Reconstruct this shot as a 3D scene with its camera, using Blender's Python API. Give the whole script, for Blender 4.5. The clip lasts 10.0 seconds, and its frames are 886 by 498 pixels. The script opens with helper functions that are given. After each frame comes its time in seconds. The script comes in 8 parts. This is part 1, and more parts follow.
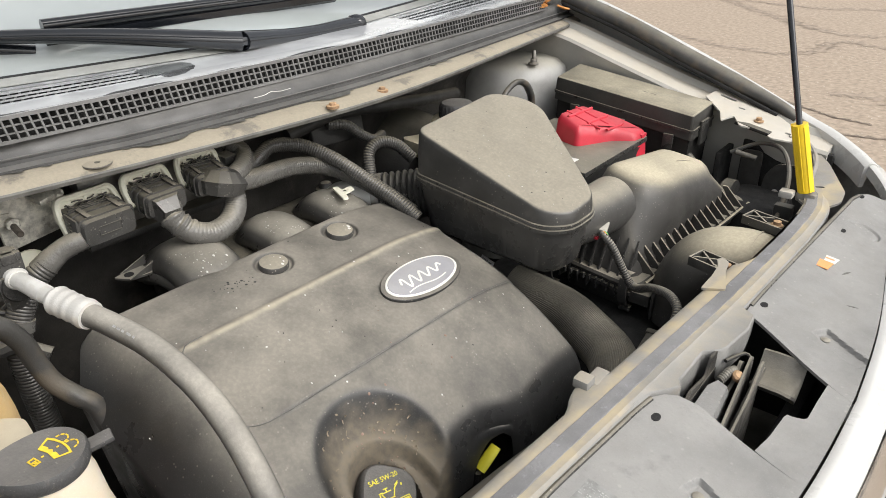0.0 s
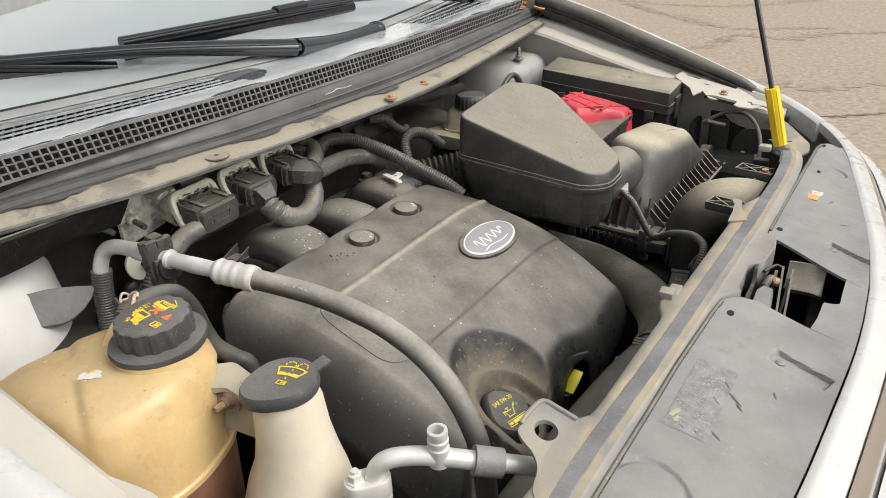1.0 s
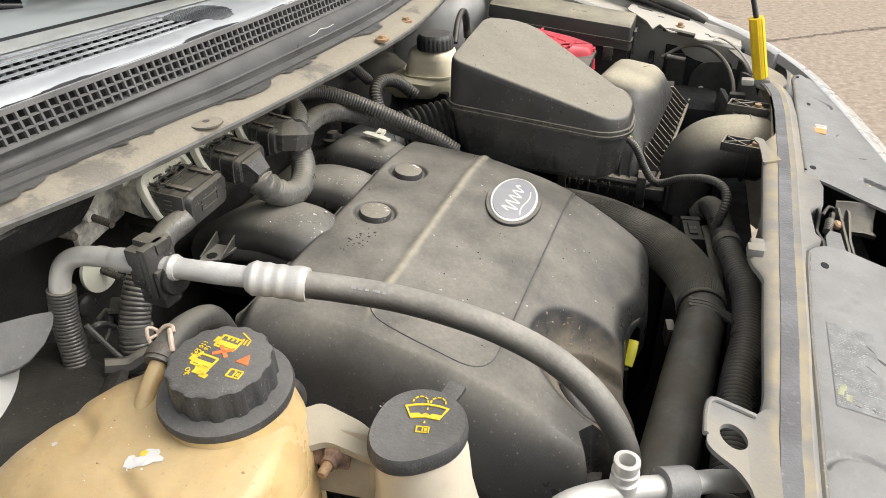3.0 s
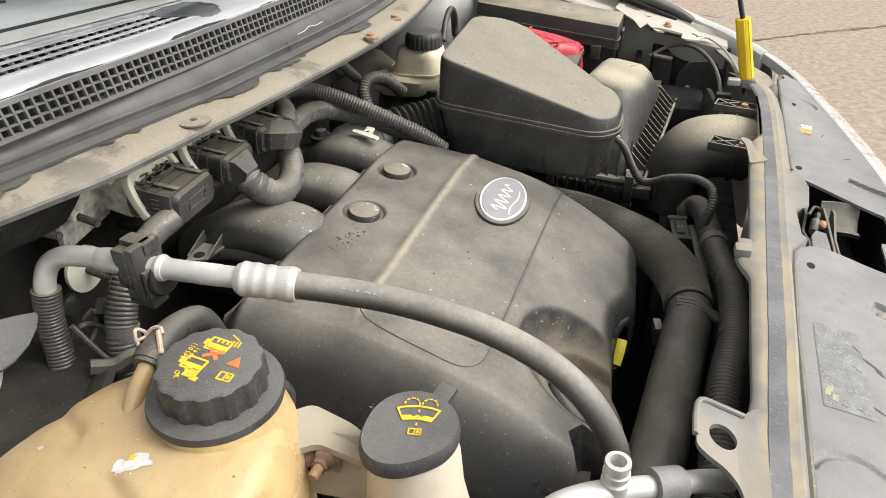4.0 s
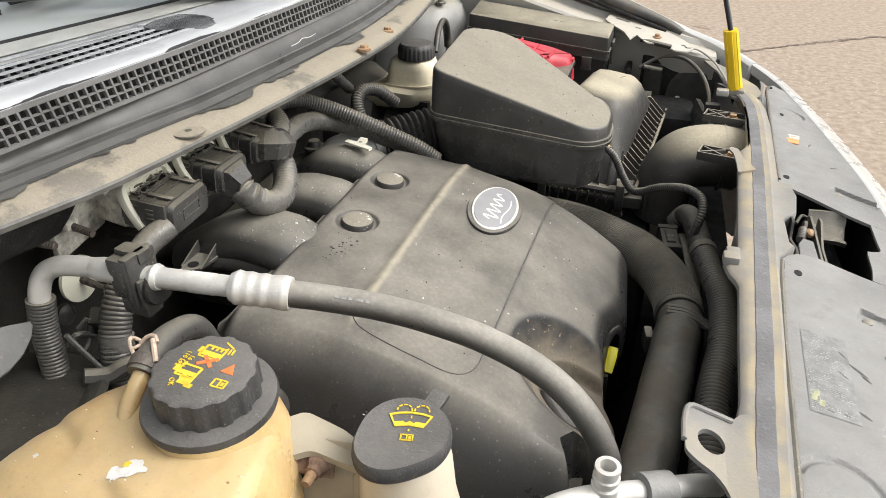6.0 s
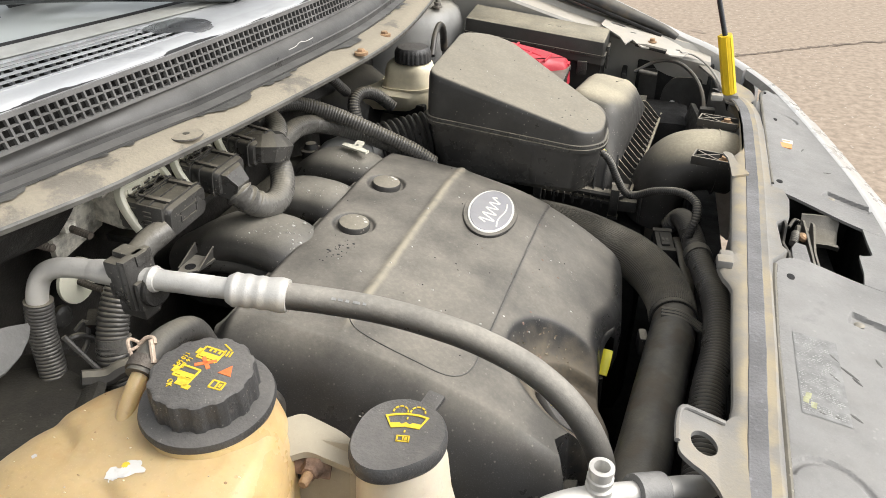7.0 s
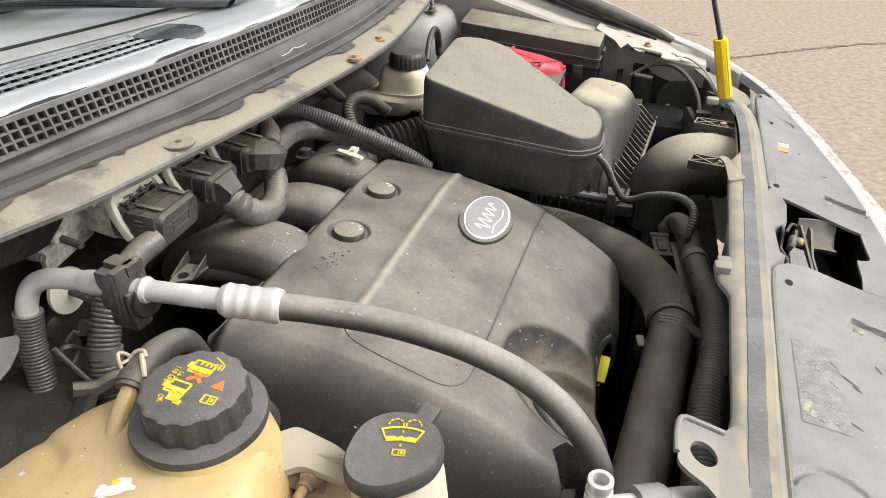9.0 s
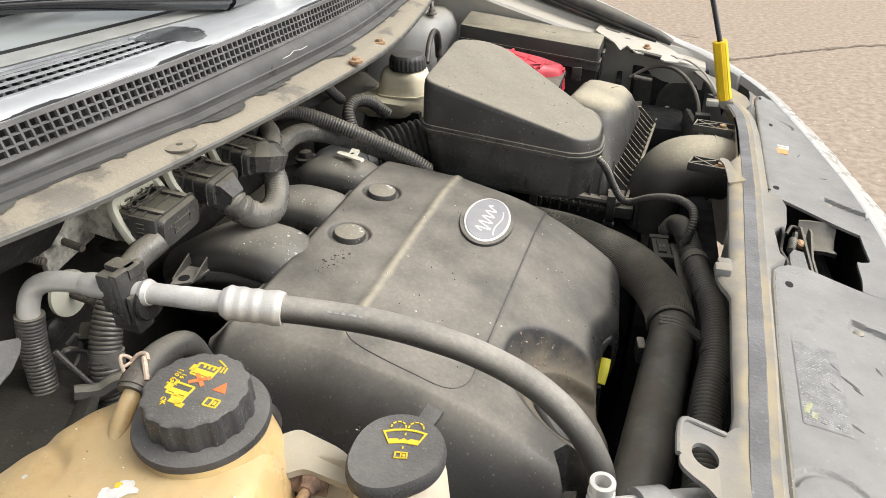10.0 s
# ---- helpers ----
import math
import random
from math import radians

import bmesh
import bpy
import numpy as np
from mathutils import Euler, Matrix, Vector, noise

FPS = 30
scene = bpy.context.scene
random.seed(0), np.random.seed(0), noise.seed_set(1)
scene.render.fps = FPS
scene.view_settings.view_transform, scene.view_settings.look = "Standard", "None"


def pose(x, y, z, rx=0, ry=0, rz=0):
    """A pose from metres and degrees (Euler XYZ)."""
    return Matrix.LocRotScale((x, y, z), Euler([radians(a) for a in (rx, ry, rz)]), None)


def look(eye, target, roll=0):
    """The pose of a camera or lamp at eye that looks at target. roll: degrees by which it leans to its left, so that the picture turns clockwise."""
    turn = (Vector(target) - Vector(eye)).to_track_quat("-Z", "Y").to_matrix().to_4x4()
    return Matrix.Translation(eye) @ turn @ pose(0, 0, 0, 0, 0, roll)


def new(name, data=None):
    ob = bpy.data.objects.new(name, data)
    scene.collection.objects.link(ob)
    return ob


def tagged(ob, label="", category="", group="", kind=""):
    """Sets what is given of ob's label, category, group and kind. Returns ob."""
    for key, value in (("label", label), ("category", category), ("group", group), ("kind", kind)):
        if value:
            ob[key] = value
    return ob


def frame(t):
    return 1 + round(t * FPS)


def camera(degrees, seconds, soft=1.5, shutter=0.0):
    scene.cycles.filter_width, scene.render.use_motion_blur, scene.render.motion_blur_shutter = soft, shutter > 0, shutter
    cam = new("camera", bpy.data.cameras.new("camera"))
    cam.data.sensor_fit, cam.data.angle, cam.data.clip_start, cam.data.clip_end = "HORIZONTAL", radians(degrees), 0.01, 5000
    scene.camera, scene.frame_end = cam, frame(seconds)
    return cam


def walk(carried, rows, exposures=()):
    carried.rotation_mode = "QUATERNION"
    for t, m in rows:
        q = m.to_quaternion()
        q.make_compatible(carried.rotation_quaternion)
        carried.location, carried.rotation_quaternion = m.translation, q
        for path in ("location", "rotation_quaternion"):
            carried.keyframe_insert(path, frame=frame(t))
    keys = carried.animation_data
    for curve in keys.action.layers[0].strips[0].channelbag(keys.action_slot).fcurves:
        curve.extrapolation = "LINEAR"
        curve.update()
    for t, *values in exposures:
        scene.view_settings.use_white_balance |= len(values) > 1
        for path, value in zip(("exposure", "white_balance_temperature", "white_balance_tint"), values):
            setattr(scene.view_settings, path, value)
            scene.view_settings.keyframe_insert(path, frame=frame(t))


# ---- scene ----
cam = camera(66.0, 10.0, soft=0.9)
PATH = [
    (0, (0.253, -0.646, 1.342), (-0.88, 0.714, 0.41), -1.1),
    (0.2, (0.227, -0.693, 1.341), (-0.881, 0.701, 0.432), -0.3),
    (0.5, (0.205, -0.774, 1.346), (-0.832, 0.68, 0.445), 0.3),
    (0.8, (0.192, -0.86, 1.342), (-0.798, 0.637, 0.459), -2.9),
    (1, (0.165, -0.9, 1.343), (-0.793, 0.61, 0.446), -3.3),
    (1.2, (0.133, -0.919, 1.338), (-0.758, 0.617, 0.418), -1.3),
    (1.5, (0.072, -0.933, 1.329), (-0.697, 0.65, 0.377), -1.5),
    (2, (-0.067, -0.9, 1.316), (-0.669, 0.728, 0.322), -2.2),
    (2.5, (-0.111, -0.865, 1.307), (-0.68, 0.75, 0.272), -1.9),
    (4, (-0.126, -0.859, 1.309), (-0.632, 0.761, 0.252), -0.7),
    (4.5, (-0.125, -0.861, 1.311), (-0.629, 0.764, 0.259), -0.6),
    (5, (-0.124, -0.862, 1.311), (-0.626, 0.763, 0.258), -0.5),
    (5.5, (-0.123, -0.863, 1.311), (-0.62, 0.77, 0.268), -0.6),
    (7, (-0.121, -0.87, 1.315), (-0.604, 0.778, 0.289), -0.2),
    (7.5, (-0.122, -0.868, 1.315), (-0.598, 0.781, 0.289), -0.1),
    (8, (-0.123, -0.862, 1.314), (-0.594, 0.791, 0.291), -0.3),
    (8.5, (-0.123, -0.858, 1.315), (-0.597, 0.798, 0.299), -0.3),
    (9, (-0.123, -0.861, 1.316), (-0.596, 0.793, 0.297), -0.3),
    (9.5, (-0.124, -0.861, 1.316), (-0.599, 0.792, 0.296), -0.3),
    (10, (-0.125, -0.862, 1.317), (-0.596, 0.796, 0.302), -0.3),
]
walk(cam, [(t, look(eye, target, roll)) for t, eye, target, roll in PATH], [(0.0, -0.01), (0.5, -0.02), (1.0, -0.16), (2.0, -0.23), (2.5, -0.01), (4.0, 0.07), (4.5, 0.08), (5.5, 0.09), (7.0, 0.11)])

from mathutils import noise
from mathutils.bvhtree import BVHTree

# ---- light ----
world = bpy.data.worlds.new("overcast_sky")
scene.world = world
world.use_nodes = True
wn, wl = world.node_tree.nodes, world.node_tree.links
sky = wn.new("ShaderNodeTexSky")
sky.sky_type, sky.sun_disc = "NISHITA", False
sky.sun_elevation, sky.sun_rotation = radians(46), radians(78)
sky.air_density, sky.dust_density = 1.6, 6.0
grey = wn.new("ShaderNodeHueSaturation")
grey.inputs["Saturation"].default_value = 0.22
wl.new(sky.outputs[0], grey.inputs["Color"])
wl.new(grey.outputs[0], wn["Background"].inputs[0])
wn["Background"].inputs[1].default_value = 0.222
sun_data = bpy.data.lights.new("sun", "SUN")
sun_data.energy, sun_data.angle, sun_data.color = 1.0, radians(40), (1.0, 0.97, 0.92)
sun = new("sun", sun_data)
sun.matrix_world = look((3.8, 0.0, 4.6), (0, 0, 0.8))
scene.view_settings.exposure = 0.0


# ---- mesh helpers ----
def put_mesh(name, bm, material, label="", sharp=38):
    me = bpy.data.meshes.new(name)
    bmesh.ops.recalc_face_normals(bm, faces=bm.faces)
    bm.to_mesh(me)
    bm.free()
    me.materials.append(material)
    for p in me.polygons:
        p.use_smooth = True
    me.set_sharp_from_angle(angle=radians(sharp))
    ob = new(name, me)
    if label:
        ob["label"] = label
    return ob


def thing(name, at, label, category, group="", kind=""):
    ob = new(name)
    ob.location = at
    ob.empty_display_size = 0.02
    return tagged(ob, label, category, group, kind)


def hang(ob, parent):
    ob.parent = parent
    if parent.type == "EMPTY":
        ob.matrix_parent_inverse = Matrix.Translation(parent.location).inverted()
    else:
        ob.matrix_parent_inverse = parent.matrix_basis.inverted()
    return ob


def part(name, bm, material, parent, label="", sharp=38):
    return hang(put_mesh(name, bm, material, label, sharp), parent)


def solo(name, bm, material, label, category, group="", kind="", sharp=38):
    return tagged(put_mesh(name, bm, material, "", sharp), label, category, group, kind)


def grid(P, wrap_u=False, wrap_v=False, bm=None):
    """Quads over an array of points [u][v]."""
    bm = bm or bmesh.new()
    nu, nv = len(P), len(P[0])
    V = [[bm.verts.new(tuple(p)) for p in row] for row in P]
    for i in range(nu if wrap_u else nu - 1):
        for j in range(nv if wrap_v else nv - 1):
            a, b = V[i][j], V[(i + 1) % nu][j]
            c, d = V[(i + 1) % nu][(j + 1) % nv], V[i][(j + 1) % nv]
            bm.faces.new((a, b, c, d))
    return bm, V


def loft(rings, cap0=True, cap1=True, bm=None):
    bm, V = grid(rings, wrap_v=True, bm=bm)
    if cap0:
        bm.faces.new(V[0])
    if cap1:
        bm.faces.new(V[-1][::-1])
    return bm


def spline(points, step=0.004):
    """A smooth line through points, at even steps."""
    P = np.array(points, float)
    if len(P) == 2:
        n = max(2, int(np.linalg.norm(P[1] - P[0]) / step))
        return np.linspace(P[0], P[1], n + 1)
    Q = np.vstack([2 * P[0] - P[1], P, 2 * P[-1] - P[-2]])
    out = []
    for i in range(1, len(Q) - 2):
        a, b, c, d = Q[i - 1:i + 3]
        for s in np.linspace(0, 1, 24, endpoint=False):
            out.append(0.5 * (2 * b + (c - a) * s + (2 * a - 5 * b + 4 * c - d) * s ** 2 + (3 * b - a - 3 * c + d) * s ** 3))
    out.append(P[-1])
    out = np.array(out)
    L = np.r_[0, np.cumsum(np.linalg.norm(np.diff(out, axis=0), axis=1))]
    n = max(3, int(L[-1] / step))
    at = np.linspace(0, L[-1], n + 1)
    return np.stack([np.interp(at, L, out[:, k]) for k in range(3)], 1)


def frames_along(P):
    T = np.gradient(P, axis=0)
    T /= np.linalg.norm(T, axis=1)[:, None]
    up = np.array([0, 0, 1.0]) if abs(T[0][2]) < 0.9 else np.array([1.0, 0, 0])
    N = []
    n = up - T[0] * (up @ T[0])
    for t in T:
        n = n - t * (n @ t)
        n /= np.linalg.norm(n)
        N.append(n.copy())
    N = np.array(N)
    return T, N, np.cross(T, N)


def tube(points, r, sides=14, step=0.004, ribs=None, flat=1.0, caps=True, bm=None, hollow=0.0):
    """A tube along a smooth line. ribs: (pitch, depth) of a corrugated one; r: a number or a radius along it; hollow: wall of an open end."""
    if ribs:
        step = ribs[0] / 4
    P = spline(points, step)
    T, N, B = frames_along(P)
    n = len(P)
    R = np.interp(np.linspace(0, 1, n), np.linspace(0, 1, len(r)), r) if hasattr(r, "__len__") else np.full(n, float(r))
    if ribs:
        R = R - ribs[1] * np.array([0, 0.25, 1, 0.25])[np.arange(n) % 4]
    a = np.linspace(0, 2 * math.pi, sides, endpoint=False)
    rings = [P[i] + R[i] * (np.cos(a)[:, None] * N[i] * flat + np.sin(a)[:, None] * B[i]) for i in range(n)]
    if hollow:
        e = P[-1]
        inner = [e + (R[-1] - hollow) * (np.cos(a)[:, None] * N[-1] * flat + np.sin(a)[:, None] * B[-1]) - d * T[-1] for d in (0, 0.02)]
        rings += inner
    return loft(rings, caps, caps, bm)


def lathe(profile, at, sides=40, m=None, bm=None, squash=1.0):
    """Turns a profile of (radius, height) round the z axis; m tilts it."""
    a = np.linspace(0, 2 * math.pi, sides, endpoint=False)
    R = np.array((m or Matrix()).to_3x3())
    rings = [np.array(at) + (R @ np.stack([r * np.cos(a), squash * r * np.sin(a), np.full(sides, h)])).T for r, h in profile]
    return loft(rings, True, True, bm)


def box(at, size, bevel=0.002, m=None, segs=2, bm=None, taper=0.0):
    """A block with worn edges, centred at a place; taper narrows its top."""
    b = bmesh.new()
    bmesh.ops.create_cube(b, size=1)
    for v in b.verts:
        k = 1 - taper if v.co.z > 0 else 1
        v.co = Vector((v.co.x * size[0] * k, v.co.y * size[1] * k, v.co.z * size[2]))
    if bevel:
        bmesh.ops.bevel(b, geom=b.edges[:], offset=min(bevel, min(size) * 0.45), segments=segs, affect="EDGES", profile=0.6)
    b.transform(Matrix.Translation(at) @ (m or Matrix()))
    if bm is None:
        return b
    join(bm, b)
    return bm


def join(bm, other):
    V = {v: bm.verts.new(v.co) for v in other.verts}
    for f in other.faces:
        bm.faces.new([V[v] for v in f.verts])
    other.free()
    return bm


def rounded(poly, r, n=5):
    """A closed outline with its corners rounded."""
    P = [np.array(p, float) for p in poly]
    out = []
    for i, p in enumerate(P):
        a, b = P[i - 1] - p, P[(i + 1) % len(P)] - p
        la, lb = np.linalg.norm(a), np.linalg.norm(b)
        k = min(r, la * 0.45, lb * 0.45)
        s, e = p + a / la * k, p + b / lb * k
        for t in np.linspace(0, 1, n):
            out.append((1 - t) ** 2 * s + 2 * t * (1 - t) * p + t * t * e)
    return np.array(out)


def inset(poly, d):
    """A closed outline (run counter-clockwise) moved inwards."""
    P = np.array(poly, float)
    t = np.roll(P, -1, 0) - np.roll(P, 1, 0)
    t /= np.linalg.norm(t, axis=1)[:, None] + 1e-9
    return P + d * np.stack([-t[:, 1], t[:, 0]], 1)


def plate(outline, z, thick=0.002, holes=(), bm=None, edge=0.0008):
    """A sheet with holes. z: a height or a function of x, y, for its top."""
    zf = z if callable(z) else (lambda x, y: z)
    b = bmesh.new()
    edges = []
    for loop in (outline, *holes):
        V = [b.verts.new((p[0], p[1], 0)) for p in loop]
        edges += [b.edges.new((V[i], V[(i + 1) % len(V)])) for i in range(len(V))]
    bmesh.ops.triangle_fill(b, edges=edges, use_beauty=True, use_dissolve=False)
    ext = bmesh.ops.extrude_face_region(b, geom=b.faces[:])
    low = {v for v in ext["geom"] if isinstance(v, bmesh.types.BMVert)}
    for v in b.verts:
        v.co.z = zf(v.co.x, v.co.y) - (thick if v in low else 0)
    if bm is None:
        return b
    return join(bm, b)


def near_end(y):
    """How far the cowl's near end curls back."""
    k = max(0.0, -0.24 - y)
    return min(k, 0.30) * min(1.0, k / 0.06)


def sweep_y(profile, y0, y1, n, shift, drop=0.0, wrap=True, near=0.0):
    """A profile of (x, z) carried across the car; shift bends it rearwards at the sides, drop lowers it there."""
    rings = []
    for y in np.linspace(y0, y1, n):
        k = bow(y)
        rings.append([(x - shift * k - near * near_end(y), y, z - drop * k) for x, z in profile])
    if wrap:
        return loft(rings)
    return grid(rings)[0]


def bow(y):
    return math.sqrt((y - 0.1) ** 2 + 0.0225) - 0.15


def smooth(a, b, x):
    t = min(1.0, max(0.0, (x - a) / (b - a)))
    return t * t * (3 - 2 * t)


def tilt_to(n):
    """The turn that brings z onto the direction n."""
    return Vector((0, 0, 1)).rotation_difference(Vector(n)).to_matrix().to_4x4()


def letters(text, size, at, m, material, parent, name="lettering", thick=0.0004):
    cu = bpy.data.curves.new(name, "FONT")
    cu.body, cu.size, cu.extrude, cu.align_x, cu.align_y = text, size, thick, "CENTER", "CENTER"
    cu.resolution_u = 2
    tmp = bpy.data.objects.new(name, cu)
    me = bpy.data.meshes.new_from_object(tmp)
    bpy.data.objects.remove(tmp)
    me.transform(Matrix.Translation(at) @ m)
    me.materials.clear()
    me.materials.append(material)
    return hang(new(name, me), parent)


# ---- materials ----
DUST = (0.40, 0.362, 0.27)


def stuff(name, col, rough=0.5, metal=0.0, var=0.25, scale=14.0, bump=0.12, grain=420.0, dust=0.0, dust_col=DUST, dust_lo=0.45, spots=0.0,
          spot_col=(0.6, 0.58, 0.54), spot_scale=60.0, coat=0.0, sss=0.0, sss_col=None, rough_var=0.15, spec=0.5, dust_scale=18.0, patchy=False, grit=0.16, dust_min=0.55, fleck=0.0, fleck_scale=170.0, fleck_col=(0.42, 0.39, 0.33)):
    m = bpy.data.materials.new(name)
    m.use_nodes = True
    N, L = m.node_tree.nodes, m.node_tree.links
    bsdf = N["Principled BSDF"]
    tc = N.new("ShaderNodeTexCoord").outputs["Object"]

    def tex(sc, detail=5.0, rgh=0.6):
        n = N.new("ShaderNodeTexNoise")
        n.inputs["Scale"].default_value, n.inputs["Detail"].default_value, n.inputs["Roughness"].default_value = sc, detail, rgh
        L.new(tc, n.inputs["Vector"])
        return n.outputs["Fac"]

    def ramp(src, a, b, lo=0.0, hi=1.0):
        n = N.new("ShaderNodeMapRange")
        n.interpolation_type = "SMOOTHSTEP"
        for key, v in zip(("From Min", "From Max", "To Min", "To Max"), (a, b, lo, hi)):
            n.inputs[key].default_value = v
        L.new(src, n.inputs["Value"])
        return n.outputs[0]

    def mul(a, b):
        n = N.new("ShaderNodeMath")
        n.operation = "MULTIPLY"
        for i, v in enumerate((a, b)):
            if isinstance(v, (int, float)):
                n.inputs[i].default_value = v
            else:
                L.new(v, n.inputs[i])
        return n.outputs[0]

    def mix(fac, a, b):
        n = N.new("ShaderNodeMix")
        n.data_type = "RGBA"
        L.new(fac, n.inputs["Factor"])
        for i, v in ((6, a), (7, b)):
            if isinstance(v, tuple):
                n.inputs[i].default_value = (*v, 1)
            else:
                L.new(v, n.inputs[i])
        return n.outputs[2]

    big, fine = tex(scale), tex(grain, 2.0)
    dark = tuple(c * (1 - var) for c in col)
    light = tuple(min(1, c * (1 + var)) for c in col)
    colour = mix(ramp(big, 0.3, 0.7), dark, light)
    if spots:
        colour = mix(mul(ramp(tex(spot_scale, 5.0, 0.65), 0.56, 0.74), spots), colour, spot_col)
    if fleck:
        vor = N.new("ShaderNodeTexVoronoi")
        vor.inputs["Scale"].default_value, vor.inputs["Randomness"].default_value = fleck_scale, 1.0
        L.new(tc, vor.inputs["Vector"])
        sparse = ramp(tex(fleck_scale * 0.23, 2.0), 0.46, 0.60)
        colour = mix(mul(mul(ramp(vor.outputs["Distance"], 0.10, 0.20, 1.0, 0.0), sparse), fleck), colour, fleck_col)
    if grit:
        colour = mix(mul(ramp(tex(900.0, 2.0, 0.5), 0.60, 0.72), grit), colour, tuple(min(0.8, 0.12 + 1.3 * c) for c in col))
        colour = mix(mul(ramp(tex(330.0, 2.0, 0.5), 0.62, 0.74), grit), colour, tuple(0.55 * c for c in col))
    rough_out = ramp(tex(scale * 2.3), 0.25, 0.75, max(0.03, rough - rough_var), min(1, rough + rough_var))
    if dust:
        sep = N.new("ShaderNodeSeparateXYZ")
        L.new(N.new("ShaderNodeNewGeometry").outputs["Normal"], sep.inputs[0])
        up = ramp(sep.outputs["Z"], dust_lo, 0.98)
        lay = ramp(tex(dust_scale, 9.0, 0.7), 0.40, 0.48, 0.3, 1.0) if patchy else ramp(tex(dust_scale, 5.0, 0.6), 0.30, 0.68, dust_min, 1.0)
        amount = mul(mul(up, lay), dust)
        speck = ramp(tex(grain * 0.5, 3.0), 0.35, 0.75, 0.86, 1.08)
        amount = mul(amount, speck)
        colour = mix(amount, colour, dust_col)
        n = N.new("ShaderNodeMix")
        n.data_type = "FLOAT"
        L.new(amount, n.inputs["Factor"])
        L.new(rough_out, n.inputs[2])
        n.inputs[3].default_value = 0.92
        rough_out = n.outputs[0]
    L.new(colour, bsdf.inputs["Base Color"])
    L.new(rough_out, bsdf.inputs["Roughness"])
    bsdf.inputs["Metallic"].default_value = metal
    bsdf.inputs["Specular IOR Level"].default_value = spec
    bsdf.inputs["Coat Weight"].default_value = coat
    bsdf.inputs["Coat Roughness"].default_value = 0.08
    if sss:
        bsdf.inputs["Subsurface Weight"].default_value = sss
        bsdf.inputs["Subsurface Radius"].default_value = sss_col or (0.02, 0.012, 0.006)
        bsdf.inputs["Subsurface Scale"].default_value = 0.6
    if bump:
        b = N.new("ShaderNodeBump")
        b.inputs["Strength"].default_value, b.inputs["Distance"].default_value = bump, 0.002
        L.new(fine, b.inputs["Height"])
        L.new(b.outputs[0], bsdf.inputs["Normal"])
    return m


M_COVER = stuff("cover_plastic", (0.034, 0.034, 0.034), 0.36, fleck=0.3, fleck_scale=150, dust=0.82, dust_min=0.36, dust_lo=0.52, grit=0.28, dust_col=(0.295, 0.272, 0.230), spots=0.6, spot_col=(0.05, 0.05, 0.046), spot_scale=11, bump=0.08, var=0.2, scale=9, dust_scale=9, spec=0.42)


def overlay(m, col, rough, build):
    """Lays a second coat over a material where build(nodes) says."""
    N, L = m.node_tree.nodes, m.node_tree.links
    bsdf = N["Principled BSDF"]
    sep = N.new("ShaderNodeSeparateXYZ")
    L.new(N.new("ShaderNodeTexCoord").outputs["Object"], sep.inputs[0])

    def op(kind, a, b=0.0, c=0.0):
        n = N.new("ShaderNodeMath")
        n.operation = kind
        for i, v in enumerate((a, b, c)):
            if isinstance(v, (int, float)):
                n.inputs[i].default_value = v
            else:
                L.new(v, n.inputs[i])
        return n.outputs[0]

    def ramp(v, a, b, lo=0.0, hi=1.0):
        n = N.new("ShaderNodeMapRange")
        n.interpolation_type = "SMOOTHSTEP"
        L.new(v, n.inputs["Value"])
        for key, q in zip(("From Min", "From Max", "To Min", "To Max"), (a, b, lo, hi)):
            n.inputs[key].default_value = q
        return n.outputs[0]

    def noise(scale, detail=4.0):
        n = N.new("ShaderNodeTexNoise")
        n.inputs["Scale"].default_value, n.inputs["Detail"].default_value = scale, detail
        L.new(N.new("ShaderNodeTexCoord").outputs["Object"], n.inputs["Vector"])
        return n.outputs["Fac"]

    fac = build(sep.outputs, op, ramp, noise)
    for key, value in (("Base Color", col), ("Roughness", rough)):
        src = bsdf.inputs[key].links[0].from_socket
        n = N.new("ShaderNodeMix")
        n.data_type = "RGBA" if key == "Base Color" else "FLOAT"
        L.new(fac, n.inputs["Factor"])
        a, b, o = (6, 7, 2) if key == "Base Color" else (2, 3, 0)
        L.new(src, n.inputs[a])
        n.inputs[b].default_value = (*value, 1) if key == "Base Color" else value
        L.new(n.outputs[o], bsdf.inputs[key])


# sandy dust together with the crest's soft highlight, painted as colour
def ridge_dust_highlight(xyz, op, ramp, noise):
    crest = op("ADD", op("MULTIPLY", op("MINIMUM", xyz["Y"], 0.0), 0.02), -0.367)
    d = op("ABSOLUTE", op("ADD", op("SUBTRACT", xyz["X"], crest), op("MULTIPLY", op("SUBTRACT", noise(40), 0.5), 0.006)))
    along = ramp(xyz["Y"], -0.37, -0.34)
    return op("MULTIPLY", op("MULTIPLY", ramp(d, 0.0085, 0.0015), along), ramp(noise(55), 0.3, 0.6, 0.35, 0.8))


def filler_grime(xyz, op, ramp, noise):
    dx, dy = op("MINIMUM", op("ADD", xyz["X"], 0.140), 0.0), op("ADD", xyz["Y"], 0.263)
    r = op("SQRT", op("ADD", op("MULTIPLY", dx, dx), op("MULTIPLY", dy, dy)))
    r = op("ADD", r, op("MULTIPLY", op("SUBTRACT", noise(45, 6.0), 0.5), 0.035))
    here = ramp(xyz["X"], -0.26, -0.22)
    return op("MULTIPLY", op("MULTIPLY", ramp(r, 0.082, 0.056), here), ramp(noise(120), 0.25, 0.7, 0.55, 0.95))


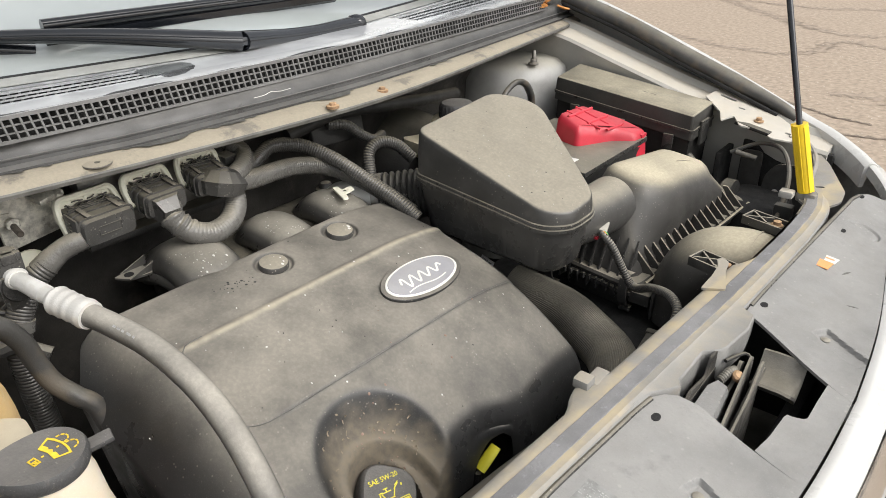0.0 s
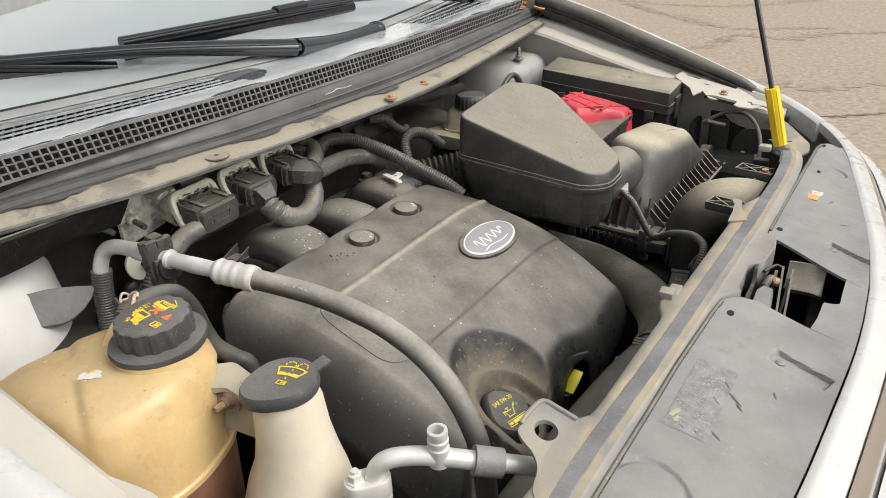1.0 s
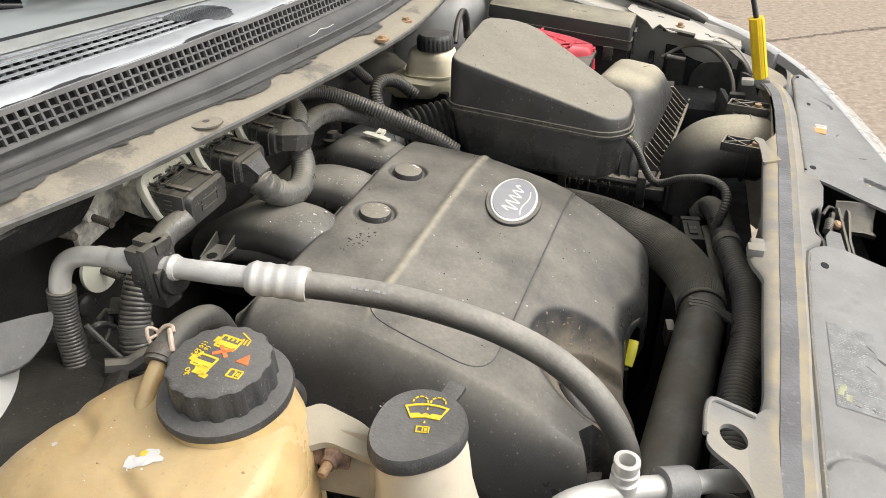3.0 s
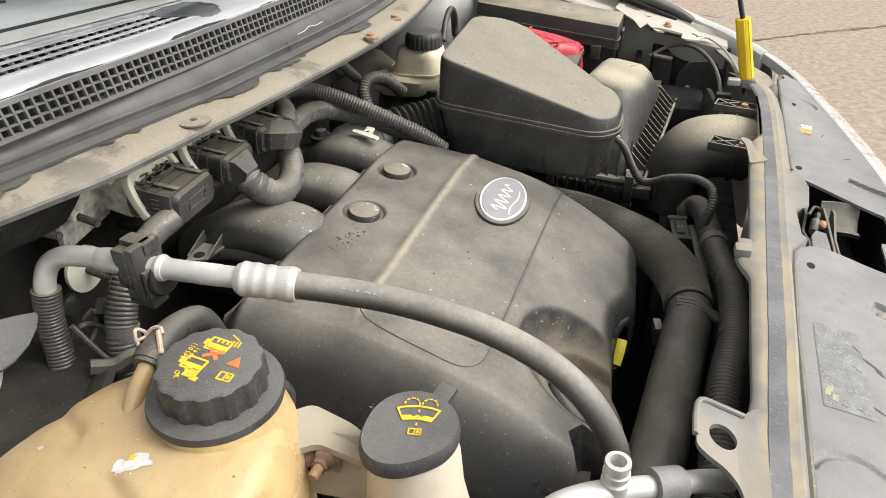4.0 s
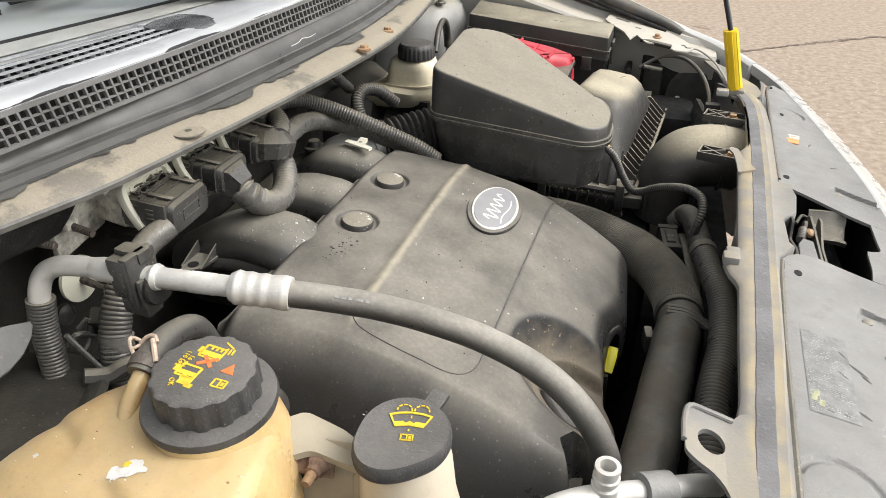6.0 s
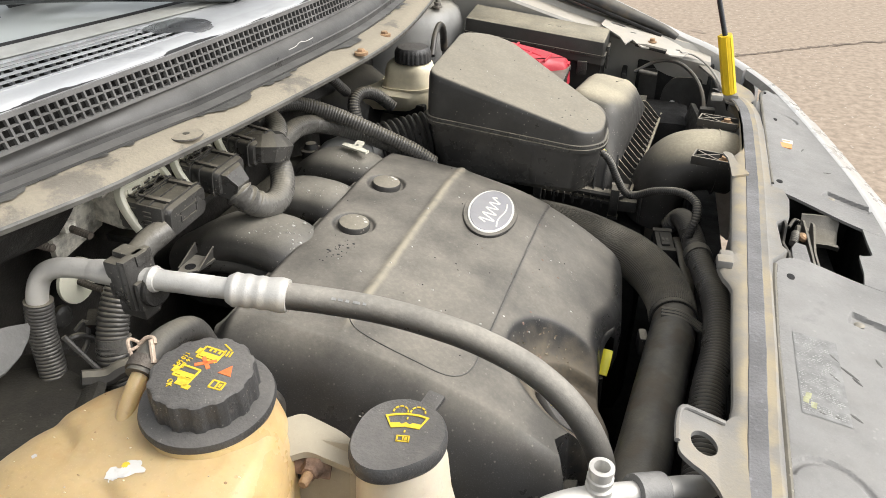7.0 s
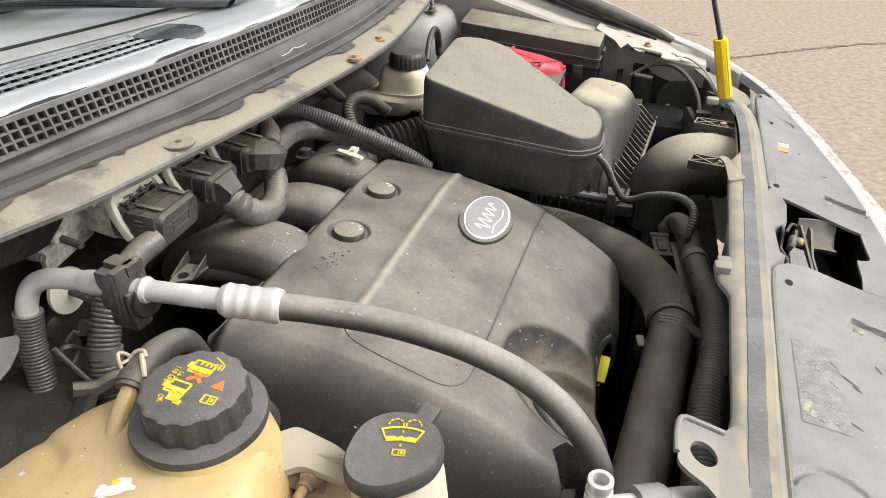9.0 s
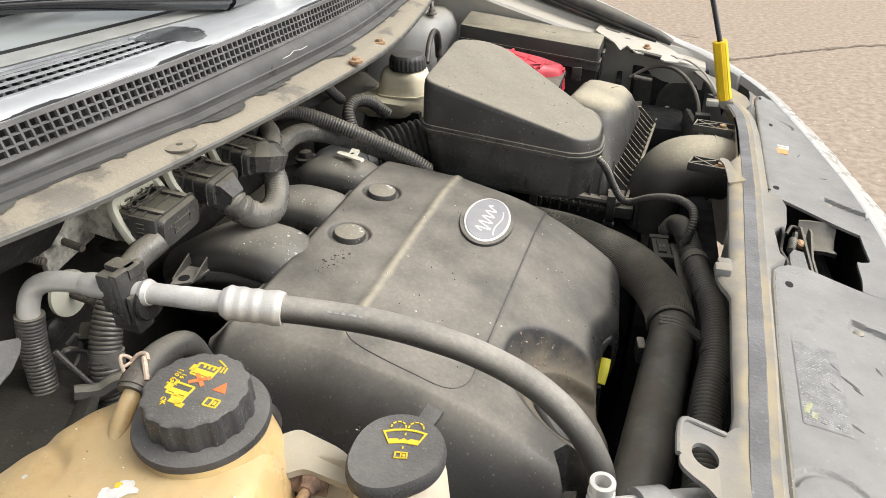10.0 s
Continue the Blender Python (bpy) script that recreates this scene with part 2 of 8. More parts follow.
def stripe_dust(xyz, op, ramp, noise):
    line = op("ADD", op("MULTIPLY", xyz["Y"], 0.0667), 0.0443)
    d = op("ABSOLUTE", op("SUBTRACT", xyz["X"], line))
    d = op("ADD", d, op("MULTIPLY", op("SUBTRACT", noise(38, 7.0), 0.5), 0.030))
    return op("MULTIPLY", ramp(d, 0.021, 0.010), ramp(noise(22, 6.0), 0.38, 0.62, 0.10, 0.80))


def hose_dirt(xyz, op, ramp, noise):
    return op("MULTIPLY", ramp(noise(26, 7.0), 0.48, 0.66), 0.6)


M_PLASTIC = stuff("black_plastic", (0.046, 0.045, 0.043), 0.32, fleck=0.5, dust=0.42, dust_lo=0.55, bump=0.12, spec=0.6, grit=0.32)
M_DUSTY = stuff("dusty_plastic", (0.045, 0.044, 0.042), 0.40, fleck=0.5, dust=0.68, dust_lo=0.45, dust_col=(0.40, 0.362, 0.285), bump=0.06, dust_scale=22, dust_min=0.82, spots=0.25, spot_col=(0.12, 0.11, 0.10), spot_scale=35, grit=0.26)
M_CAKED = stuff("dust_caked_plastic", (0.05, 0.048, 0.045), 0.5, dust=0.88, dust_lo=0.42, dust_min=0.75, fleck=0.3, dust_col=(0.53, 0.475, 0.35), bump=0.12, dust_scale=11, grit=0.05)
M_FUSE = stuff("dusty_fuse_plastic", (0.04, 0.039, 0.036), 0.45, dust=0.84, dust_lo=0.55, bump=0.12, dust_col=(0.45, 0.405, 0.30), dust_scale=10)
M_DARK = stuff("grimy_black", (0.016, 0.0155, 0.0145), 0.6, dust=0.25, bump=0.3)
# near-black: deep shade of recesses put into the colour, also grimy engine parts
M_VOID = stuff("void_shade_and_grime", (0.008, 0.008, 0.008), 0.8, dust=0.0, bump=0.3)
M_RUBBER = stuff("rubber", (0.050, 0.049, 0.047), 0.40, dust=0.30, dust_lo=0.35, bump=0.15, dust_scale=25)
M_HOSE = stuff("ac_hose_rubber", (0.06, 0.059, 0.057), 0.42, dust=0.88, dust_lo=-0.10, bump=0.15, dust_col=(0.42, 0.395, 0.345), dust_scale=16, fleck=0.15, fleck_scale=220)
M_LOOM = stuff("conduit_plastic", (0.064, 0.062, 0.059), 0.34, spec=0.6, dust=0.48, dust_lo=0.45, bump=0.1, dust_scale=30)
M_BRAID = stuff("braided_rubber", (0.062, 0.060, 0.056), 0.65, dust=0.45, dust_lo=0.3, bump=0.8, grain=260)
M_ALU = stuff("aluminium", (0.66, 0.65, 0.62), 0.45, metal=0.35, dust=0.3, var=0.15, bump=0.12, dust_col=(0.45, 0.42, 0.36))
M_STEEL = stuff("dirty_steel", (0.30, 0.29, 0.27), 0.5, metal=0.7, dust=0.45, var=0.35, bump=0.2, spots=0.5, spot_col=(0.2, 0.15, 0.1))
M_BAR = stuff("grey_painted_bar", (0.205, 0.203, 0.196), 0.5, spots=0.45, spot_col=(0.20, 0.17, 0.13), spot_scale=28, dust=0.70, dust_lo=0.6, dust_min=0.12, dust_col=(0.37, 0.32, 0.235), var=0.1, bump=0.15, dust_scale=11)
M_FOAM = stuff("foam_seal_residue", (0.180, 0.179, 0.182), 0.85, var=0.2, bump=0.5, grain=300, spots=0.6, spot_col=(0.30, 0.30, 0.32), spot_scale=120)
M_SHIELD = stuff("sun_faded_plastic", (0.19, 0.19, 0.187), 0.48, dust=0.35, dust_col=(0.36, 0.345, 0.32), var=0.20, scale=13, bump=0.35, grain=260, spots=0.55, spot_col=(0.115, 0.115, 0.12), spot_scale=26, grit=0.22, fleck=0.5, fleck_scale=90, fleck_col=(0.34, 0.33, 0.31))
M_LIP = stuff("dusty_cowl_flange", (0.13, 0.12, 0.105), 0.6, dust=0.92, dust_lo=0.4, dust_col=(0.325, 0.288, 0.220), bump=0.3, dust_scale=10, patchy=True, grit=0.45)
M_GRILLE = stuff("cowl_grille_plastic", (0.13, 0.13, 0.13), 0.42, dust=0.3, dust_col=(0.34, 0.33, 0.31), bump=0.15)
# bluish white base holds the sky mirrored in the darker glossy panel
M_COWL = stuff("sky_bright_cowl_plastic", (0.88, 0.90, 0.925), 0.18, spec=1.0, coat=1.0, var=0.10, scale=6, bump=0.02, rough_var=0.08, spots=0.28, spot_col=(0.20, 0.21, 0.22), spot_scale=9, grit=0.08)
M_DARKGLOSS = stuff("dark_shiny_cowl_plastic", (0.13, 0.135, 0.14), 0.14, coat=1.0, var=0.4, scale=18, bump=0.02, spots=0.5, spot_col=(0.40, 0.41, 0.42), spot_scale=22)
# louvre bars paled too, their sky gleam put into the base colour
M_LOUVRE = stuff("sky_pale_louvre_plastic", (0.48, 0.49, 0.505), 0.22, coat=0.6, var=0.2, scale=20, bump=0.03, spots=0.3, spot_col=(0.14, 0.145, 0.15), spot_scale=30)
M_TRIM = stuff("pale_trim", (0.50, 0.51, 0.49), 0.35, var=0.15, scale=20, bump=0.03, dust=0.2)
M_SEAL = stuff("seal_rubber", (0.060, 0.060, 0.060), 0.40, dust=0.30, dust_lo=0.45, dust_col=(0.34, 0.33, 0.305), bump=0.12, dust_scale=25, spec=0.35)
M_WIPER = stuff("wiper_black", (0.012, 0.014, 0.018), 0.12, var=0.15, bump=0.02, dust=0.0, coat=0.3, spec=0.5, grit=0.04)
M_WHITE = stuff("white_car_paint", (0.51, 0.51, 0.50), 0.28, coat=0.5, var=0.04, bump=0.02, dust=0.12)
M_APRON = stuff("white_inner_paint", (0.42, 0.41, 0.38), 0.5, dust=0.5, dust_lo=0.5, dust_col=(0.55, 0.48, 0.37), var=0.08, bump=0.1, spots=0.15, spot_col=(0.35, 0.28, 0.2), spot_scale=40)
M_TOWER = stuff("silver_inner_paint", (0.31, 0.31, 0.30), 0.45, dust=0.45, spots=0.3, spot_col=(0.22, 0.2, 0.17), spot_scale=14, var=0.15, bump=0.1)
M_TANK = stuff("amber_tank_plastic", (0.53, 0.38, 0.185), 0.36, var=0.20, scale=6, bump=0.35, grain=70, dust=0.25, dust_col=(0.50, 0.41, 0.27), sss=0.35, sss_col=(0.025, 0.015, 0.006), spots=0.6, spot_col=(0.40, 0.235, 0.09), spot_scale=13, grit=0.2, fleck=0.35, fleck_scale=120, fleck_col=(0.30, 0.20, 0.10))
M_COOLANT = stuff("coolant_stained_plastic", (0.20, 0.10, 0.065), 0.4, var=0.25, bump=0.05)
M_WASH = stuff("washer_bottle_plastic", (0.64, 0.575, 0.46), 0.42, spots=0.45, spot_col=(0.56, 0.39, 0.27), spot_scale=7, var=0.10, scale=9, bump=0.05, sss=0.5, sss_col=(0.03, 0.022, 0.013), dust=0.15)
M_EAR = stuff("grubby_cream_plastic", (0.36, 0.32, 0.245), 0.45, spots=0.35, spot_col=(0.36, 0.28, 0.19), spot_scale=16, var=0.12, scale=20, bump=0.08, dust=0.25)
M_CAP = stuff("cap_plastic", (0.05, 0.05, 0.051), 0.48, dust=0.38, dust_lo=0.6, dust_col=(0.30, 0.28, 0.25), bump=0.35, spots=0.3, spot_col=(0.2, 0.18, 0.16), spot_scale=150, fleck=0.6, fleck_scale=320, fleck_col=(0.30, 0.28, 0.25))
M_YPRINT = stuff("yellow_print", (0.75, 0.53, 0.04), 0.5, var=0.15, scale=90, bump=0.05, spots=0.25, spot_col=(0.25, 0.2, 0.08), spot_scale=200)
M_OPRINT = stuff("orange_print", (0.85, 0.20, 0.06), 0.5, var=0.12, scale=90, bump=0.05)
M_YELLOW = stuff("yellow_plastic", (0.86, 0.60, 0.02), 0.4, var=0.10, bump=0.08)
M_DIP = stuff("yellow_handle", (0.80, 0.72, 0.05), 0.4, var=0.08, bump=0.05)
M_RED = stuff("red_plastic", (0.50, 0.025, 0.045), 0.42, var=0.15, bump=0.08, dust=0.30, dust_col=(0.50, 0.17, 0.17), dust_lo=0.6)
M_CREAM = stuff("cream_plastic", (0.80, 0.79, 0.66), 0.45, var=0.08, bump=0.08, dust=0.25)
M_RES = stuff("reservoir_plastic", (0.84, 0.76, 0.56), 0.45, spots=0.4, spot_col=(0.35, 0.25, 0.15), spot_scale=18, var=0.15, bump=0.08, dust=0.1)
M_ALLOY = stuff("mottled_cast_alloy", (0.62, 0.60, 0.54), 0.7, metal=0.15, var=0.4, scale=70, bump=0.4, spots=0.7, spot_col=(0.17, 0.15, 0.12), spot_scale=55, dust=0.25)
M_DEEPRUST = stuff("deep_rust", (0.19, 0.125, 0.09), 0.85, var=0.4, scale=120, bump=0.5, spots=0.6, spot_col=(0.42, 0.26, 0.17), spot_scale=160)
M_SMOOTHBLACK = stuff("dull_moulded_black", (0.018, 0.0177, 0.0172), 0.7, dust=0.08, dust_lo=0.3, bump=0.5, spec=0.18, dust_scale=30, fleck=0.2)
M_RUST = stuff("rusty_bolt", (0.30, 0.19, 0.11), 0.8, var=0.35, scale=90, bump=0.4, dust=0.4, dust_col=(0.55, 0.38, 0.2))
M_CRUST = stuff("dried_oil_crust", (0.20, 0.165, 0.12), 0.85, var=0.35, scale=90, bump=0.4)
M_BROWN = stuff("brown_clip_plastic", (0.20, 0.13, 0.10), 0.6, var=0.25, bump=0.2)
M_BLUE = stuff("blue_enamel", (0.235, 0.24, 0.275), 0.45, var=0.15, bump=0.05, dust=0.6, dust_col=(0.36, 0.35, 0.33))
M_CHROME = stuff("dull_chrome", (0.72, 0.71, 0.69), 0.25, metal=0.85, var=0.08, bump=0.05, dust=0.2)
M_TRIMCHROME = stuff("mirror_chrome", (0.74, 0.73, 0.71), 0.12, metal=1.0, var=0.04, bump=0.02, dust=0.0, rough_var=0.05, grit=0.0)
M_SILVER = stuff("worn_silver_print", (0.66, 0.65, 0.60), 0.5, metal=0.0, var=0.12, bump=0.05)
M_PAPER = stuff("paper_label", (0.60, 0.59, 0.565), 0.6, var=0.12, spots=0.4, spot_col=(0.45, 0.42, 0.36), spot_scale=160, bump=0.03)
M_INK = stuff("black_ink", (0.03, 0.03, 0.03), 0.6, bump=0.02)
M_ORANGE = stuff("orange_paper", (0.80, 0.32, 0.12), 0.6, var=0.08, bump=0.03)
M_WORN = stuff("worn_label", (0.215, 0.215, 0.21), 0.5, var=0.25, scale=55, bump=0.3, spots=0.7, spot_col=(0.33, 0.33, 0.32), spot_scale=130)
M_WORN2 = stuff("rubbed_print", (0.33, 0.33, 0.32), 0.55, var=0.3, scale=80, bump=0.1)
M_FADED = stuff("faded_yellow_print", (0.36, 0.36, 0.22), 0.6, var=0.3, scale=120, bump=0.1)
M_FIREWALL = stuff("dirty_firewall", (0.034, 0.032, 0.029), 0.5, dust=0.12, dust_lo=0.3, bump=0.3, var=0.4, scale=20, spots=0.4, spot_col=(0.16, 0.14, 0.115), spot_scale=25)
M_DARKSTUD = stuff("oxidised_stud", (0.11, 0.095, 0.08), 0.6, metal=0.4, var=0.3, scale=60, bump=0.3)
M_STEELEDGE = stuff("dusty_grey_steel", (0.13, 0.125, 0.115), 0.5, metal=0.35, dust=0.35, dust_lo=0.2, var=0.3, scale=30, bump=0.2, spots=0.4, spot_col=(0.22, 0.18, 0.14), spot_scale=60)
M_HEADBACK = stuff("sooty_black_plastic", (0.030, 0.030, 0.029), 0.5, dust=0.25, dust_lo=0.1, var=0.3, scale=30, bump=0.2, spots=0.3, spot_col=(0.07, 0.066, 0.06), spot_scale=40)
M_RUNNER = stuff("intake_plastic", (0.055, 0.053, 0.049), 0.36, fleck=0.35, fleck_scale=190, fleck_col=(0.6, 0.57, 0.5), spec=0.7, dust=0.62, dust_lo=0.62, dust_col=(0.40, 0.372, 0.31), bump=0.10, dust_scale=14, spots=0.5, spot_col=(0.03, 0.03, 0.028), spot_scale=30)
M_TAPE = stuff("wrinkled_loom_tape", (0.11, 0.107, 0.10), 0.30, dust=0.45, dust_lo=0.3, bump=0.5, grain=160, dust_scale=30)
M_EARWIRE = stuff("pinkish_rusty_wire", (0.46, 0.36, 0.28), 0.6, var=0.3, scale=90, bump=0.3)
# bright white for the added bounce panel, and for the near strut tower
M_LINING = stuff("white_bounce_and_tower_paint", (0.66, 0.655, 0.63), 0.45, var=0.06, bump=0.05, dust=0.1)
M_BARE = stuff("bare_dark_paint", (0.10, 0.098, 0.09), 0.5, var=0.3, scale=40, bump=0.2, grit=0.2)
M_LEAF = stuff("dry_leaf", (0.50, 0.22, 0.06), 0.7, var=0.35, scale=120, bump=0.2)
M_WIREG = stuff("green_wire", (0.08, 0.35, 0.12), 0.45, bump=0.02)
M_WIREO = stuff("orange_wire", (0.60, 0.26, 0.06), 0.45, bump=0.02)

overlay(M_BAR, (0.40, 0.335, 0.22), 0.9, stripe_dust)
overlay(M_RUBBER, (0.12, 0.098, 0.070), 0.85, hose_dirt)
# lighter coat: dust and painted highlight along the ridge
overlay(M_COVER, (0.36, 0.325, 0.25), 0.9, ridge_dust_highlight)
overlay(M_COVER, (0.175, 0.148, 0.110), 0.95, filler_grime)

M_GLASS = bpy.data.materials.new("sky_pale_windscreen_glass")
M_GLASS.use_nodes = True
g = M_GLASS.node_tree.nodes["Principled BSDF"]
# pale, half opaque base stands in for bright sky reflected by the glass
g.inputs["Base Color"].default_value = (0.82, 0.87, 0.86, 1)
g.inputs["Coat Weight"].default_value = 1.0
g.inputs["Roughness"].default_value, g.inputs["IOR"].default_value, g.inputs["Transmission Weight"].default_value = 0.04, 1.5, 0.38

M_GROUND = stuff("gravelly_asphalt", (0.335, 0.268, 0.205), 0.9, var=0.22, scale=24, bump=0.10, grain=40, spots=0.8, spot_col=(0.25, 0.19, 0.14), spot_scale=0.7, rough_var=0.08, grit=0.0, fleck=0.9, fleck_scale=30, fleck_col=(0.60, 0.54, 0.47))
M_TRACK = stuff("rutted_soil", (0.29, 0.232, 0.18), 0.9, var=0.3, scale=14, bump=0.3, grain=90, fleck=0.5, fleck_scale=34)
M_CRACK = stuff("wet_crack_soil", (0.19, 0.15, 0.115), 0.9, var=0.3, scale=30, bump=0.4, grain=120)

# ---- ground ----
ground = solo("ground", grid([[(x, y, 0.0) for y in (-150, -20, -4, 0, 4, 10, 40, 400)] for x in (-300, -40, -8, 0, 4, 12, 60, 300)])[0],
              M_GROUND, "worn brown gravelly asphalt yard under the car", "ground", kind="structure")


def wander(points, width, z, seed):
    """A ragged thin strip on the ground."""
    rnd = random.Random(seed)
    P = spline(points, 0.03)
    T = np.gradient(P, axis=0)
    T /= np.linalg.norm(T, axis=1)[:, None]
    rows = []
    for p, t in zip(P, T):
        s = np.array((-t[1], t[0], 0))
        o, w = rnd.uniform(-1, 1) * width, width * rnd.uniform(0.3, 1.2)
        rows.append([tuple(p + s * (o - w)), tuple(p + s * (o + w))])
    bm = grid(rows)[0]
    for v in bm.verts:
        v.co.z = z
    return bm


part("crack", wander([(-1.2, 3.6, 0), (0.0, 4.05, 0), (0.61, 4.45, 0), (1.52, 5.05, 0), (2.4, 5.4, 0), (4.5, 6.8, 0)], 0.022, 0.004, 3), M_CRACK, ground, "dark crack in the asphalt")
part("crack", wander([(-4.0, 5.6, 0), (-2.2, 5.3, 0), (-0.7, 4.35, 0), (-0.3, 4.2, 0)], 0.018, 0.004, 5), M_CRACK, ground, "dark crack in the asphalt")

for k, pts in enumerate(([(-3.2, 6.6, 0), (-1.38, 6.03, 0), (-1.02, 6.9, 0), (-0.57, 6.75, 0), (-0.25, 7.1, 0), (0.8, 7.6, 0)], [(-3.98, 9.76, 0), (-2.1, 8.95, 0), (-1.12, 9.12, 0), (-0.5, 9.7, 0), (1.0, 10.6, 0)], [(-2.85, 9.0, 0), (-1.55, 7.57, 0), (-0.98, 7.3, 0), (-0.2, 7.5, 0)], [(-0.68, 4.82, 0), (-0.42, 4.9, 0), (-0.14, 4.8, 0), (0.3, 5.1, 0)])):
    part("tyre_track", wander(pts, 0.075, 0.003, 30 + k), M_TRACK, ground, "old tyre rut in the soil")

# ---- car body ----
MID = 0.07
car = thing("car", (0, MID, 0), "white car with its bonnet open over a dusty engine bay", "car")
EDGE = [(0.232, 0.07, 0.850), (0.229, 0.164, 0.850), (0.223, 0.25, 0.850), (0.210, 0.36, 0.850), (0.190, 0.51, 0.853), (0.160, 0.673, 0.858), (0.105, 0.775, 0.875),
        (0.03, 0.838, 0.900), (-0.045, 0.866, 0.922), (-0.2, 0.893, 0.980), (-0.4, 0.912, 1.05), (-0.6, 0.925, 1.11), (-0.85, 0.935, 1.15)]
HALF = spline(EDGE, 0.012)


def body_strip(lo, hi, offsets, far=True, both=False, thin=False):
    """Carries a profile of (out, up) along the car's outer edge, between two stations of x (front to rear)."""
    P = HALF
    T = np.gradient(P[:, :2], axis=0)
    T /= np.linalg.norm(T, axis=1)[:, None]
    nrm = np.stack([T[:, 1], -T[:, 0]], 1)
    rings = []
    for p, n in zip(P, nrm):
        if lo <= p[0] <= hi:
            k = 0.30 + 0.70 * smooth(-0.20, 0.06, p[0]) if thin else 1.0
            rings.append([(p[0] + (d * k if d > 0 else d) * n[0], p[1] + (d * k if d > 0 else d) * n[1], p[2] + h) for d, h in offsets])
    rings = np.array(rings)
    mirror = rings * np.array((1, -1, 1)) + np.array((0, 2 * MID, 0))
    if both:
        return loft(list(mirror[::-1]) + list(rings))
    return loft(list(rings if far else mirror))


FRONT = 0.098
part("front_lip", body_strip(FRONT, 1, [(-0.006, -0.016), (-0.004, 0.002), (0.002, 0.004), (0.007, 0.003), (0.009, 0.0015), (0.022, -0.003), (0.029, -0.010), (0.030, -0.020), (0.020, -0.022), (0.004, -0.008)], both=True), M_WHITE, car, "white painted upper edge of the front bumper")
part("grille_trim", body_strip(0.12, 1, [(0.031, -0.013), (0.040, -0.022), (0.052, -0.044), (0.050, -0.052), (0.030, -0.030)], both=True), M_TRIMCHROME, car, "chrome strip under the bumper edge")
part("lower_lip", body_strip(0.12, 1, [(0.053, -0.040), (0.062, -0.041), (0.076, -0.048), (0.082, -0.058), (0.078, -0.070), (0.055, -0.060)], both=True), M_WHITE, car, "white painted strip below the chrome")
part("bumper", body_strip(FRONT, 1, [(0.070, -0.080), (0.090, -0.094), (0.100, -0.16), (0.115, -0.32), (0.10, -0.52), (0.08, -0.52), (0.085, -0.3), (0.05, -0.12)], both=True), M_WHITE, car)
FENDER = [(-0.014, -0.040), (-0.012, 0.0), (-0.004, 0.006), (0.006, 0.006), (0.022, -0.004), (0.045, -0.05), (0.060, -0.16), (0.065, -0.45), (0.058, -0.45), (0.050, -0.16), (0.036, -0.05), (0.016, -0.014), (0.0, -0.006), (-0.006, -0.040)]
part("fender", body_strip(-2, FRONT + 0.016, FENDER, thin=True), M_WHITE, car)
part("fender", body_strip(-2, FRONT, FENDER, far=False), M_WHITE, car)

# fender seals, flanges and inner aprons
def flange_z(x):
    return float(np.interp(x, (-0.85, -0.565, -0.43, -0.29, -0.19, -0.10, -0.03, 0.06), (1.09, 1.034, 0.993, 0.952, 0.926, 0.908, 0.893, 0.880)))


def apron(side):
    rows = []
    for x in np.linspace(-0.85, 0.03, 40):
        z = flange_z(x)
        w = 0.022 * smooth(-0.2, -0.05, x)
        line = [(0.888 - w, z - 0.03), (0.880 - w, z + 0.018), (0.866 - w, z + 0.016), (0.858 - w, z + 0.004), (0.808 - w, z - 0.002), (0.803 - w, z - 0.008), (0.812 - w, z - 0.05), (0.835, z - 0.14), (0.835, 0.35), (0.845, 0.35), (0.845, z - 0.1)]
        rows.append([(x, y if side > 0 else 2 * MID - y - 0.034, h) for y, h in line])
    return loft(rows)


part("inner_apron", apron(1), M_APRON, car, "dusty white inner fender with a folded flange")
part("inner_apron", apron(-1), M_APRON, car, "dusty white inner fender with a folded flange")
SEAL = [(-0.62, 0.888, 1.108), (-0.46, 0.886, 1.060), (-0.32, 0.880, 1.010), (-0.19, 0.872, 0.966), (-0.09, 0.862, 0.934), (-0.05, 0.854, 0.916)]
part("fender_seal", tube(SEAL, [0.025, 0.025, 0.025, 0.023, 0.012], 16, flat=0.8), M_RUBBER, car, "black rubber edge seal along the fender")


# black tube painted in as the shadow line below the fender seal
part("seal_gap", tube([(x + 0.004, y - 0.024, z - 0.012) for x, y, z in SEAL[:5]], 0.0045, 8), M_VOID, car, "black tube standing for the shadow gap under the seal")
# slotted plate at the front end of the far flange
def slot(cx, cy, l, w, ang, n=6):
    out = []
    for s in (1, -1):
        for t in np.linspace(-90, 90, n):
            a = radians(t)
            out.append((s * (l / 2 + w / 2 * math.cos(a)), s * (w / 2 * math.sin(a))))
    c, k = math.cos(radians(ang)), math.sin(radians(ang))
    return [(cx + x * c - y * k, cy + x * k + y * c) for x, y in out]


PLATE = [(-0.225, 0.805), (-0.178, 0.765), (-0.163, 0.728), (-0.150, 0.768), (-0.128, 0.736), (-0.088, 0.752), (-0.066, 0.733), (-0.036, 0.748), (-0.020, 0.785), (-0.045, 0.815), (-0.081, 0.840), (-0.144, 0.858), (-0.216, 0.872)]
plate_z = lambda x, y: flange_z(x) + 0.012 + 0.10 * (y - 0.8)
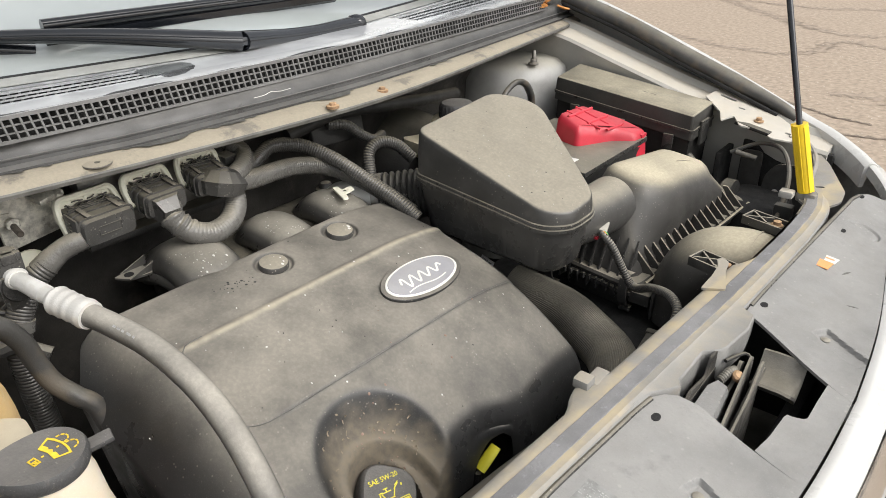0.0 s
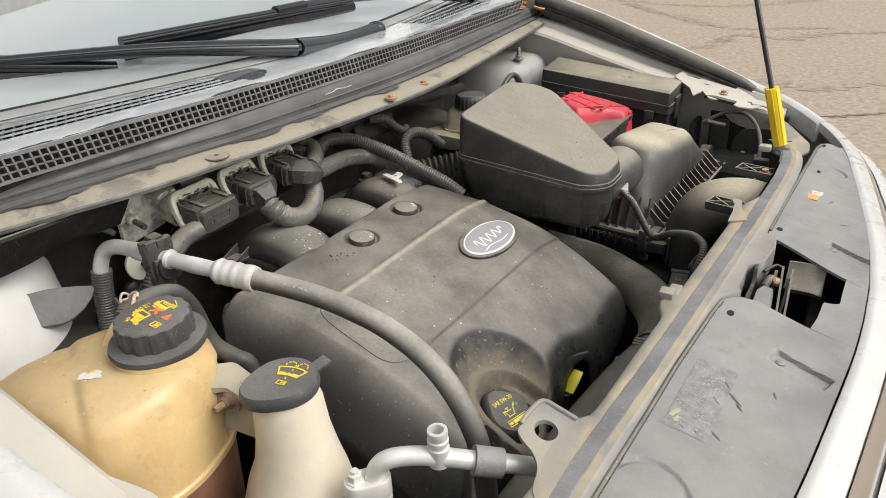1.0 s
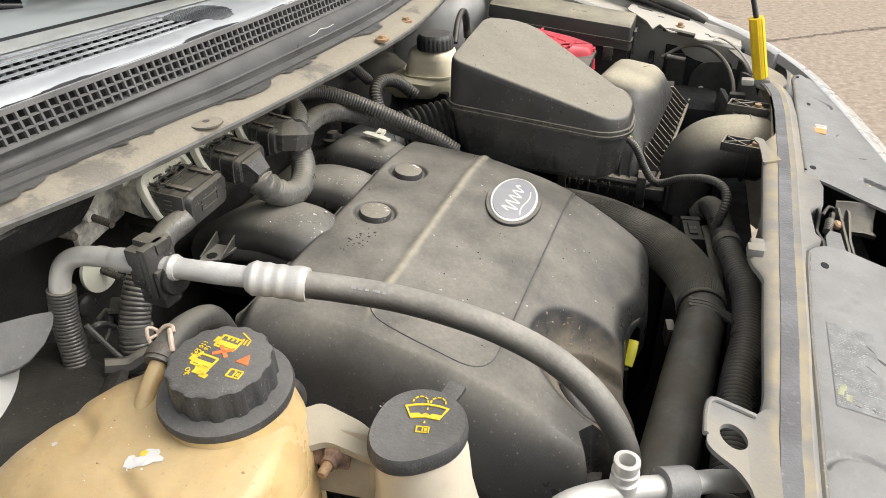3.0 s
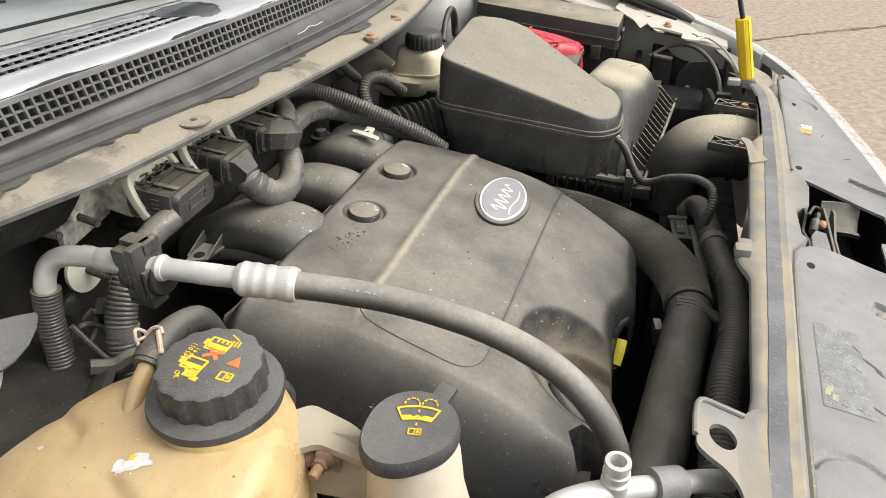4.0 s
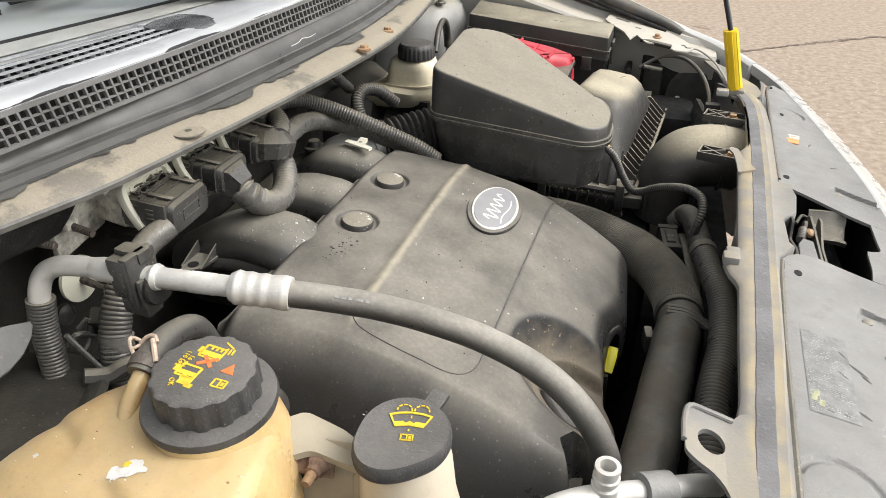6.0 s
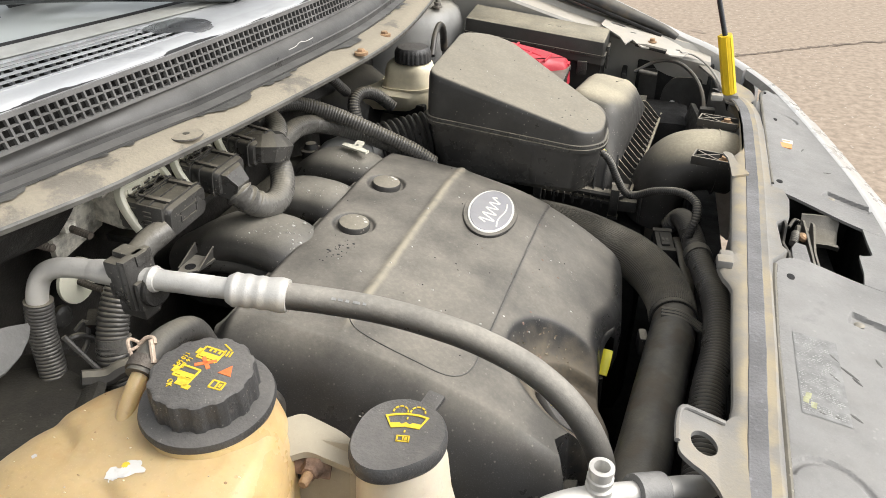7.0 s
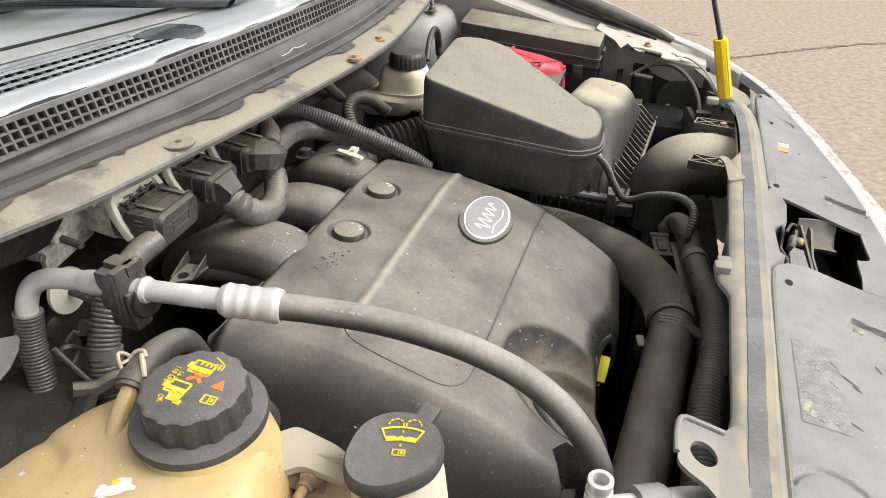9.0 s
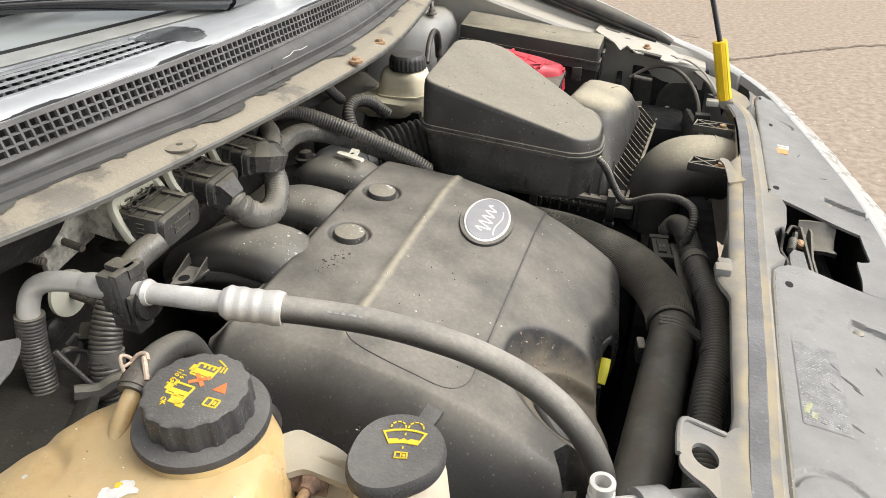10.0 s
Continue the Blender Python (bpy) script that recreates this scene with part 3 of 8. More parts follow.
part("flange_plate", plate(rounded(PLATE, 0.006), plate_z, 0.003, [slot(-0.188, 0.838, 0.026, 0.010, -5), slot(-0.046, 0.778, 0.004, 0.008, 20), slot(-0.150, 0.812, 0.008, 0.006, 10)]), M_APRON, car, "dusty slotted steel plate bolted on the fender flange")
part("plate_stiffener", box((-0.106, 0.752, 0.914), (0.070, 0.018, 0.007), 0.002, pose(0, 0, 0, 0, 9, -6)), M_DARK, car, "dark folded stiffener")
bolt = part("plate_bolt", lathe([(0.010, 0), (0.010, 0.002), (0.0058, 0.003), (0.0058, 0.008), (0.004, 0.009)], (-0.105, 0.782, plate_z(-0.105, 0.782)), 12), M_RUST, car, "rusty bolt")
part("strip_fold", tube([(-0.040, 0.768, 0.905), (-0.010, 0.785, 0.896), (0.020, 0.735, 0.888), (0.036, 0.66, 0.884), (0.044, 0.58, 0.884)], 0.004, 8, flat=0.5), M_BAR, car, "folded grey edge of the fender flange")
# strut towers
for name, cx, cy, studs in (("far", -0.70, 0.772, ((-0.596, 0.712), (-0.602, 0.830))), ("near", -0.792, -0.614, ((-0.69, -0.57), (-0.70, -0.68)))):
    tower = part("strut_tower", lathe([(0.03, 0.984), (0.08, 0.985), (0.115, 0.981), (0.134, 0.968), (0.144, 0.94), (0.150, 0.88), (0.156, 0.75), (0.165, 0.5)], (cx, cy, 0), 64), M_TOWER if name == "far" else M_LINING, car, "painted suspension strut tower")
    for x, y in studs:
        part("stud", lathe([(0.012, 0.983), (0.012, 0.987), (0.008, 0.988), (0.008, 0.995), (0.0045, 0.996), (0.0045, 1.012), (0.003, 1.014)], (x, y, 0), 12), M_STEEL, tower)

wing = [(-0.646, -0.478, 0.922), (-0.643, -0.488, 0.911), (-0.642, -0.502, 0.902), (-0.645, -0.518, 0.895), (-0.649, -0.530, 0.893), (-0.660, -0.560, 0.900), (-0.665, -0.560, 0.945), (-0.655, -0.530, 0.942), (-0.649, -0.500, 0.932)]
part("apron_wing", loft([wing, [(x - 0.003, y - 0.001, z - 0.004) for x, y, z in wing]]), M_SHIELD, car, "pale rounded edge of the inner wing sheet")
drape = []
for y in np.linspace(-0.66, -0.425, 16):
    k, w = (y + 0.425) / -0.235, 0.004 * math.sin(60 * y)
    xe, ze = -0.603 + 0.006 * k, 1.038 + 0.013 * k
    low = 0.985 + 0.010 * math.sin(3.1 * k + 0.6)
    drape.append([(xe, y, ze), (xe + 0.002, y, ze - 0.004), (xe - 0.012 + w, y, 0.5 * (ze + low)), (xe - 0.036 - w, y, low), (xe - 0.042 - w, y, low + 0.002), (xe - 0.017 + w, y, 0.5 * (ze + low)), (xe - 0.006, y, ze - 0.002)])
part("cowl_end_sheet", loft(drape), M_SMOOTHBLACK, car, "loose black plastic sheet under the cowl end")
part("sheet_edge", tube([d[0] for d in drape], 0.0010, 6), M_STEEL, car, "pale torn edge of the sheet")
# cowl
def shifted(dx, profile):
    return [(x + dx, z) for x, z in profile]


def curled(bm):
    """Draws the near end of the cowl flange further back."""
    for v in bm.verts:
        v.co.x -= 0.17 * max(0.0, -0.43 - v.co.y)
    return bm


part("cowl_flange", curled(sweep_y(shifted(-0.004, [(-0.60, 1.064), (-0.560, 1.0685), (-0.505, 1.066), (-0.488, 1.061), (-0.483, 1.057), (-0.484, 1.0535), (-0.487, 1.0535), (-0.488, 1.056), (-0.494, 1.058), (-0.508, 1.062), (-0.56, 1.064), (-0.60, 1.058)]), -0.80, 0.94, 80, 0.17, 0.012, near=0.03)), M_LIP, car, "steel cowl flange under thick brown dust")
part("flange_fold", curled(sweep_y(shifted(-0.004, [(-0.494, 1.054), (-0.502, 1.050), (-0.512, 1.050), (-0.512, 1.047), (-0.500, 1.046), (-0.491, 1.051)]), -0.80, 0.94, 60, 0.17, 0.012, near=0.03)), M_DARK, car)
part("cowl_seal", sweep_y([(-0.596, 1.066), (-0.598, 1.086), (-0.580, 1.0955), (-0.566, 1.0970), (-0.556, 1.0935), (-0.549, 1.086), (-0.545, 1.078), (-0.5445, 1.0725), (-0.532, 1.0705), (-0.532, 1.0675), (-0.55, 1.0655)], -0.80, 0.93, 90, 0.13, 0.012, near=0.11), M_SEAL, car, "black rubber bonnet seal along the cowl")
part("seal_ridge", tube([(-0.5455 - 0.13 * bow(y) - 0.11 * near_end(y), y, 1.0790 - 0.012 * bow(y)) for y in np.linspace(-0.8, 0.93, 30)], 0.0022, 6, step=0.03), M_SEAL, car)
part("seal_nick", tube([(-0.5545, -0.085, 1.0880), (-0.5530, -0.068, 1.0885), (-0.5540, -0.055, 1.0905), (-0.5520, -0.040, 1.0885), (-0.5510, -0.022, 1.0890)], 0.00045, 6), M_PAPER, car, "torn white thread on the rubber seal")

# cowl grille: a lattice of long and short bars
def cowl_xz(s, y):
    k = bow(y)
    return (-0.564 - 0.003 * s - 0.10 * k - 0.05 * near_end(y), 1.0985 + 0.0300 * s - 0.012 * k)


def cowl_grille():
    bm = bmesh.new()
    ys = np.linspace(-0.78, 0.80, 60)
    for a, b in ((-0.05, 0.06), (0.285, 0.325), (0.575, 0.615), (0.845, 0.985)):
        rings = []
        for y in ys:
            (xa, za), (xb, zb) = cowl_xz(a, y), cowl_xz(b, y)
            rings.append([(xa, y, za), (xb, y, zb), (xb - 0.004, y, zb), (xa - 0.004, y, za)])
        loft(rings, bm=bm)
    y = -0.78
    while y < 0.80:
        (xa, za), (xb, zb) = cowl_xz(0, y), cowl_xz(0.87, y)
        w = 0.0012
        ring = lambda x, z, q: [(x - 0.0004, y - w + q, z), (x - 0.0004, y + w + q, z), (x - 0.0040, y + w + q, z), (x - 0.0040, y - w + q, z)]
        loft([ring(xa, za, 0), ring(xb, zb, -0.0033)], bm=bm)
        y += 0.0097
    return bm


part("cowl_grille", cowl_grille(), M_GRILLE, car, "grey plastic cowl grille of small square openings")
# near-black filler gives the darkness behind the grille openings
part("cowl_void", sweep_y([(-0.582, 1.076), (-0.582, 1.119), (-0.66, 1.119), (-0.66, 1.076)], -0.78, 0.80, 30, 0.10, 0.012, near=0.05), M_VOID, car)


# glossy cowl panel with louvred vents
def panel_xz(s, y):
    k = bow(y)
    x = -0.5698 - 0.1292 * s - (0.10 + 0.18 * s) * k - 0.05 * (1 - s) * near_end(y)
    return (x, 1.1282 - 0.0035 * smooth(0.0, 0.6, s) - 0.012 * k)


VENTS = ((-0.78, -0.135), (0.36, 0.74))


def in_vent(s, y):
    for i, (a, b) in enumerate(VENTS):
        end = b - 0.09 * (s - 0.33) if i == 0 else b
        if a < y < end and 0.33 < s < 0.82:
            return True
    return False


def cowl_panel():
    rows = []
    ys = sorted(list(np.linspace(-0.80, 0.90, 100)) + [-0.135, 0.36, 0.74])
    ss = (0, 0.02, 0.06, 0.12, 0.2, 0.31, 0.33, 0.82, 0.84, 1.0)
    bm = bmesh.new()
    V = [[bm.verts.new((panel_xz(s, y)[0], y, panel_xz(s, y)[1])) for s in ss] for y in ys]
    for i in range(len(ys) - 1):
        for j in range(len(ss) - 1):
            if not in_vent((ss[j] + ss[j + 1]) / 2, (ys[i] + ys[i + 1]) / 2):
                bm.faces.new((V[i][j], V[i + 1][j], V[i + 1][j + 1], V[i][j + 1]))
    ext = bmesh.ops.extrude_face_region(bm, geom=bm.faces[:])
    for v in ext["geom"]:
        if isinstance(v, bmesh.types.BMVert):
            v.co.z -= 0.004
    return bm


part("cowl_panel", cowl_panel(), M_COWL, car, "glossy weathered cowl panel below the windscreen, sky reflection in its pale colour")


def louvre(y0, y1):
    bm = bmesh.new()
    ys = np.linspace(y0, y1, 40)
    for k in range(5):
        s0 = 0.33 + 0.1225 * k
        w = 0.019 if k not in (0, 4) else 0.016
        rings = []
        for y in ys:
            (xa, za), (xb, zb) = panel_xz(s0 - w, y), panel_xz(s0 + w, y)
            rings.append([(xa, y, za + 0.0002), (xb, y, zb + 0.0006), (xb, y, zb - 0.0004), (xa, y, za - 0.0006)])
        loft(rings, bm=bm)
    y = y0
    while y < y1:
        for k in range(4):
            s0 = 0.33 + 0.1225 * k
            (xa, za), (xb, zb) = panel_xz(s0 + 0.016, y), panel_xz(s0 + 0.070, y)
            w = 0.0016
            loft([[(xa, y - w, za - 0.0001), (xa, y + w, za - 0.0001), (xa, y + w, za - 0.006), (xa, y - w, za - 0.006)],
                  [(xb, y - w + 0.004, zb - 0.0016), (xb, y + w + 0.004, zb - 0.0016), (xb, y + w + 0.004, zb - 0.006), (xb, y - w + 0.004, zb - 0.006)]], bm=bm)
        y += 0.0125
    return bm


for y0, y1 in VENTS:
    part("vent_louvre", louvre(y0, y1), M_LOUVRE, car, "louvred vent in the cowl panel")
# near-black filler gives the darkness below the louvre slots
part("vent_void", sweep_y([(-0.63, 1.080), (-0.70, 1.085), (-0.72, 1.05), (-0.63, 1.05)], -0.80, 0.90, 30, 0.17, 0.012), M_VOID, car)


# irregular dark glossy patch laid over the panel at the vent end
rnd = random.Random(6)
outline = rounded([(-0.700, -0.176), (-0.706, -0.140), (-0.698, -0.104), (-0.664, -0.098), (-0.632, -0.126), (-0.612, -0.154), (-0.618, -0.176), (-0.640, -0.166), (-0.660, -0.182)], 0.012)
ring = [(x + rnd.uniform(-0.0015, 0.0015), y + rnd.uniform(-0.002, 0.002)) for x, y in outline]
ring = [(x, y, 1.1282 - 0.0035 * smooth(0.0, 0.6, (-0.5698 - 0.10 * bow(y) - x) / (0.1292 + 0.18 * bow(y))) - 0.012 * bow(y) + 0.0006) for x, y in ring]
part("dark_patch", loft([ring, [(x, y, z - 0.0004) for x, y, z in ring]]), M_DARKGLOSS, car, "irregular dark glossy patch at the end of the vent")


def ragged(at, material, name, label, y0, y1, seed, step=0.004, gaps=0.0):
    """A ragged flat strip carried along the car's width; at(y) gives its two edges, the second one torn."""
    rnd = random.Random(seed)
    bm = bmesh.new()
    last = None
    y = y0
    while y < y1:
        w = min(1.0, max(0.0, 0.5 + 1.3 * noise.noise(Vector((y * 11, seed, 0.0))) + 0.35 * noise.noise(Vector((y * 60, seed, 4.0))) + rnd.uniform(-0.05, 0.05)))
        a, b = (Vector(p) for p in at(y))
        q = a + (b - a) * max(0.05, w - gaps)
        row = (bm.verts.new(a), bm.verts.new(q))
        if last:
            bm.faces.new((last[0], last[1], row[1], row[0]))
        last = (row[0], row[1], (q - a).length)
        y += step
    for v in [v for v in bm.verts if not v.link_faces]:
        bm.verts.remove(v)
    return part(name, bm, material, car, label)


ragged(lambda y: ((-0.540 - 0.13 * bow(y) - 0.11 * near_end(y), y, 1.0682 - 0.012 * bow(y)), (-0.506 - 0.13 * bow(y) - 0.10 * near_end(y), y, 1.0684 - 0.012 * bow(y))), M_BARE, "dark_patch", "dark paint where the dust has flaked off", -0.78, 0.50, 12, step=0.003, gaps=0.25)
part("flange_lip", curled(sweep_y(shifted(-0.004, [(-0.4835, 1.0585), (-0.4815, 1.0565), (-0.4825, 1.0520), (-0.4870, 1.0520), (-0.4862, 1.056)]), -0.80, 0.94, 60, 0.17, 0.012, near=0.03)), M_BARE, car, "dark bare lip of the cowl flange")
ragged(lambda y: (lambda p, q: ((p[0] + 0.0002, y, p[1] + 0.0006), (q[0], y, q[1] + 0.0006)))(panel_xz(0.0, y), panel_xz(0.09, y)), M_INK, "peeled_edge", "black peeled edge of the cowl panel", -0.78, 0.70, 18, gaps=0.35)


# windscreen, dashboard, roof behind it
def glass(off):
    rows = []
    for s in np.linspace(0, 1, 14):
        row = []
        for y in np.linspace(-0.80, 0.94, 40):
            k = bow(y)
            x = -0.698 - 0.28 * k - 0.85 * s
            row.append((x, y, 1.124 - 0.012 * k + 0.40 * s - 0.04 * s * s + off))
        rows.append(row)
    return rows


def glass_sheet():
    a, b = glass(0.0), glass(-0.005)
    return loft([x + y[::-1] for x, y in zip(a, b)])


screen = part("windscreen", glass_sheet(), M_GLASS, car, "sloping windscreen glass")
screen.visible_shadow = False
part("windscreen_edge", sweep_y([(-0.676, 1.1265), (-0.684, 1.1290), (-0.702, 1.1320), (-0.702, 1.1270), (-0.684, 1.1245)], -0.80, 0.94, 50, 0.28, 0.012), M_TRIM, car, "pale trim strip along the windscreen")
part("windscreen_band", sweep_y([(-0.7030, 1.1275), (-0.708, 1.1315), (-0.713, 1.1330), (-0.713, 1.1300), (-0.7030, 1.1260)], -0.80, 0.94, 50, 0.28, 0.012), M_INK, car, "black band along the windscreen edge")
part("dashboard", loft([[(-0.74 - 0.2 * bow(y), y, 1.04), (-0.76 - 0.2 * bow(y), y, 1.10), (-1.0, y, 1.12), (-1.5, y, 1.10), (-1.5, y, 0.7), (-0.9, y, 0.7)] for y in np.linspace(-0.8, 0.94, 24)]), M_DARK, car, "dark dashboard top")
part("cabin", box((-2.0, MID, 0.95), (2.2, 1.72, 0.9), 0.05, taper=0.12), M_WHITE, car, "white car body behind the windscreen")
for wx, wy in ((-0.62, 0.905), (-0.62, -0.765), (-3.0, 0.85), (-3.0, -0.71)):
    wheel = part("wheel", lathe([(0.33, -0.055), (0.345, -0.04), (0.345, 0.04), (0.33, 0.055), (0.22, 0.06)], (wx, wy, 0.345), 40, pose(0, 0, 0, 90, 0, 0)), M_RUBBER, car, "black road wheel")
    part("rim", lathe([(0.22, -0.05), (0.22, 0.05), (0.06, 0.04), (0.03, 0.035)], (wx, wy, 0.345), 24, pose(0, 0, 0, 90, 0, 0)), M_STEEL, wheel)
part("roof", box((-2.1, MID, 1.62), (1.5, 1.45, 0.05), 0.02), M_WHITE, car)

# firewall, radiator, floor of the bay
part("firewall", sweep_y([(-0.70, 0.30), (-0.70, 0.98), (-0.64, 1.05), (-0.56, 1.058), (-0.56, 1.05), (-0.65, 1.03), (-0.69, 0.96), (-0.69, 0.30)], -0.78, 0.90, 20, 0.10, 0.03), M_FIREWALL, car)
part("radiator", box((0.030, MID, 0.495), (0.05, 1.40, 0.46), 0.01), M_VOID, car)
# near-black floor, its colour carrying the shade low in the bay
part("bay_floor", box((-0.28, MID, 0.28), (1.0, 1.75, 0.03), 0.01), M_VOID, car, "near-black undertray for the bay's deep shade")
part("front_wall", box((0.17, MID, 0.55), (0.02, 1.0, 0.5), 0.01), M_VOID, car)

# bonnet, propped up over the bay
hood_m = Matrix.Translation((-0.50, MID, 1.345)) @ pose(0, 0, 0, 0, -66, 0)
hood = part("bonnet", box((0.48, 0, 0), (0.96, 1.46, 0.03), 0.012), M_WHITE, car, "raised white bonnet")
hood.matrix_basis = hood_m
# added out of view: white reflector that brightens the engine bay
part("bounce_panel", box((0.46, 0, -0.021), (0.84, 1.26, 0.012), 0.006), M_LINING, hood, "white panel added under the unseen bonnet to bounce light into the bay").matrix_basis = Matrix()

# ---- upper cross bar ----
def bar_left(y):
    return float(np.interp(y, (-0.70, -0.55, -0.46, -0.39, -0.366, -0.28, -0.175, -0.155, -0.149, -0.119, -0.112, -0.094, 0.14, 0.18, 0.228, 0.236, 0.255, 0.40, 0.497, 0.507, 0.56), (-0.05, -0.022, -0.013, -0.006, -0.001, 0.004, 0.011, 0.006, 0.001, -0.003, 0.006, 0.015, 0.031, 0.034, 0.038, 0.044, 0.052, 0.062, 0.069, 0.060, 0.040)))


def stripe_x(y):
    return float(np.interp(y, (-0.70, -0.47, -0.415, -0.34, -0.28, -0.16, -0.04, 0.13, 0.24, 0.37, 0.45, 0.50, 0.56, 0.60), (0.001, 0.012, 0.0155, 0.022, 0.0275, 0.0365, 0.0455, 0.0585, 0.065, 0.072, 0.073, 0.070, 0.058, 0.035)))


def bar_z(y):
    return 0.887 - 0.05 * max(0, y - 0.45)


def shield_in(y):
    return float(np.interp(y, (-0.66, -0.455, -0.339, -0.255, -0.125, -0.09, -0.07, 0.14, 0.21, 0.357, 0.578, 0.62), (0.022, 0.036, 0.044, 0.049, 0.061, 0.066, 0.085, 0.088, 0.091, 0.100, 0.114, 0.125)))


def cross_bar():
    rings = []
    for y in sorted(list(np.linspace(-0.72, 0.60, 110)) + [-0.062, -0.052, 0.008, 0.013, 0.026, 0.034, 0.088, 0.118, 0.128]):
        l, s, z = bar_left(y), stripe_x(y), bar_z(y)
        free = min(s + 0.026, shield_in(y) - 0.0035) if y < -0.085 else s + 0.026
        r = float(np.interp(y, (-0.75, -0.085, -0.062, -0.052, 0.008, 0.013, 0.026, 0.034, 0.088, 0.118, 0.128, 0.70), (free, free, 0.082, 0.077, 0.078, 0.080, 0.093, 0.096, 0.103, 0.100, s + 0.026, s + 0.026)))
        rings.append([(l + 0.034, y, z - 0.045), (l + 0.012, y, z - 0.012), (l + 0.001, y, z - 0.0095), (l, y, z - 0.008), (l + 0.001, y, z - 0.003), (l + 0.005, y, z), (s - 0.0115, y, z), (s + 0.0115, y, z),
                      (s + 0.016, y, z), (s + 0.019, y, z - 0.0025), (r, y, z - 0.0035), (r + 0.002, y, z - 0.006), (r + 0.002, y, z - 0.03), (r, y, z - 0.045)])
    return loft(rings)


bar = thing("radiator_crossbar", (0.03, MID, 0.88), "light grey painted radiator crossbar with beige dust along its ledges", "crossbar")
part("beam", cross_bar(), M_BAR, bar)
rows = []
for y in np.linspace(-0.70, 0.585, 160):
    s, z = stripe_x(y), bar_z(y)
    w = 0.0076 + 0.0002 * math.sin(y * 150)
    rows.append([(s - w - 0.0012, y, z - 0.0005), (s - w, y, z + 0.0007), (s + w, y, z + 0.0007), (s + w + 0.0012, y, z - 0.0005)])
part("foam_strip", loft(rows), M_FOAM, bar, "grey foam strip residue")
# plate with a round hole
HOLE = [(-0.0285 + 0.0112 * math.cos(a), -0.4305 + 0.0128 * math.sin(a)) for a in np.linspace(0, 2 * math.pi, 28, endpoint=False)]
lug_out = rounded([(-0.002, -0.386), (-0.012, -0.399), (-0.048, -0.395), (-0.050, -0.450), (-0.041, -0.457), (-0.027, -0.463), (-0.017, -0.475), (-0.012, -0.50), (0.004, -0.52), (0.006, -0.385)], 0.007)
part("lug", plate(lug_out, lambda x, y: 0.8885 + 0.30 * max(0, -0.012 - x), 0.005, [HOLE]), M_BAR, bar, "bare grey lug with a round hole")
part("lug_rim", tube([(-0.010, -0.398, 0.889), (-0.030, -0.3975, 0.895), (-0.0455, -0.3985, 0.899), (-0.0500, -0.415, 0.900), (-0.0508, -0.44, 0.900)], 0.0026, 8), M_BAR, bar)
part("tab", box((0.005, -0.125, 0.890), (0.018, 0.018, 0.012), 0.003), M_BAR, bar, "folded grey tab")
part("tab_web", box((0.010, -0.105, 0.882), (0.016, 0.03, 0.012), 0.003), M_BAR, bar)
flap = plate(rounded([(0.056, 0.146), (0.041, 0.189), (0.036, 0.216), (0.026, 0.220), (0.021, 0.212), (0.028, 0.197), (0.030, 0.168), (0.030, 0.130)], 0.003), lambda x, y: 0.8905 + 0.12 * smooth(0.17, 0.22, y) * max(0, 0.05 - x), 0.003)
part("flap", flap, M_BAR, bar, "pointed bare metal flap")
# end of the bar under the prop rod
part("end_plate", plate(rounded([(0.040, 0.53), (0.075, 0.49), (0.104, 0.55), (0.100, 0.60), (0.072, 0.67), (0.044, 0.74), (0.010, 0.80), (0.004, 0.785), (0.030, 0.690), (0.038, 0.60)], 0.012), lambda x, y: 0.879 - 0.02 * max(0, y - 0.6), 0.004, [slot(0.06, 0.60, 0.008, 0.008, 30)]), M_BAR, car, "dusty steel corner plate beside the headlamp")
part("end_hook", box((0.028, 0.515, 0.888), (0.022, 0.02, 0.012), 0.003), M_APRON, car)

# ---- plastic shield over the bumper ----
def edge_x(y):
    return float(np.interp(abs(y - MID) + MID, HALF[:, 1], HALF[:, 0])) - 0.006


GROOVES = (((0.170, 0.160), (0.218, 0.131), 0.0135), ((0.141, -0.169), (0.193, -0.189), 0.0135))


def shield_z(x, y):
    a, b = shield_in(y), edge_x(y)
    z = 0.879 - 0.020 * smooth(a, b, x) ** 0.8
    for p, q, w in GROOVES:
        l = math.hypot(q[0] - p[0], q[1] - p[1])
        tx, ty = (q[0] - p[0]) / l, (q[1] - p[1]) / l
        a, b = (x - p[0]) * tx + (y - p[1]) * ty, (y - p[1]) * tx - (x - p[0]) * ty
        inside = smooth(-0.006, -0.002, a) * smooth(l + 0.006, l + 0.002, a) * smooth(-w, -w * 0.4, b) * smooth(w + 0.001, w - 0.002, b)
        z -= 0.0055 * inside
    for cx, cy, r in ((0.072, -0.44, 0.034), (0.150, 0.485, 0.022)):
        d = abs(math.hypot(x - cx, y - cy) - r)
        if (x - cx) * 0.6 + (y - cy) > -0.2 * r:
            z -= 0.003 * (1 - smooth(0.001, 0.005, d))
    return z


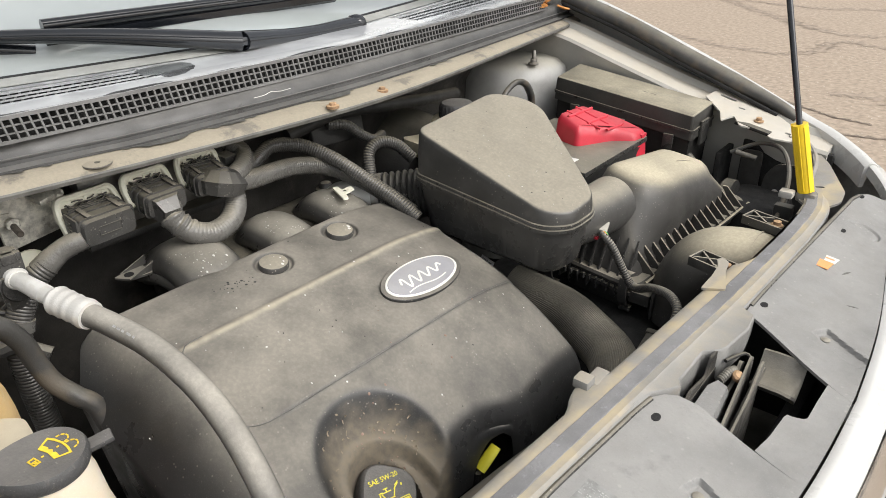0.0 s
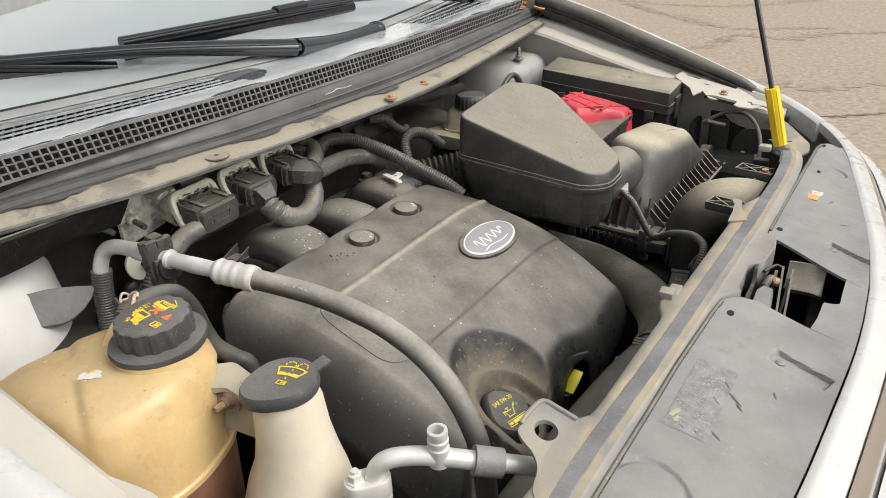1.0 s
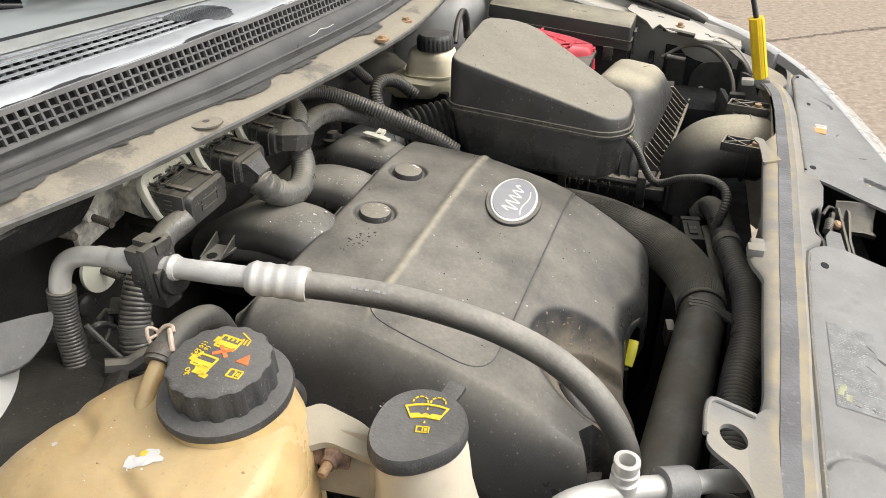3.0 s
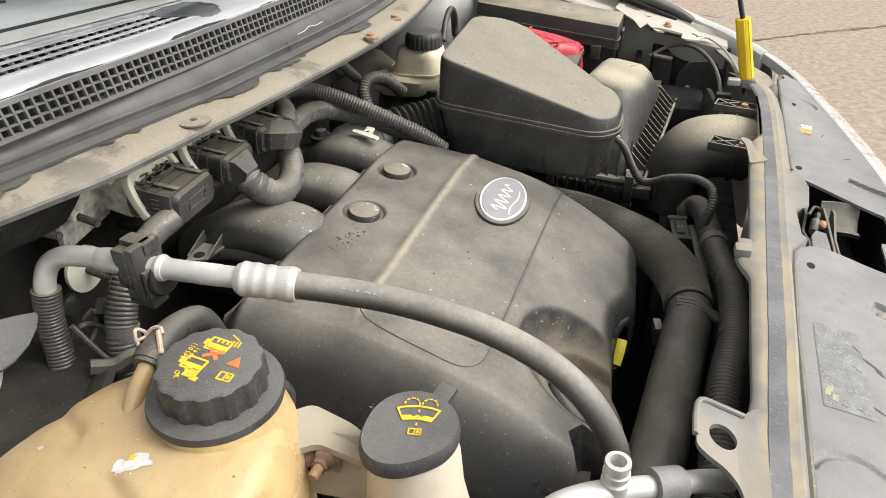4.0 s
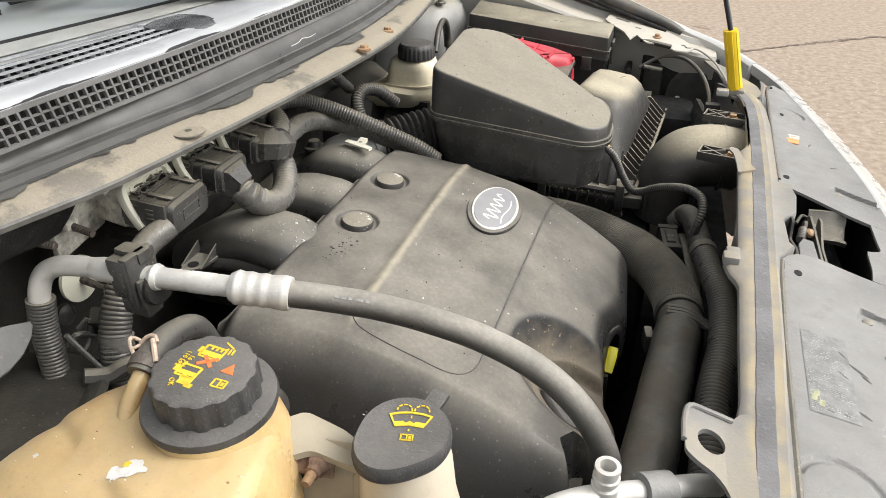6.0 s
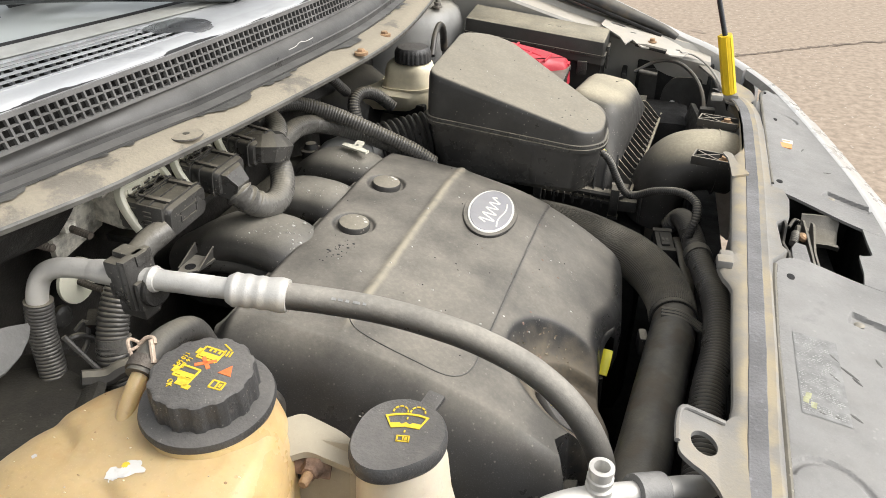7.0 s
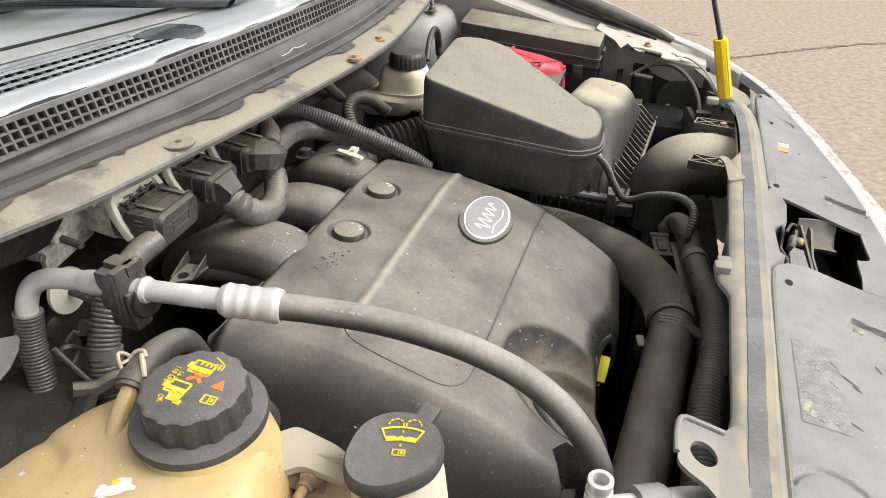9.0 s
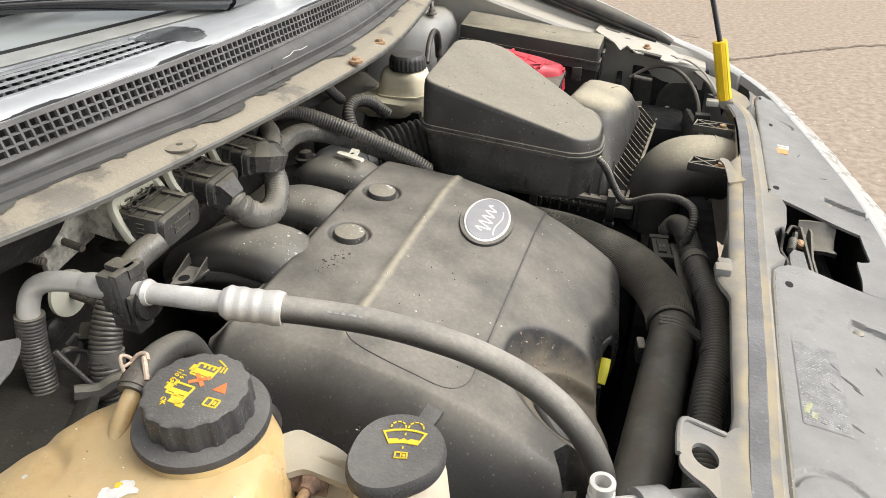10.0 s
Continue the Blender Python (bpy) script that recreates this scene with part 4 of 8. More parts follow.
def shield():
    bm = bmesh.new()

    def patch(inner, outer, nu, nv):
        rows = []
        for v in np.linspace(0, 1, nv):
            a, b = inner(v), outer(v)
            rows.append([(a[0] + (b[0] - a[0]) * u, a[1] + (b[1] - a[1]) * u) for u in np.linspace(0, 1, nu)])
        top = [[(x, y, shield_z(x, y)) for x, y in r] for r in rows]
        low = [[(x, y, shield_z(x, y) - 0.004) for x, y in r] for r in rows]
        loft([t + l[::-1] for t, l in zip(top, low)], bm=bm)

    def line(P):
        P = np.array(P, float)
        s = np.linspace(0, 1, len(P))
        return lambda v: (float(np.interp(v, s, P[:, 0])), float(np.interp(v, s, P[:, 1])))

    lerp = lambda a, b, v: a + (b - a) * v
    edge = lambda y: (edge_x(y), y)
    near_in = line([(shield_in(y), y) for y in np.linspace(-0.655, -0.092, 40)] + [(0.074, -0.080), (0.086, -0.073), (0.108, -0.072)])
    patch(near_in, lambda v: edge(lerp(-0.655, -0.100, v)), 110, 300)
    patch(line([(0.169, -0.0865), (0.174, -0.060), (0.177, -0.020), (0.1785, -0.014), (0.183, -0.0135), (0.193, -0.0085), (0.196, -0.004), (0.197, 0.03), (0.199, 0.066)]), lambda v: edge(lerp(-0.100, 0.052, v)), 24, 60)
    far_in = line([(0.089, 0.128), (0.089, 0.136)] + [(shield_in(y), y) for y in np.linspace(0.15, 0.605, 40)])
    patch(far_in, lambda v: edge(lerp(0.052, 0.66, v)), 100, 290)
    bmesh.ops.remove_doubles(bm, verts=bm.verts, dist=0.00005)
    return bm


guard = thing("bumper_shield", (0.13, MID, 0.86), "sun-faded grey plastic shield behind the bumper, scuffed and dusty", "plastic shield")
part("sheet", shield(), M_SHIELD, guard, sharp=30)
part("edge_roll", tube([(shield_in(y) + 0.001, y, 0.8785) for y in np.linspace(-0.655, -0.095, 20)], 0.0032, 8), M_PLASTIC, guard, "dark rolled edge")
part("edge_roll", tube([(shield_in(y) + 0.001, y, 0.8785) for y in np.linspace(0.145, 0.60, 20)], 0.0032, 8), M_PLASTIC, guard, "dark rolled edge")
for x, y in ((0.081, -0.116), (0.101, 0.159), (0.128, 0.452), (0.124, 0.60)):
    # raised black disc, the hole's shade given as colour
    part("clip_hole", lathe([(0.0046, -0.001), (0.0045, 0.0005), (0.002, 0.0006)], (x, y, shield_z(x, y)), 16, squash=1.4), M_VOID, guard, "black disc for the shade in a clip hole")
for (p, q, w) in GROOVES:
    x, y = p[0] + 0.12 * (q[0] - p[0]), p[1] + 0.12 * (q[1] - p[1])
    part("screw", lathe([(0.0055, 0), (0.0055, 0.0015), (0.003, 0.0025)], (x, y, shield_z(x, y)), 12), M_STEEL, guard, "dull screw")

def sheet_on_shield(x0, x1, y0, y1, nx, ny, lift, skew=0.0):
    return grid([[(x0 + (x1 - x0) * u + skew * (v - 0.5), y0 + (y1 - y0) * v, shield_z(x0 + (x1 - x0) * u + skew * (v - 0.5), y0 + (y1 - y0) * v) + lift) for u in np.linspace(0, 1, nx)] for v in np.linspace(0, 1, ny)])[0]


worn = thing("worn_label", (0.085, -0.29, 0.874), "worn silvery sticker, its print rubbed off", "label")
part("sheet", sheet_on_shield(0.064, 0.107, -0.352, -0.228, 24, 60, 0.0005, 0.008), M_WORN, worn)
rnd = random.Random(4)
bm = bmesh.new()
for i in range(44):
    y = -0.234 - 0.00262 * i
    x = 0.0655 + 0.008 * (-0.5 + (y + 0.352) / 0.124)
    while x < 0.100:
        l = rnd.choice((0.0008, 0.0012, 0.002, 0.0035))
        if rnd.random() < 0.58 + 0.3 * math.sin(9 * x * 40 + 0.7 * i):
            h = rnd.uniform(0.0003, 0.0008)
            join(bm, sheet_on_shield(x, x + l, y - h, y + h, 3, 2, 0.0008))
        x += l + rnd.uniform(0.0005, 0.002)
part("rubbed_print", bm, M_WORN2, worn, "rubbed pale print")
for x, y in ((0.069, -0.326), (0.072, -0.338), (0.066, -0.333)):
    part("print_mark", box((x, y, shield_z(x, y) + 0.0004), (0.005, 0.008, 0.0010), 0, pose(0, 0, 0, 0, 0, 40 * y)), M_FADED, worn, "faded yellow print")
small = thing("small_sticker", (0.13, 0.335, 0.87), "small white and orange paper sticker", "sticker")
turn = pose(0, 0, 0, 0, 4, -8)
part("white_half", box((0.134, 0.345, shield_z(0.134, 0.345) + 0.0006), (0.022, 0.018, 0.0008), 0, turn), M_PAPER, small)
part("orange_half", box((0.130, 0.324, shield_z(0.130, 0.324) + 0.0006), (0.022, 0.022, 0.0008), 0, turn), M_ORANGE, small)
part("print_bar", box((0.135, 0.346, shield_z(0.135, 0.346) + 0.0011), (0.012, 0.004, 0.0004), 0, turn), M_ORANGE, small)

GOUGES = ((0.104, -0.255, 2.2, 0.016), (0.115, -0.272, 2.4, 0.022), (0.121, -0.282, 2.3, 0.012), (0.078, -0.345, 2.9, 0.010), (0.109, -0.337, 2.5, 0.012), (0.099, -0.287, 2.3, 0.016), (0.092, -0.345, 2.6, 0.008), (0.160, 0.33, 1.2, 0.02), (0.185, 0.25, 0.4, 0.014), (0.15, -0.24, 1.9, 0.012))
# gouges in the sheet
for gx, gy, a, l in GOUGES:
    part("gouge", tube([(gx + k * l * math.cos(a) + 0.1 * l * k * k, gy + k * l * math.sin(a), shield_z(gx + k * l * math.cos(a), gy + k * l * math.sin(a)) + 0.0001) for k in (-0.5, -0.2, 0.1, 0.5)], [0.0004, 0.0014, 0.0016, 0.0004], 6, step=0.002, flat=0.5), M_BARE, guard, "dark gouge")
# ---- bonnet latch in the opening of the shield ----
latch = thing("bonnet_latch", (0.13, 0.03, 0.80), "dusty steel bonnet latch with a release lever", "latch")


def lean_sheet(outline, thick, m):
    """A flat sheet cut to an outline, stood up by m."""
    bm = plate(rounded(outline, 0.004), 0.0, thick)
    bm.transform(m)
    return bm


stand = pose(0, 0, 0, 90, 0, 90)
part("side_plate", lean_sheet([(-0.082, 0.76), (0.030, 0.76), (0.034, 0.880), (0.006, 0.884), (-0.004, 0.862), (-0.050, 0.872), (-0.082, 0.850)], 0.003, pose(0.092, 0, 0) @ stand), M_FIREWALL, latch, "upright dusty side plate")
part("jaw", lean_sheet([(-0.075, 0.76), (0.055, 0.76), (0.066, 0.862), (0.052, 0.871), (0.020, 0.864), (-0.070, 0.842)], 0.0028, pose(0.126, 0, 0, 0, 0, 4) @ stand), M_STEELEDGE, latch, "upright steel jaw plate")
part("jaw", lean_sheet([(-0.070, 0.76), (0.040, 0.76), (0.060, 0.866), (0.046, 0.868), (0.012, 0.846), (-0.066, 0.836)], 0.0028, pose(0.137, 0, 0, 0, 0, 2) @ stand), M_STEELEDGE, latch, "upright steel jaw plate")
part("hook", lean_sheet([(-0.020, 0.80), (0.030, 0.80), (0.050, 0.862), (0.040, 0.869), (0.022, 0.850), (-0.014, 0.846)], 0.004, pose(0.116, 0, 0) @ stand), M_STEELEDGE, latch)
cov_l = [(0.094, -0.074), (0.122, -0.070), (0.118, -0.006), (0.104, -0.001), (0.096, -0.016)]
part("cover", loft([[(x, y, 0.80) for x, y in cov_l], [(x, y, 0.852 + 0.12 * (y + 0.03)) for x, y in cov_l], [(0.108 + 0.8 * (x - 0.108), -0.03 + 0.85 * (y + 0.03), 0.862 + 0.12 * (y + 0.03)) for x, y in cov_l]]), M_SHIELD, latch, "sloping grey plastic cap")
part("spring", tube([(0.104, 0.004, 0.858), (0.108, 0.020, 0.862), (0.111, 0.034, 0.858)], 0.0055, 12, ribs=(0.0032, 0.0012)), M_STEELEDGE, latch, "pale coil spring")
part("pivot_bolt", lathe([(0.0065, 0), (0.0065, 0.005), (0.004, 0.007)], (0.117, 0.022, 0.858), 12, tilt_to((0.4, -0.3, 1))), M_RUST, latch, "rusty pivot bolt")
rings = []
for k, (x, up) in enumerate(((0.126, 0.0), (0.140, 0.001), (0.158, 0.001), (0.170, -0.001), (0.174, -0.005))):
    w = 1.0 if k < 4 else 0.8
    prof = [(0.048, 0.842), (0.052, 0.836), (0.066, 0.838), (0.080, 0.848), (0.088, 0.862), (0.0915, 0.862), (0.083, 0.845), (0.066, 0.834), (0.050, 0.832), (0.045, 0.840)]
    rings.append([(x, 0.068 + (y - 0.068) * w, z + up) for y, z in prof])
part("lever_tongue", loft(rings), M_STEELEDGE, latch, "curled sheet metal finger tab")
part("lever", lean_sheet([(-0.045, 0.790), (-0.030, 0.786), (0.050, 0.836), (0.072, 0.838), (0.074, 0.850), (0.046, 0.852), (0.030, 0.838)], 0.0035, pose(0.131, 0, 0, 0, 0, -3) @ stand), M_STEELEDGE, latch, "long bent release lever")
part("cable", tube([(0.100, 0.03, 0.868), (0.112, 0.06, 0.866), (0.122, 0.058, 0.862)], 0.0022, 8), M_DARK, latch)
well = thing("latch_well", (0.15, 0.03, 0.70), "dark plastic walls of the latch opening", "latch well", kind="structure")
part("floor", box((0.150, 0.03, 0.70), (0.20, 0.40, 0.01), 0.002), M_DARK, well)
part("wall", box((0.090, 0.03, 0.79), (0.006, 0.26, 0.14), 0.002), M_DARK, well)
part("wall", box((0.150, 0.165, 0.785), (0.13, 0.006, 0.13), 0.002), M_DARK, well)
part("wall", box((0.214, 0.03, 0.775), (0.006, 0.30, 0.13), 0.002), M_DARK, well)

# ---- prop rod ----
rod = thing("prop_rod", (0.052, 0.533, 0.885), "black bonnet prop rod with a yellow grip sleeve", "prop rod")
a, b = np.array((0.053, 0.535, 0.886)), np.array((0.021, 0.524, 1.003))
d = (b - a) / np.linalg.norm(b - a)
top = b + 0.905 * np.array((-0.325, 0.212, 0.921))
part("sleeve", tube([a + d * 0.006, b], 0.0125, 18, step=0.01), M_YELLOW, rod, "yellow ribbed plastic sleeve")
for k in range(8):
    an = k * math.pi / 4
    o = np.array((math.cos(an), math.sin(an), 0)) * 0.012
    part("sleeve_rib", tube([a + d * 0.008 + o, b - d * 0.002 + o], 0.0016, 6, step=0.02), M_YELLOW, rod)
part("rod", tube([a - d * 0.01, b - d * 0.01, b + (top - b) * 0.02, b + (top - b) * 0.4, top], 0.0048, 10, step=0.01), M_WIPER, rod)
part("pivot", box(tuple(a - d * 0.004), (0.03, 0.02, 0.016), 0.004), M_STEEL, rod)

# ---- wipers ----
def wiper(pivot, joint, mount, tip, label):
    w = thing("wiper", pivot, label, "wiper", "windscreen wipers")
    p, j, m2, t = (np.array(q, float) for q in (pivot, joint, mount, tip))
    part("pivot_cap", lathe([(0.018, -0.018), (0.020, -0.004), (0.018, 0.008), (0.012, 0.014), (0.003, 0.016)], pivot, 24), M_WIPER, w)
    part("arm_base", tube([p, p + (j - p) * 0.5 + np.array((0, 0, -0.004)), j], [0.019, 0.016, 0.017, 0.021], 16, flat=0.72), M_WIPER, w)
    part("arm", tube([j, j + (m2 - j) * 0.5 + np.array((0, 0, 0.006)), m2], [0.021, 0.018, 0.014, 0.010], 16, flat=0.70), M_WIPER, w, "tapered black steel arm")
    part("hinge", box(tuple(j), (0.034, 0.014, 0.024), 0.005, tilt_to(p - j)), M_WIPER, w)
    lean = (t - m2) / np.linalg.norm(t - m2)
    part("clip", tube([m2 - lean * 0.04, m2 + lean * 0.03], 0.011, 10, flat=0.8), M_WIPER, w)
    part("blade_frame", tube([m2 - lean * 0.16 + np.array((0, 0, -0.010)), m2 + np.array((0, 0, -0.006)), t], 0.0095, 12, step=0.02), M_WIPER, w)
    part("blade", tube([m2 - lean * 0.17 + np.array((0, 0, -0.022)), t + np.array((0, 0, -0.018))], 0.006, 6, step=0.05, flat=1.6), M_WIPER, w, "black rubber blade")
    return w


wiper((-0.705, 0.265, 1.126), (-0.680, -0.005, 1.140), (-0.885, -0.395, 1.181), (-0.975, -0.62, 1.217), "black windscreen wiper lying across the cowl panel")
wiper((-0.74, 0.80, 1.120), (-0.765, 0.52, 1.168), (-0.778, 0.095, 1.188), (-0.822, -0.233, 1.181), "black windscreen wiper resting on the glass")

# ---- engine cover ----
CAP_AT = (-0.152, -0.268)


def edge_line(y):
    """The front edge of the cover, set back between the filler alcove and the dipstick."""
    return float(np.interp(y, (-0.445, -0.398, -0.369, -0.345, -0.325, -0.29, -0.262, -0.235, -0.205, -0.15, -0.125, -0.105, -0.085, -0.055, 0.095), (-0.128, -0.138, -0.152, -0.140, -0.100, -0.096, -0.099, -0.114, -0.1205, -0.1215, -0.1195, -0.1140, -0.1060, -0.099, -0.106)))


def cover_z(x, y):
    z = 0.870 - 0.256 * (x + 0.30)
    z -= 0.9 * max(0, y + 0.04) ** 2
    z -= 1.5 * max(0, x + 0.30) ** 2
    v = max(0, -0.385 - y)
    z -= 0.45 * v + 13 * v ** 2
    z -= 0.030 * (1 - smooth(-0.512, -0.480, x))
    # ridge across the cover, and the shallow step along the seam
    crest = -0.367 + 0.02 * min(0, y)
    z -= 0.13 * max(0, crest - x) * smooth(-0.46, -0.36, y)
    z += 0.0028 * math.exp(-((x - crest) / 0.0065) ** 2) * smooth(-0.375, -0.345, y)
    seam = -0.2275 + 0.036 * (y - 0.085)
    z -= 0.0022 * smooth(seam - 0.003, seam + 0.003, x) * smooth(-0.37, -0.33, y)
    # knob dishes
    for kx, ky in ((-0.447, -0.045), (-0.445, -0.169)):
        r = math.hypot(x - kx, y - ky)
        z -= 0.005 * (1 - smooth(0.023, 0.029, r))
    # rounded front and far edges
    for d, r in ((max(edge_line(y), -0.1215) - x, 0.020), (0.095 - y, 0.016)):
        if d < r:
            z -= r - math.sqrt(max(0.0, r * r - (r - max(d, 0)) ** 2))
    # alcove round the oil filler, open to the front
    dx, dy = min(0.0, x + 0.140), y + 0.263
    r = math.hypot(dx, dy)
    floor = 0.745 - 0.50 * (x - CAP_AT[0])
    bowl = floor + 0.020 * smooth(0.043, 0.052, r) + 42 * max(0.0, r - 0.050) ** 2
    k = 0.0065
    if r < 0.13:
        z = min(z, bowl) - k * math.log(1 + math.exp(-abs(z - bowl) / k))
    rc = math.hypot(x - CAP_AT[0] - 0.004, (y - CAP_AT[1] + 0.002) * 1.05)
    z += 0.002 * math.exp(-((rc - 0.046) / 0.004) ** 2)
    z -= 0.05 * (1 - smooth(0.0375, 0.0405, rc))
    return z


def cover_shell():
    n_u, n_v = 260, 320
    us = 1 - (1 - np.linspace(0, 1, n_u)) ** 1.25
    rows = []
    for v in np.linspace(0, 1, n_v):
        y = -0.445 + 0.540 * (1 - (1 - v) ** 1.2)
        xl = -0.512 + 0.055 * smooth(-0.385, -0.450, y) + 0.012 * smooth(0.05, 0.11, y)
        xr = edge_line(y)
        rows.append([(xl + (xr - xl) * u, y, cover_z(xl + (xr - xl) * u, y)) for u in us])
    bm, V = grid(rows)
    rim = [V[0][j] for j in range(n_u)] + [V[i][-1] for i in range(1, n_v)] + [V[-1][j] for j in range(n_u - 2, -1, -1)] + [V[i][0] for i in range(n_v - 2, 0, -1)]
    last = rim
    low = lambda y: float(np.interp(y, (-0.445, -0.36, -0.33, -0.20, -0.150, -0.1485, -0.136, -0.118, -0.100, -0.088, -0.081, -0.07, 0.03, 0.095), (0.60, 0.62, 0.690, 0.690, 0.680, 0.695, 0.722, 0.735, 0.736, 0.724, 0.660, 0.668, 0.672, 0.675)))
    for step, out in ((0.06, 0.0015), (0.4, 0.004), (1.0, 0.003)):
        ring = []
        for v in rim:
            x, y, z = v.co
            if x > -0.2 and y > -0.44:
                lo = min(z - 0.004, low(y))
                p = (x + out, y + (out if y > 0.09 else 0), z + (lo - z) * step)
            else:
                k = 0.45 if x < -0.46 else 1.0
                near = 1.5 if y < -0.44 else 1.0
                dz = -0.13 * k * near * step
                slant = 0.5 * dz * (x + 0.15) / 0.31 if near > 1 else 0.0
                p = (x + slant + out * (1 if x > -0.3 else -1), y + out * (1 if y > 0 else 0), z + dz)
            ring.append(bm.verts.new(p))
        for i in range(len(rim)):
            j = (i + 1) % len(rim)
            bm.faces.new((last[i], last[j], ring[j], ring[i]))
        last = ring
    return bm


def on_cover(x, y, lift=0.0):
    e = 0.004
    n = Vector((-(cover_z(x + e, y) - cover_z(x - e, y)) / (2 * e), -(cover_z(x, y + e) - cover_z(x, y - e)) / (2 * e), 1)).normalized()
    return Vector((x, y, cover_z(x, y))) + n * lift, n


cover = thing("engine_cover", (-0.30, -0.15, 0.70), "large moulded black plastic engine cover, dusty and stained", "engine cover")
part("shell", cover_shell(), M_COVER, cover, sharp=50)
SEAM = [(-0.2275, 0.085), (-0.2305, 0.0), (-0.2345, -0.109), (-0.2368, -0.172), (-0.2396, -0.25), (-0.2423, -0.325), (-0.2450, -0.350), (-0.254, -0.366), (-0.270, -0.373), (-0.300, -0.371), (-0.338, -0.366), (-0.366, -0.358), (-0.378, -0.344), (-0.379, -0.325)]
part("seam", tube([on_cover(x, y, 0.0004)[0] for x, y, _ in spline([(a, b, 0) for a, b in SEAM], 0.006)], 0.0007, 6, step=0.008), M_BARE, cover, "thin dark moulded seam")
for kx, ky in ((-0.447, -0.045), (-0.445, -0.169)):
    p, n = on_cover(kx, ky)
    p.z -= 0.001
    part("knob", lathe([(0.0205, -0.002), (0.0205, 0.006), (0.019, 0.0085), (0.010, 0.0105), (0.0, 0.011)], p, 36, tilt_to(n)), M_DUSTY, cover, "round dusty plastic fastener")
    rnd = random.Random(int(ky * 1000))
    for _ in range(8):
        a, r = rnd.uniform(0, 6.28), rnd.uniform(0.003, 0.016)
        q = p + tilt_to(n).to_3x3() @ Vector((r * math.cos(a), r * math.sin(a), 0.0098))
        part("dropping", lathe([(rnd.uniform(0.0008, 0.004), 0), (0.0006, 0.0008)], q, 9, tilt_to(n), squash=0.7), M_PAPER, cover, "white spatter")

# oval badge, its lettering left as plain bars
p, n = on_cover(-0.295, -0.035)
n = Vector((0.25, 0.05, 1)).normalized()
bt = Matrix.Translation(p) @ tilt_to(n) @ pose(0, 0, 0, 0, 0, 90)


def oval(a, b, h0, h1, grow=0.0):
    ang = np.linspace(0, 2 * math.pi, 56, endpoint=False)
    ring = lambda k, h: [(k * a * math.cos(t), k * b * math.sin(t), h) for t in ang]
    bm = loft([ring(1, h0), ring(1, h1 - 0.0008), ring(0.985, h1)])
    bm.transform(bt)
    return bm


badge = part("badge", oval(0.0740, 0.0375, -0.006, 0.0008), M_COVER, cover, "oval badge with a pale ring and faded blue field")
ring_bm = oval(0.0675, 0.0315, 0.0, 0.0022)
part("inner_line", ring_bm, M_SILVER, badge)
part("inner_field", oval(0.0640, 0.0285, 0.0, 0.0028), M_BLUE, badge)
# a plain tapering wave stands for the script
for k, (x0, x1, amp, turns, w) in enumerate(((-0.042, 0.040, 0.0105, 4.5, 0.0017), (-0.040, 0.036, 0.0022, 1.0, 0.0010))):
    line = []
    for i in range(49):
        t = i / 48
        h = (amp * (1 - 0.45 * t) * math.sin(2 * math.pi * turns * t)) if k == 0 else -0.0165 + amp * math.sin(2 * math.pi * t)
        line.append((x0 + (x1 - x0) * t + 0.25 * h, h, 0))
    bm = tube(line, w, 8, step=0.002)
    bm.transform(bt @ pose(0, 0, 0.0029) @ Matrix.Diagonal((1, 1, 0.35, 1)))
    part("stroke", bm, M_SILVER, badge)
# grime splashed on the cover, in loose clusters
rnd = random.Random(23)
for cx, cy, spread, count, mat in ((-0.185, -0.245, 0.014, 40, M_BROWN), (-0.435, -0.235, 0.010, 26, M_INK), (-0.128, -0.150, 0.010, 16, M_INK), (-0.20, -0.10, 0.05, 14, M_BROWN)):
    for _ in range(count):
        x, y = rnd.gauss(cx, spread), rnd.gauss(cy, spread * 1.3)
        if not (-0.49 < x < -0.14 and -0.43 < y < 0.07):
            continue
        p, n = on_cover(x, y, 0.0003)
        part("grime_spot", lathe([(rnd.choice((0.0006, 0.0009, 0.0012, 0.0022)), -0.0004), (0.0003, 0.0004)], p, 7, tilt_to(n), squash=rnd.uniform(0.4, 1.0)), mat, cover)
# white specks, grit
rnd = random.Random(11)
for i in range(62):
    x, y = (rnd.gauss(-0.30, 0.05), rnd.gauss(-0.22, 0.09)) if i < 26 else (rnd.uniform(-0.49, -0.15), rnd.uniform(-0.44, 0.07))
    if not (-0.5 < x < -0.13 and -0.46 < y < 0.08):
        continue
    q, n = on_cover(x, y, 0.0002)
    part("speck", lathe([(rnd.uniform(0.0007, 0.0019), -0.0005), (0.0004, 0.0006)], q, 7, tilt_to(n), squash=rnd.uniform(0.4, 1)), M_PAPER if rnd.random() < 0.65 else M_INK, cover)

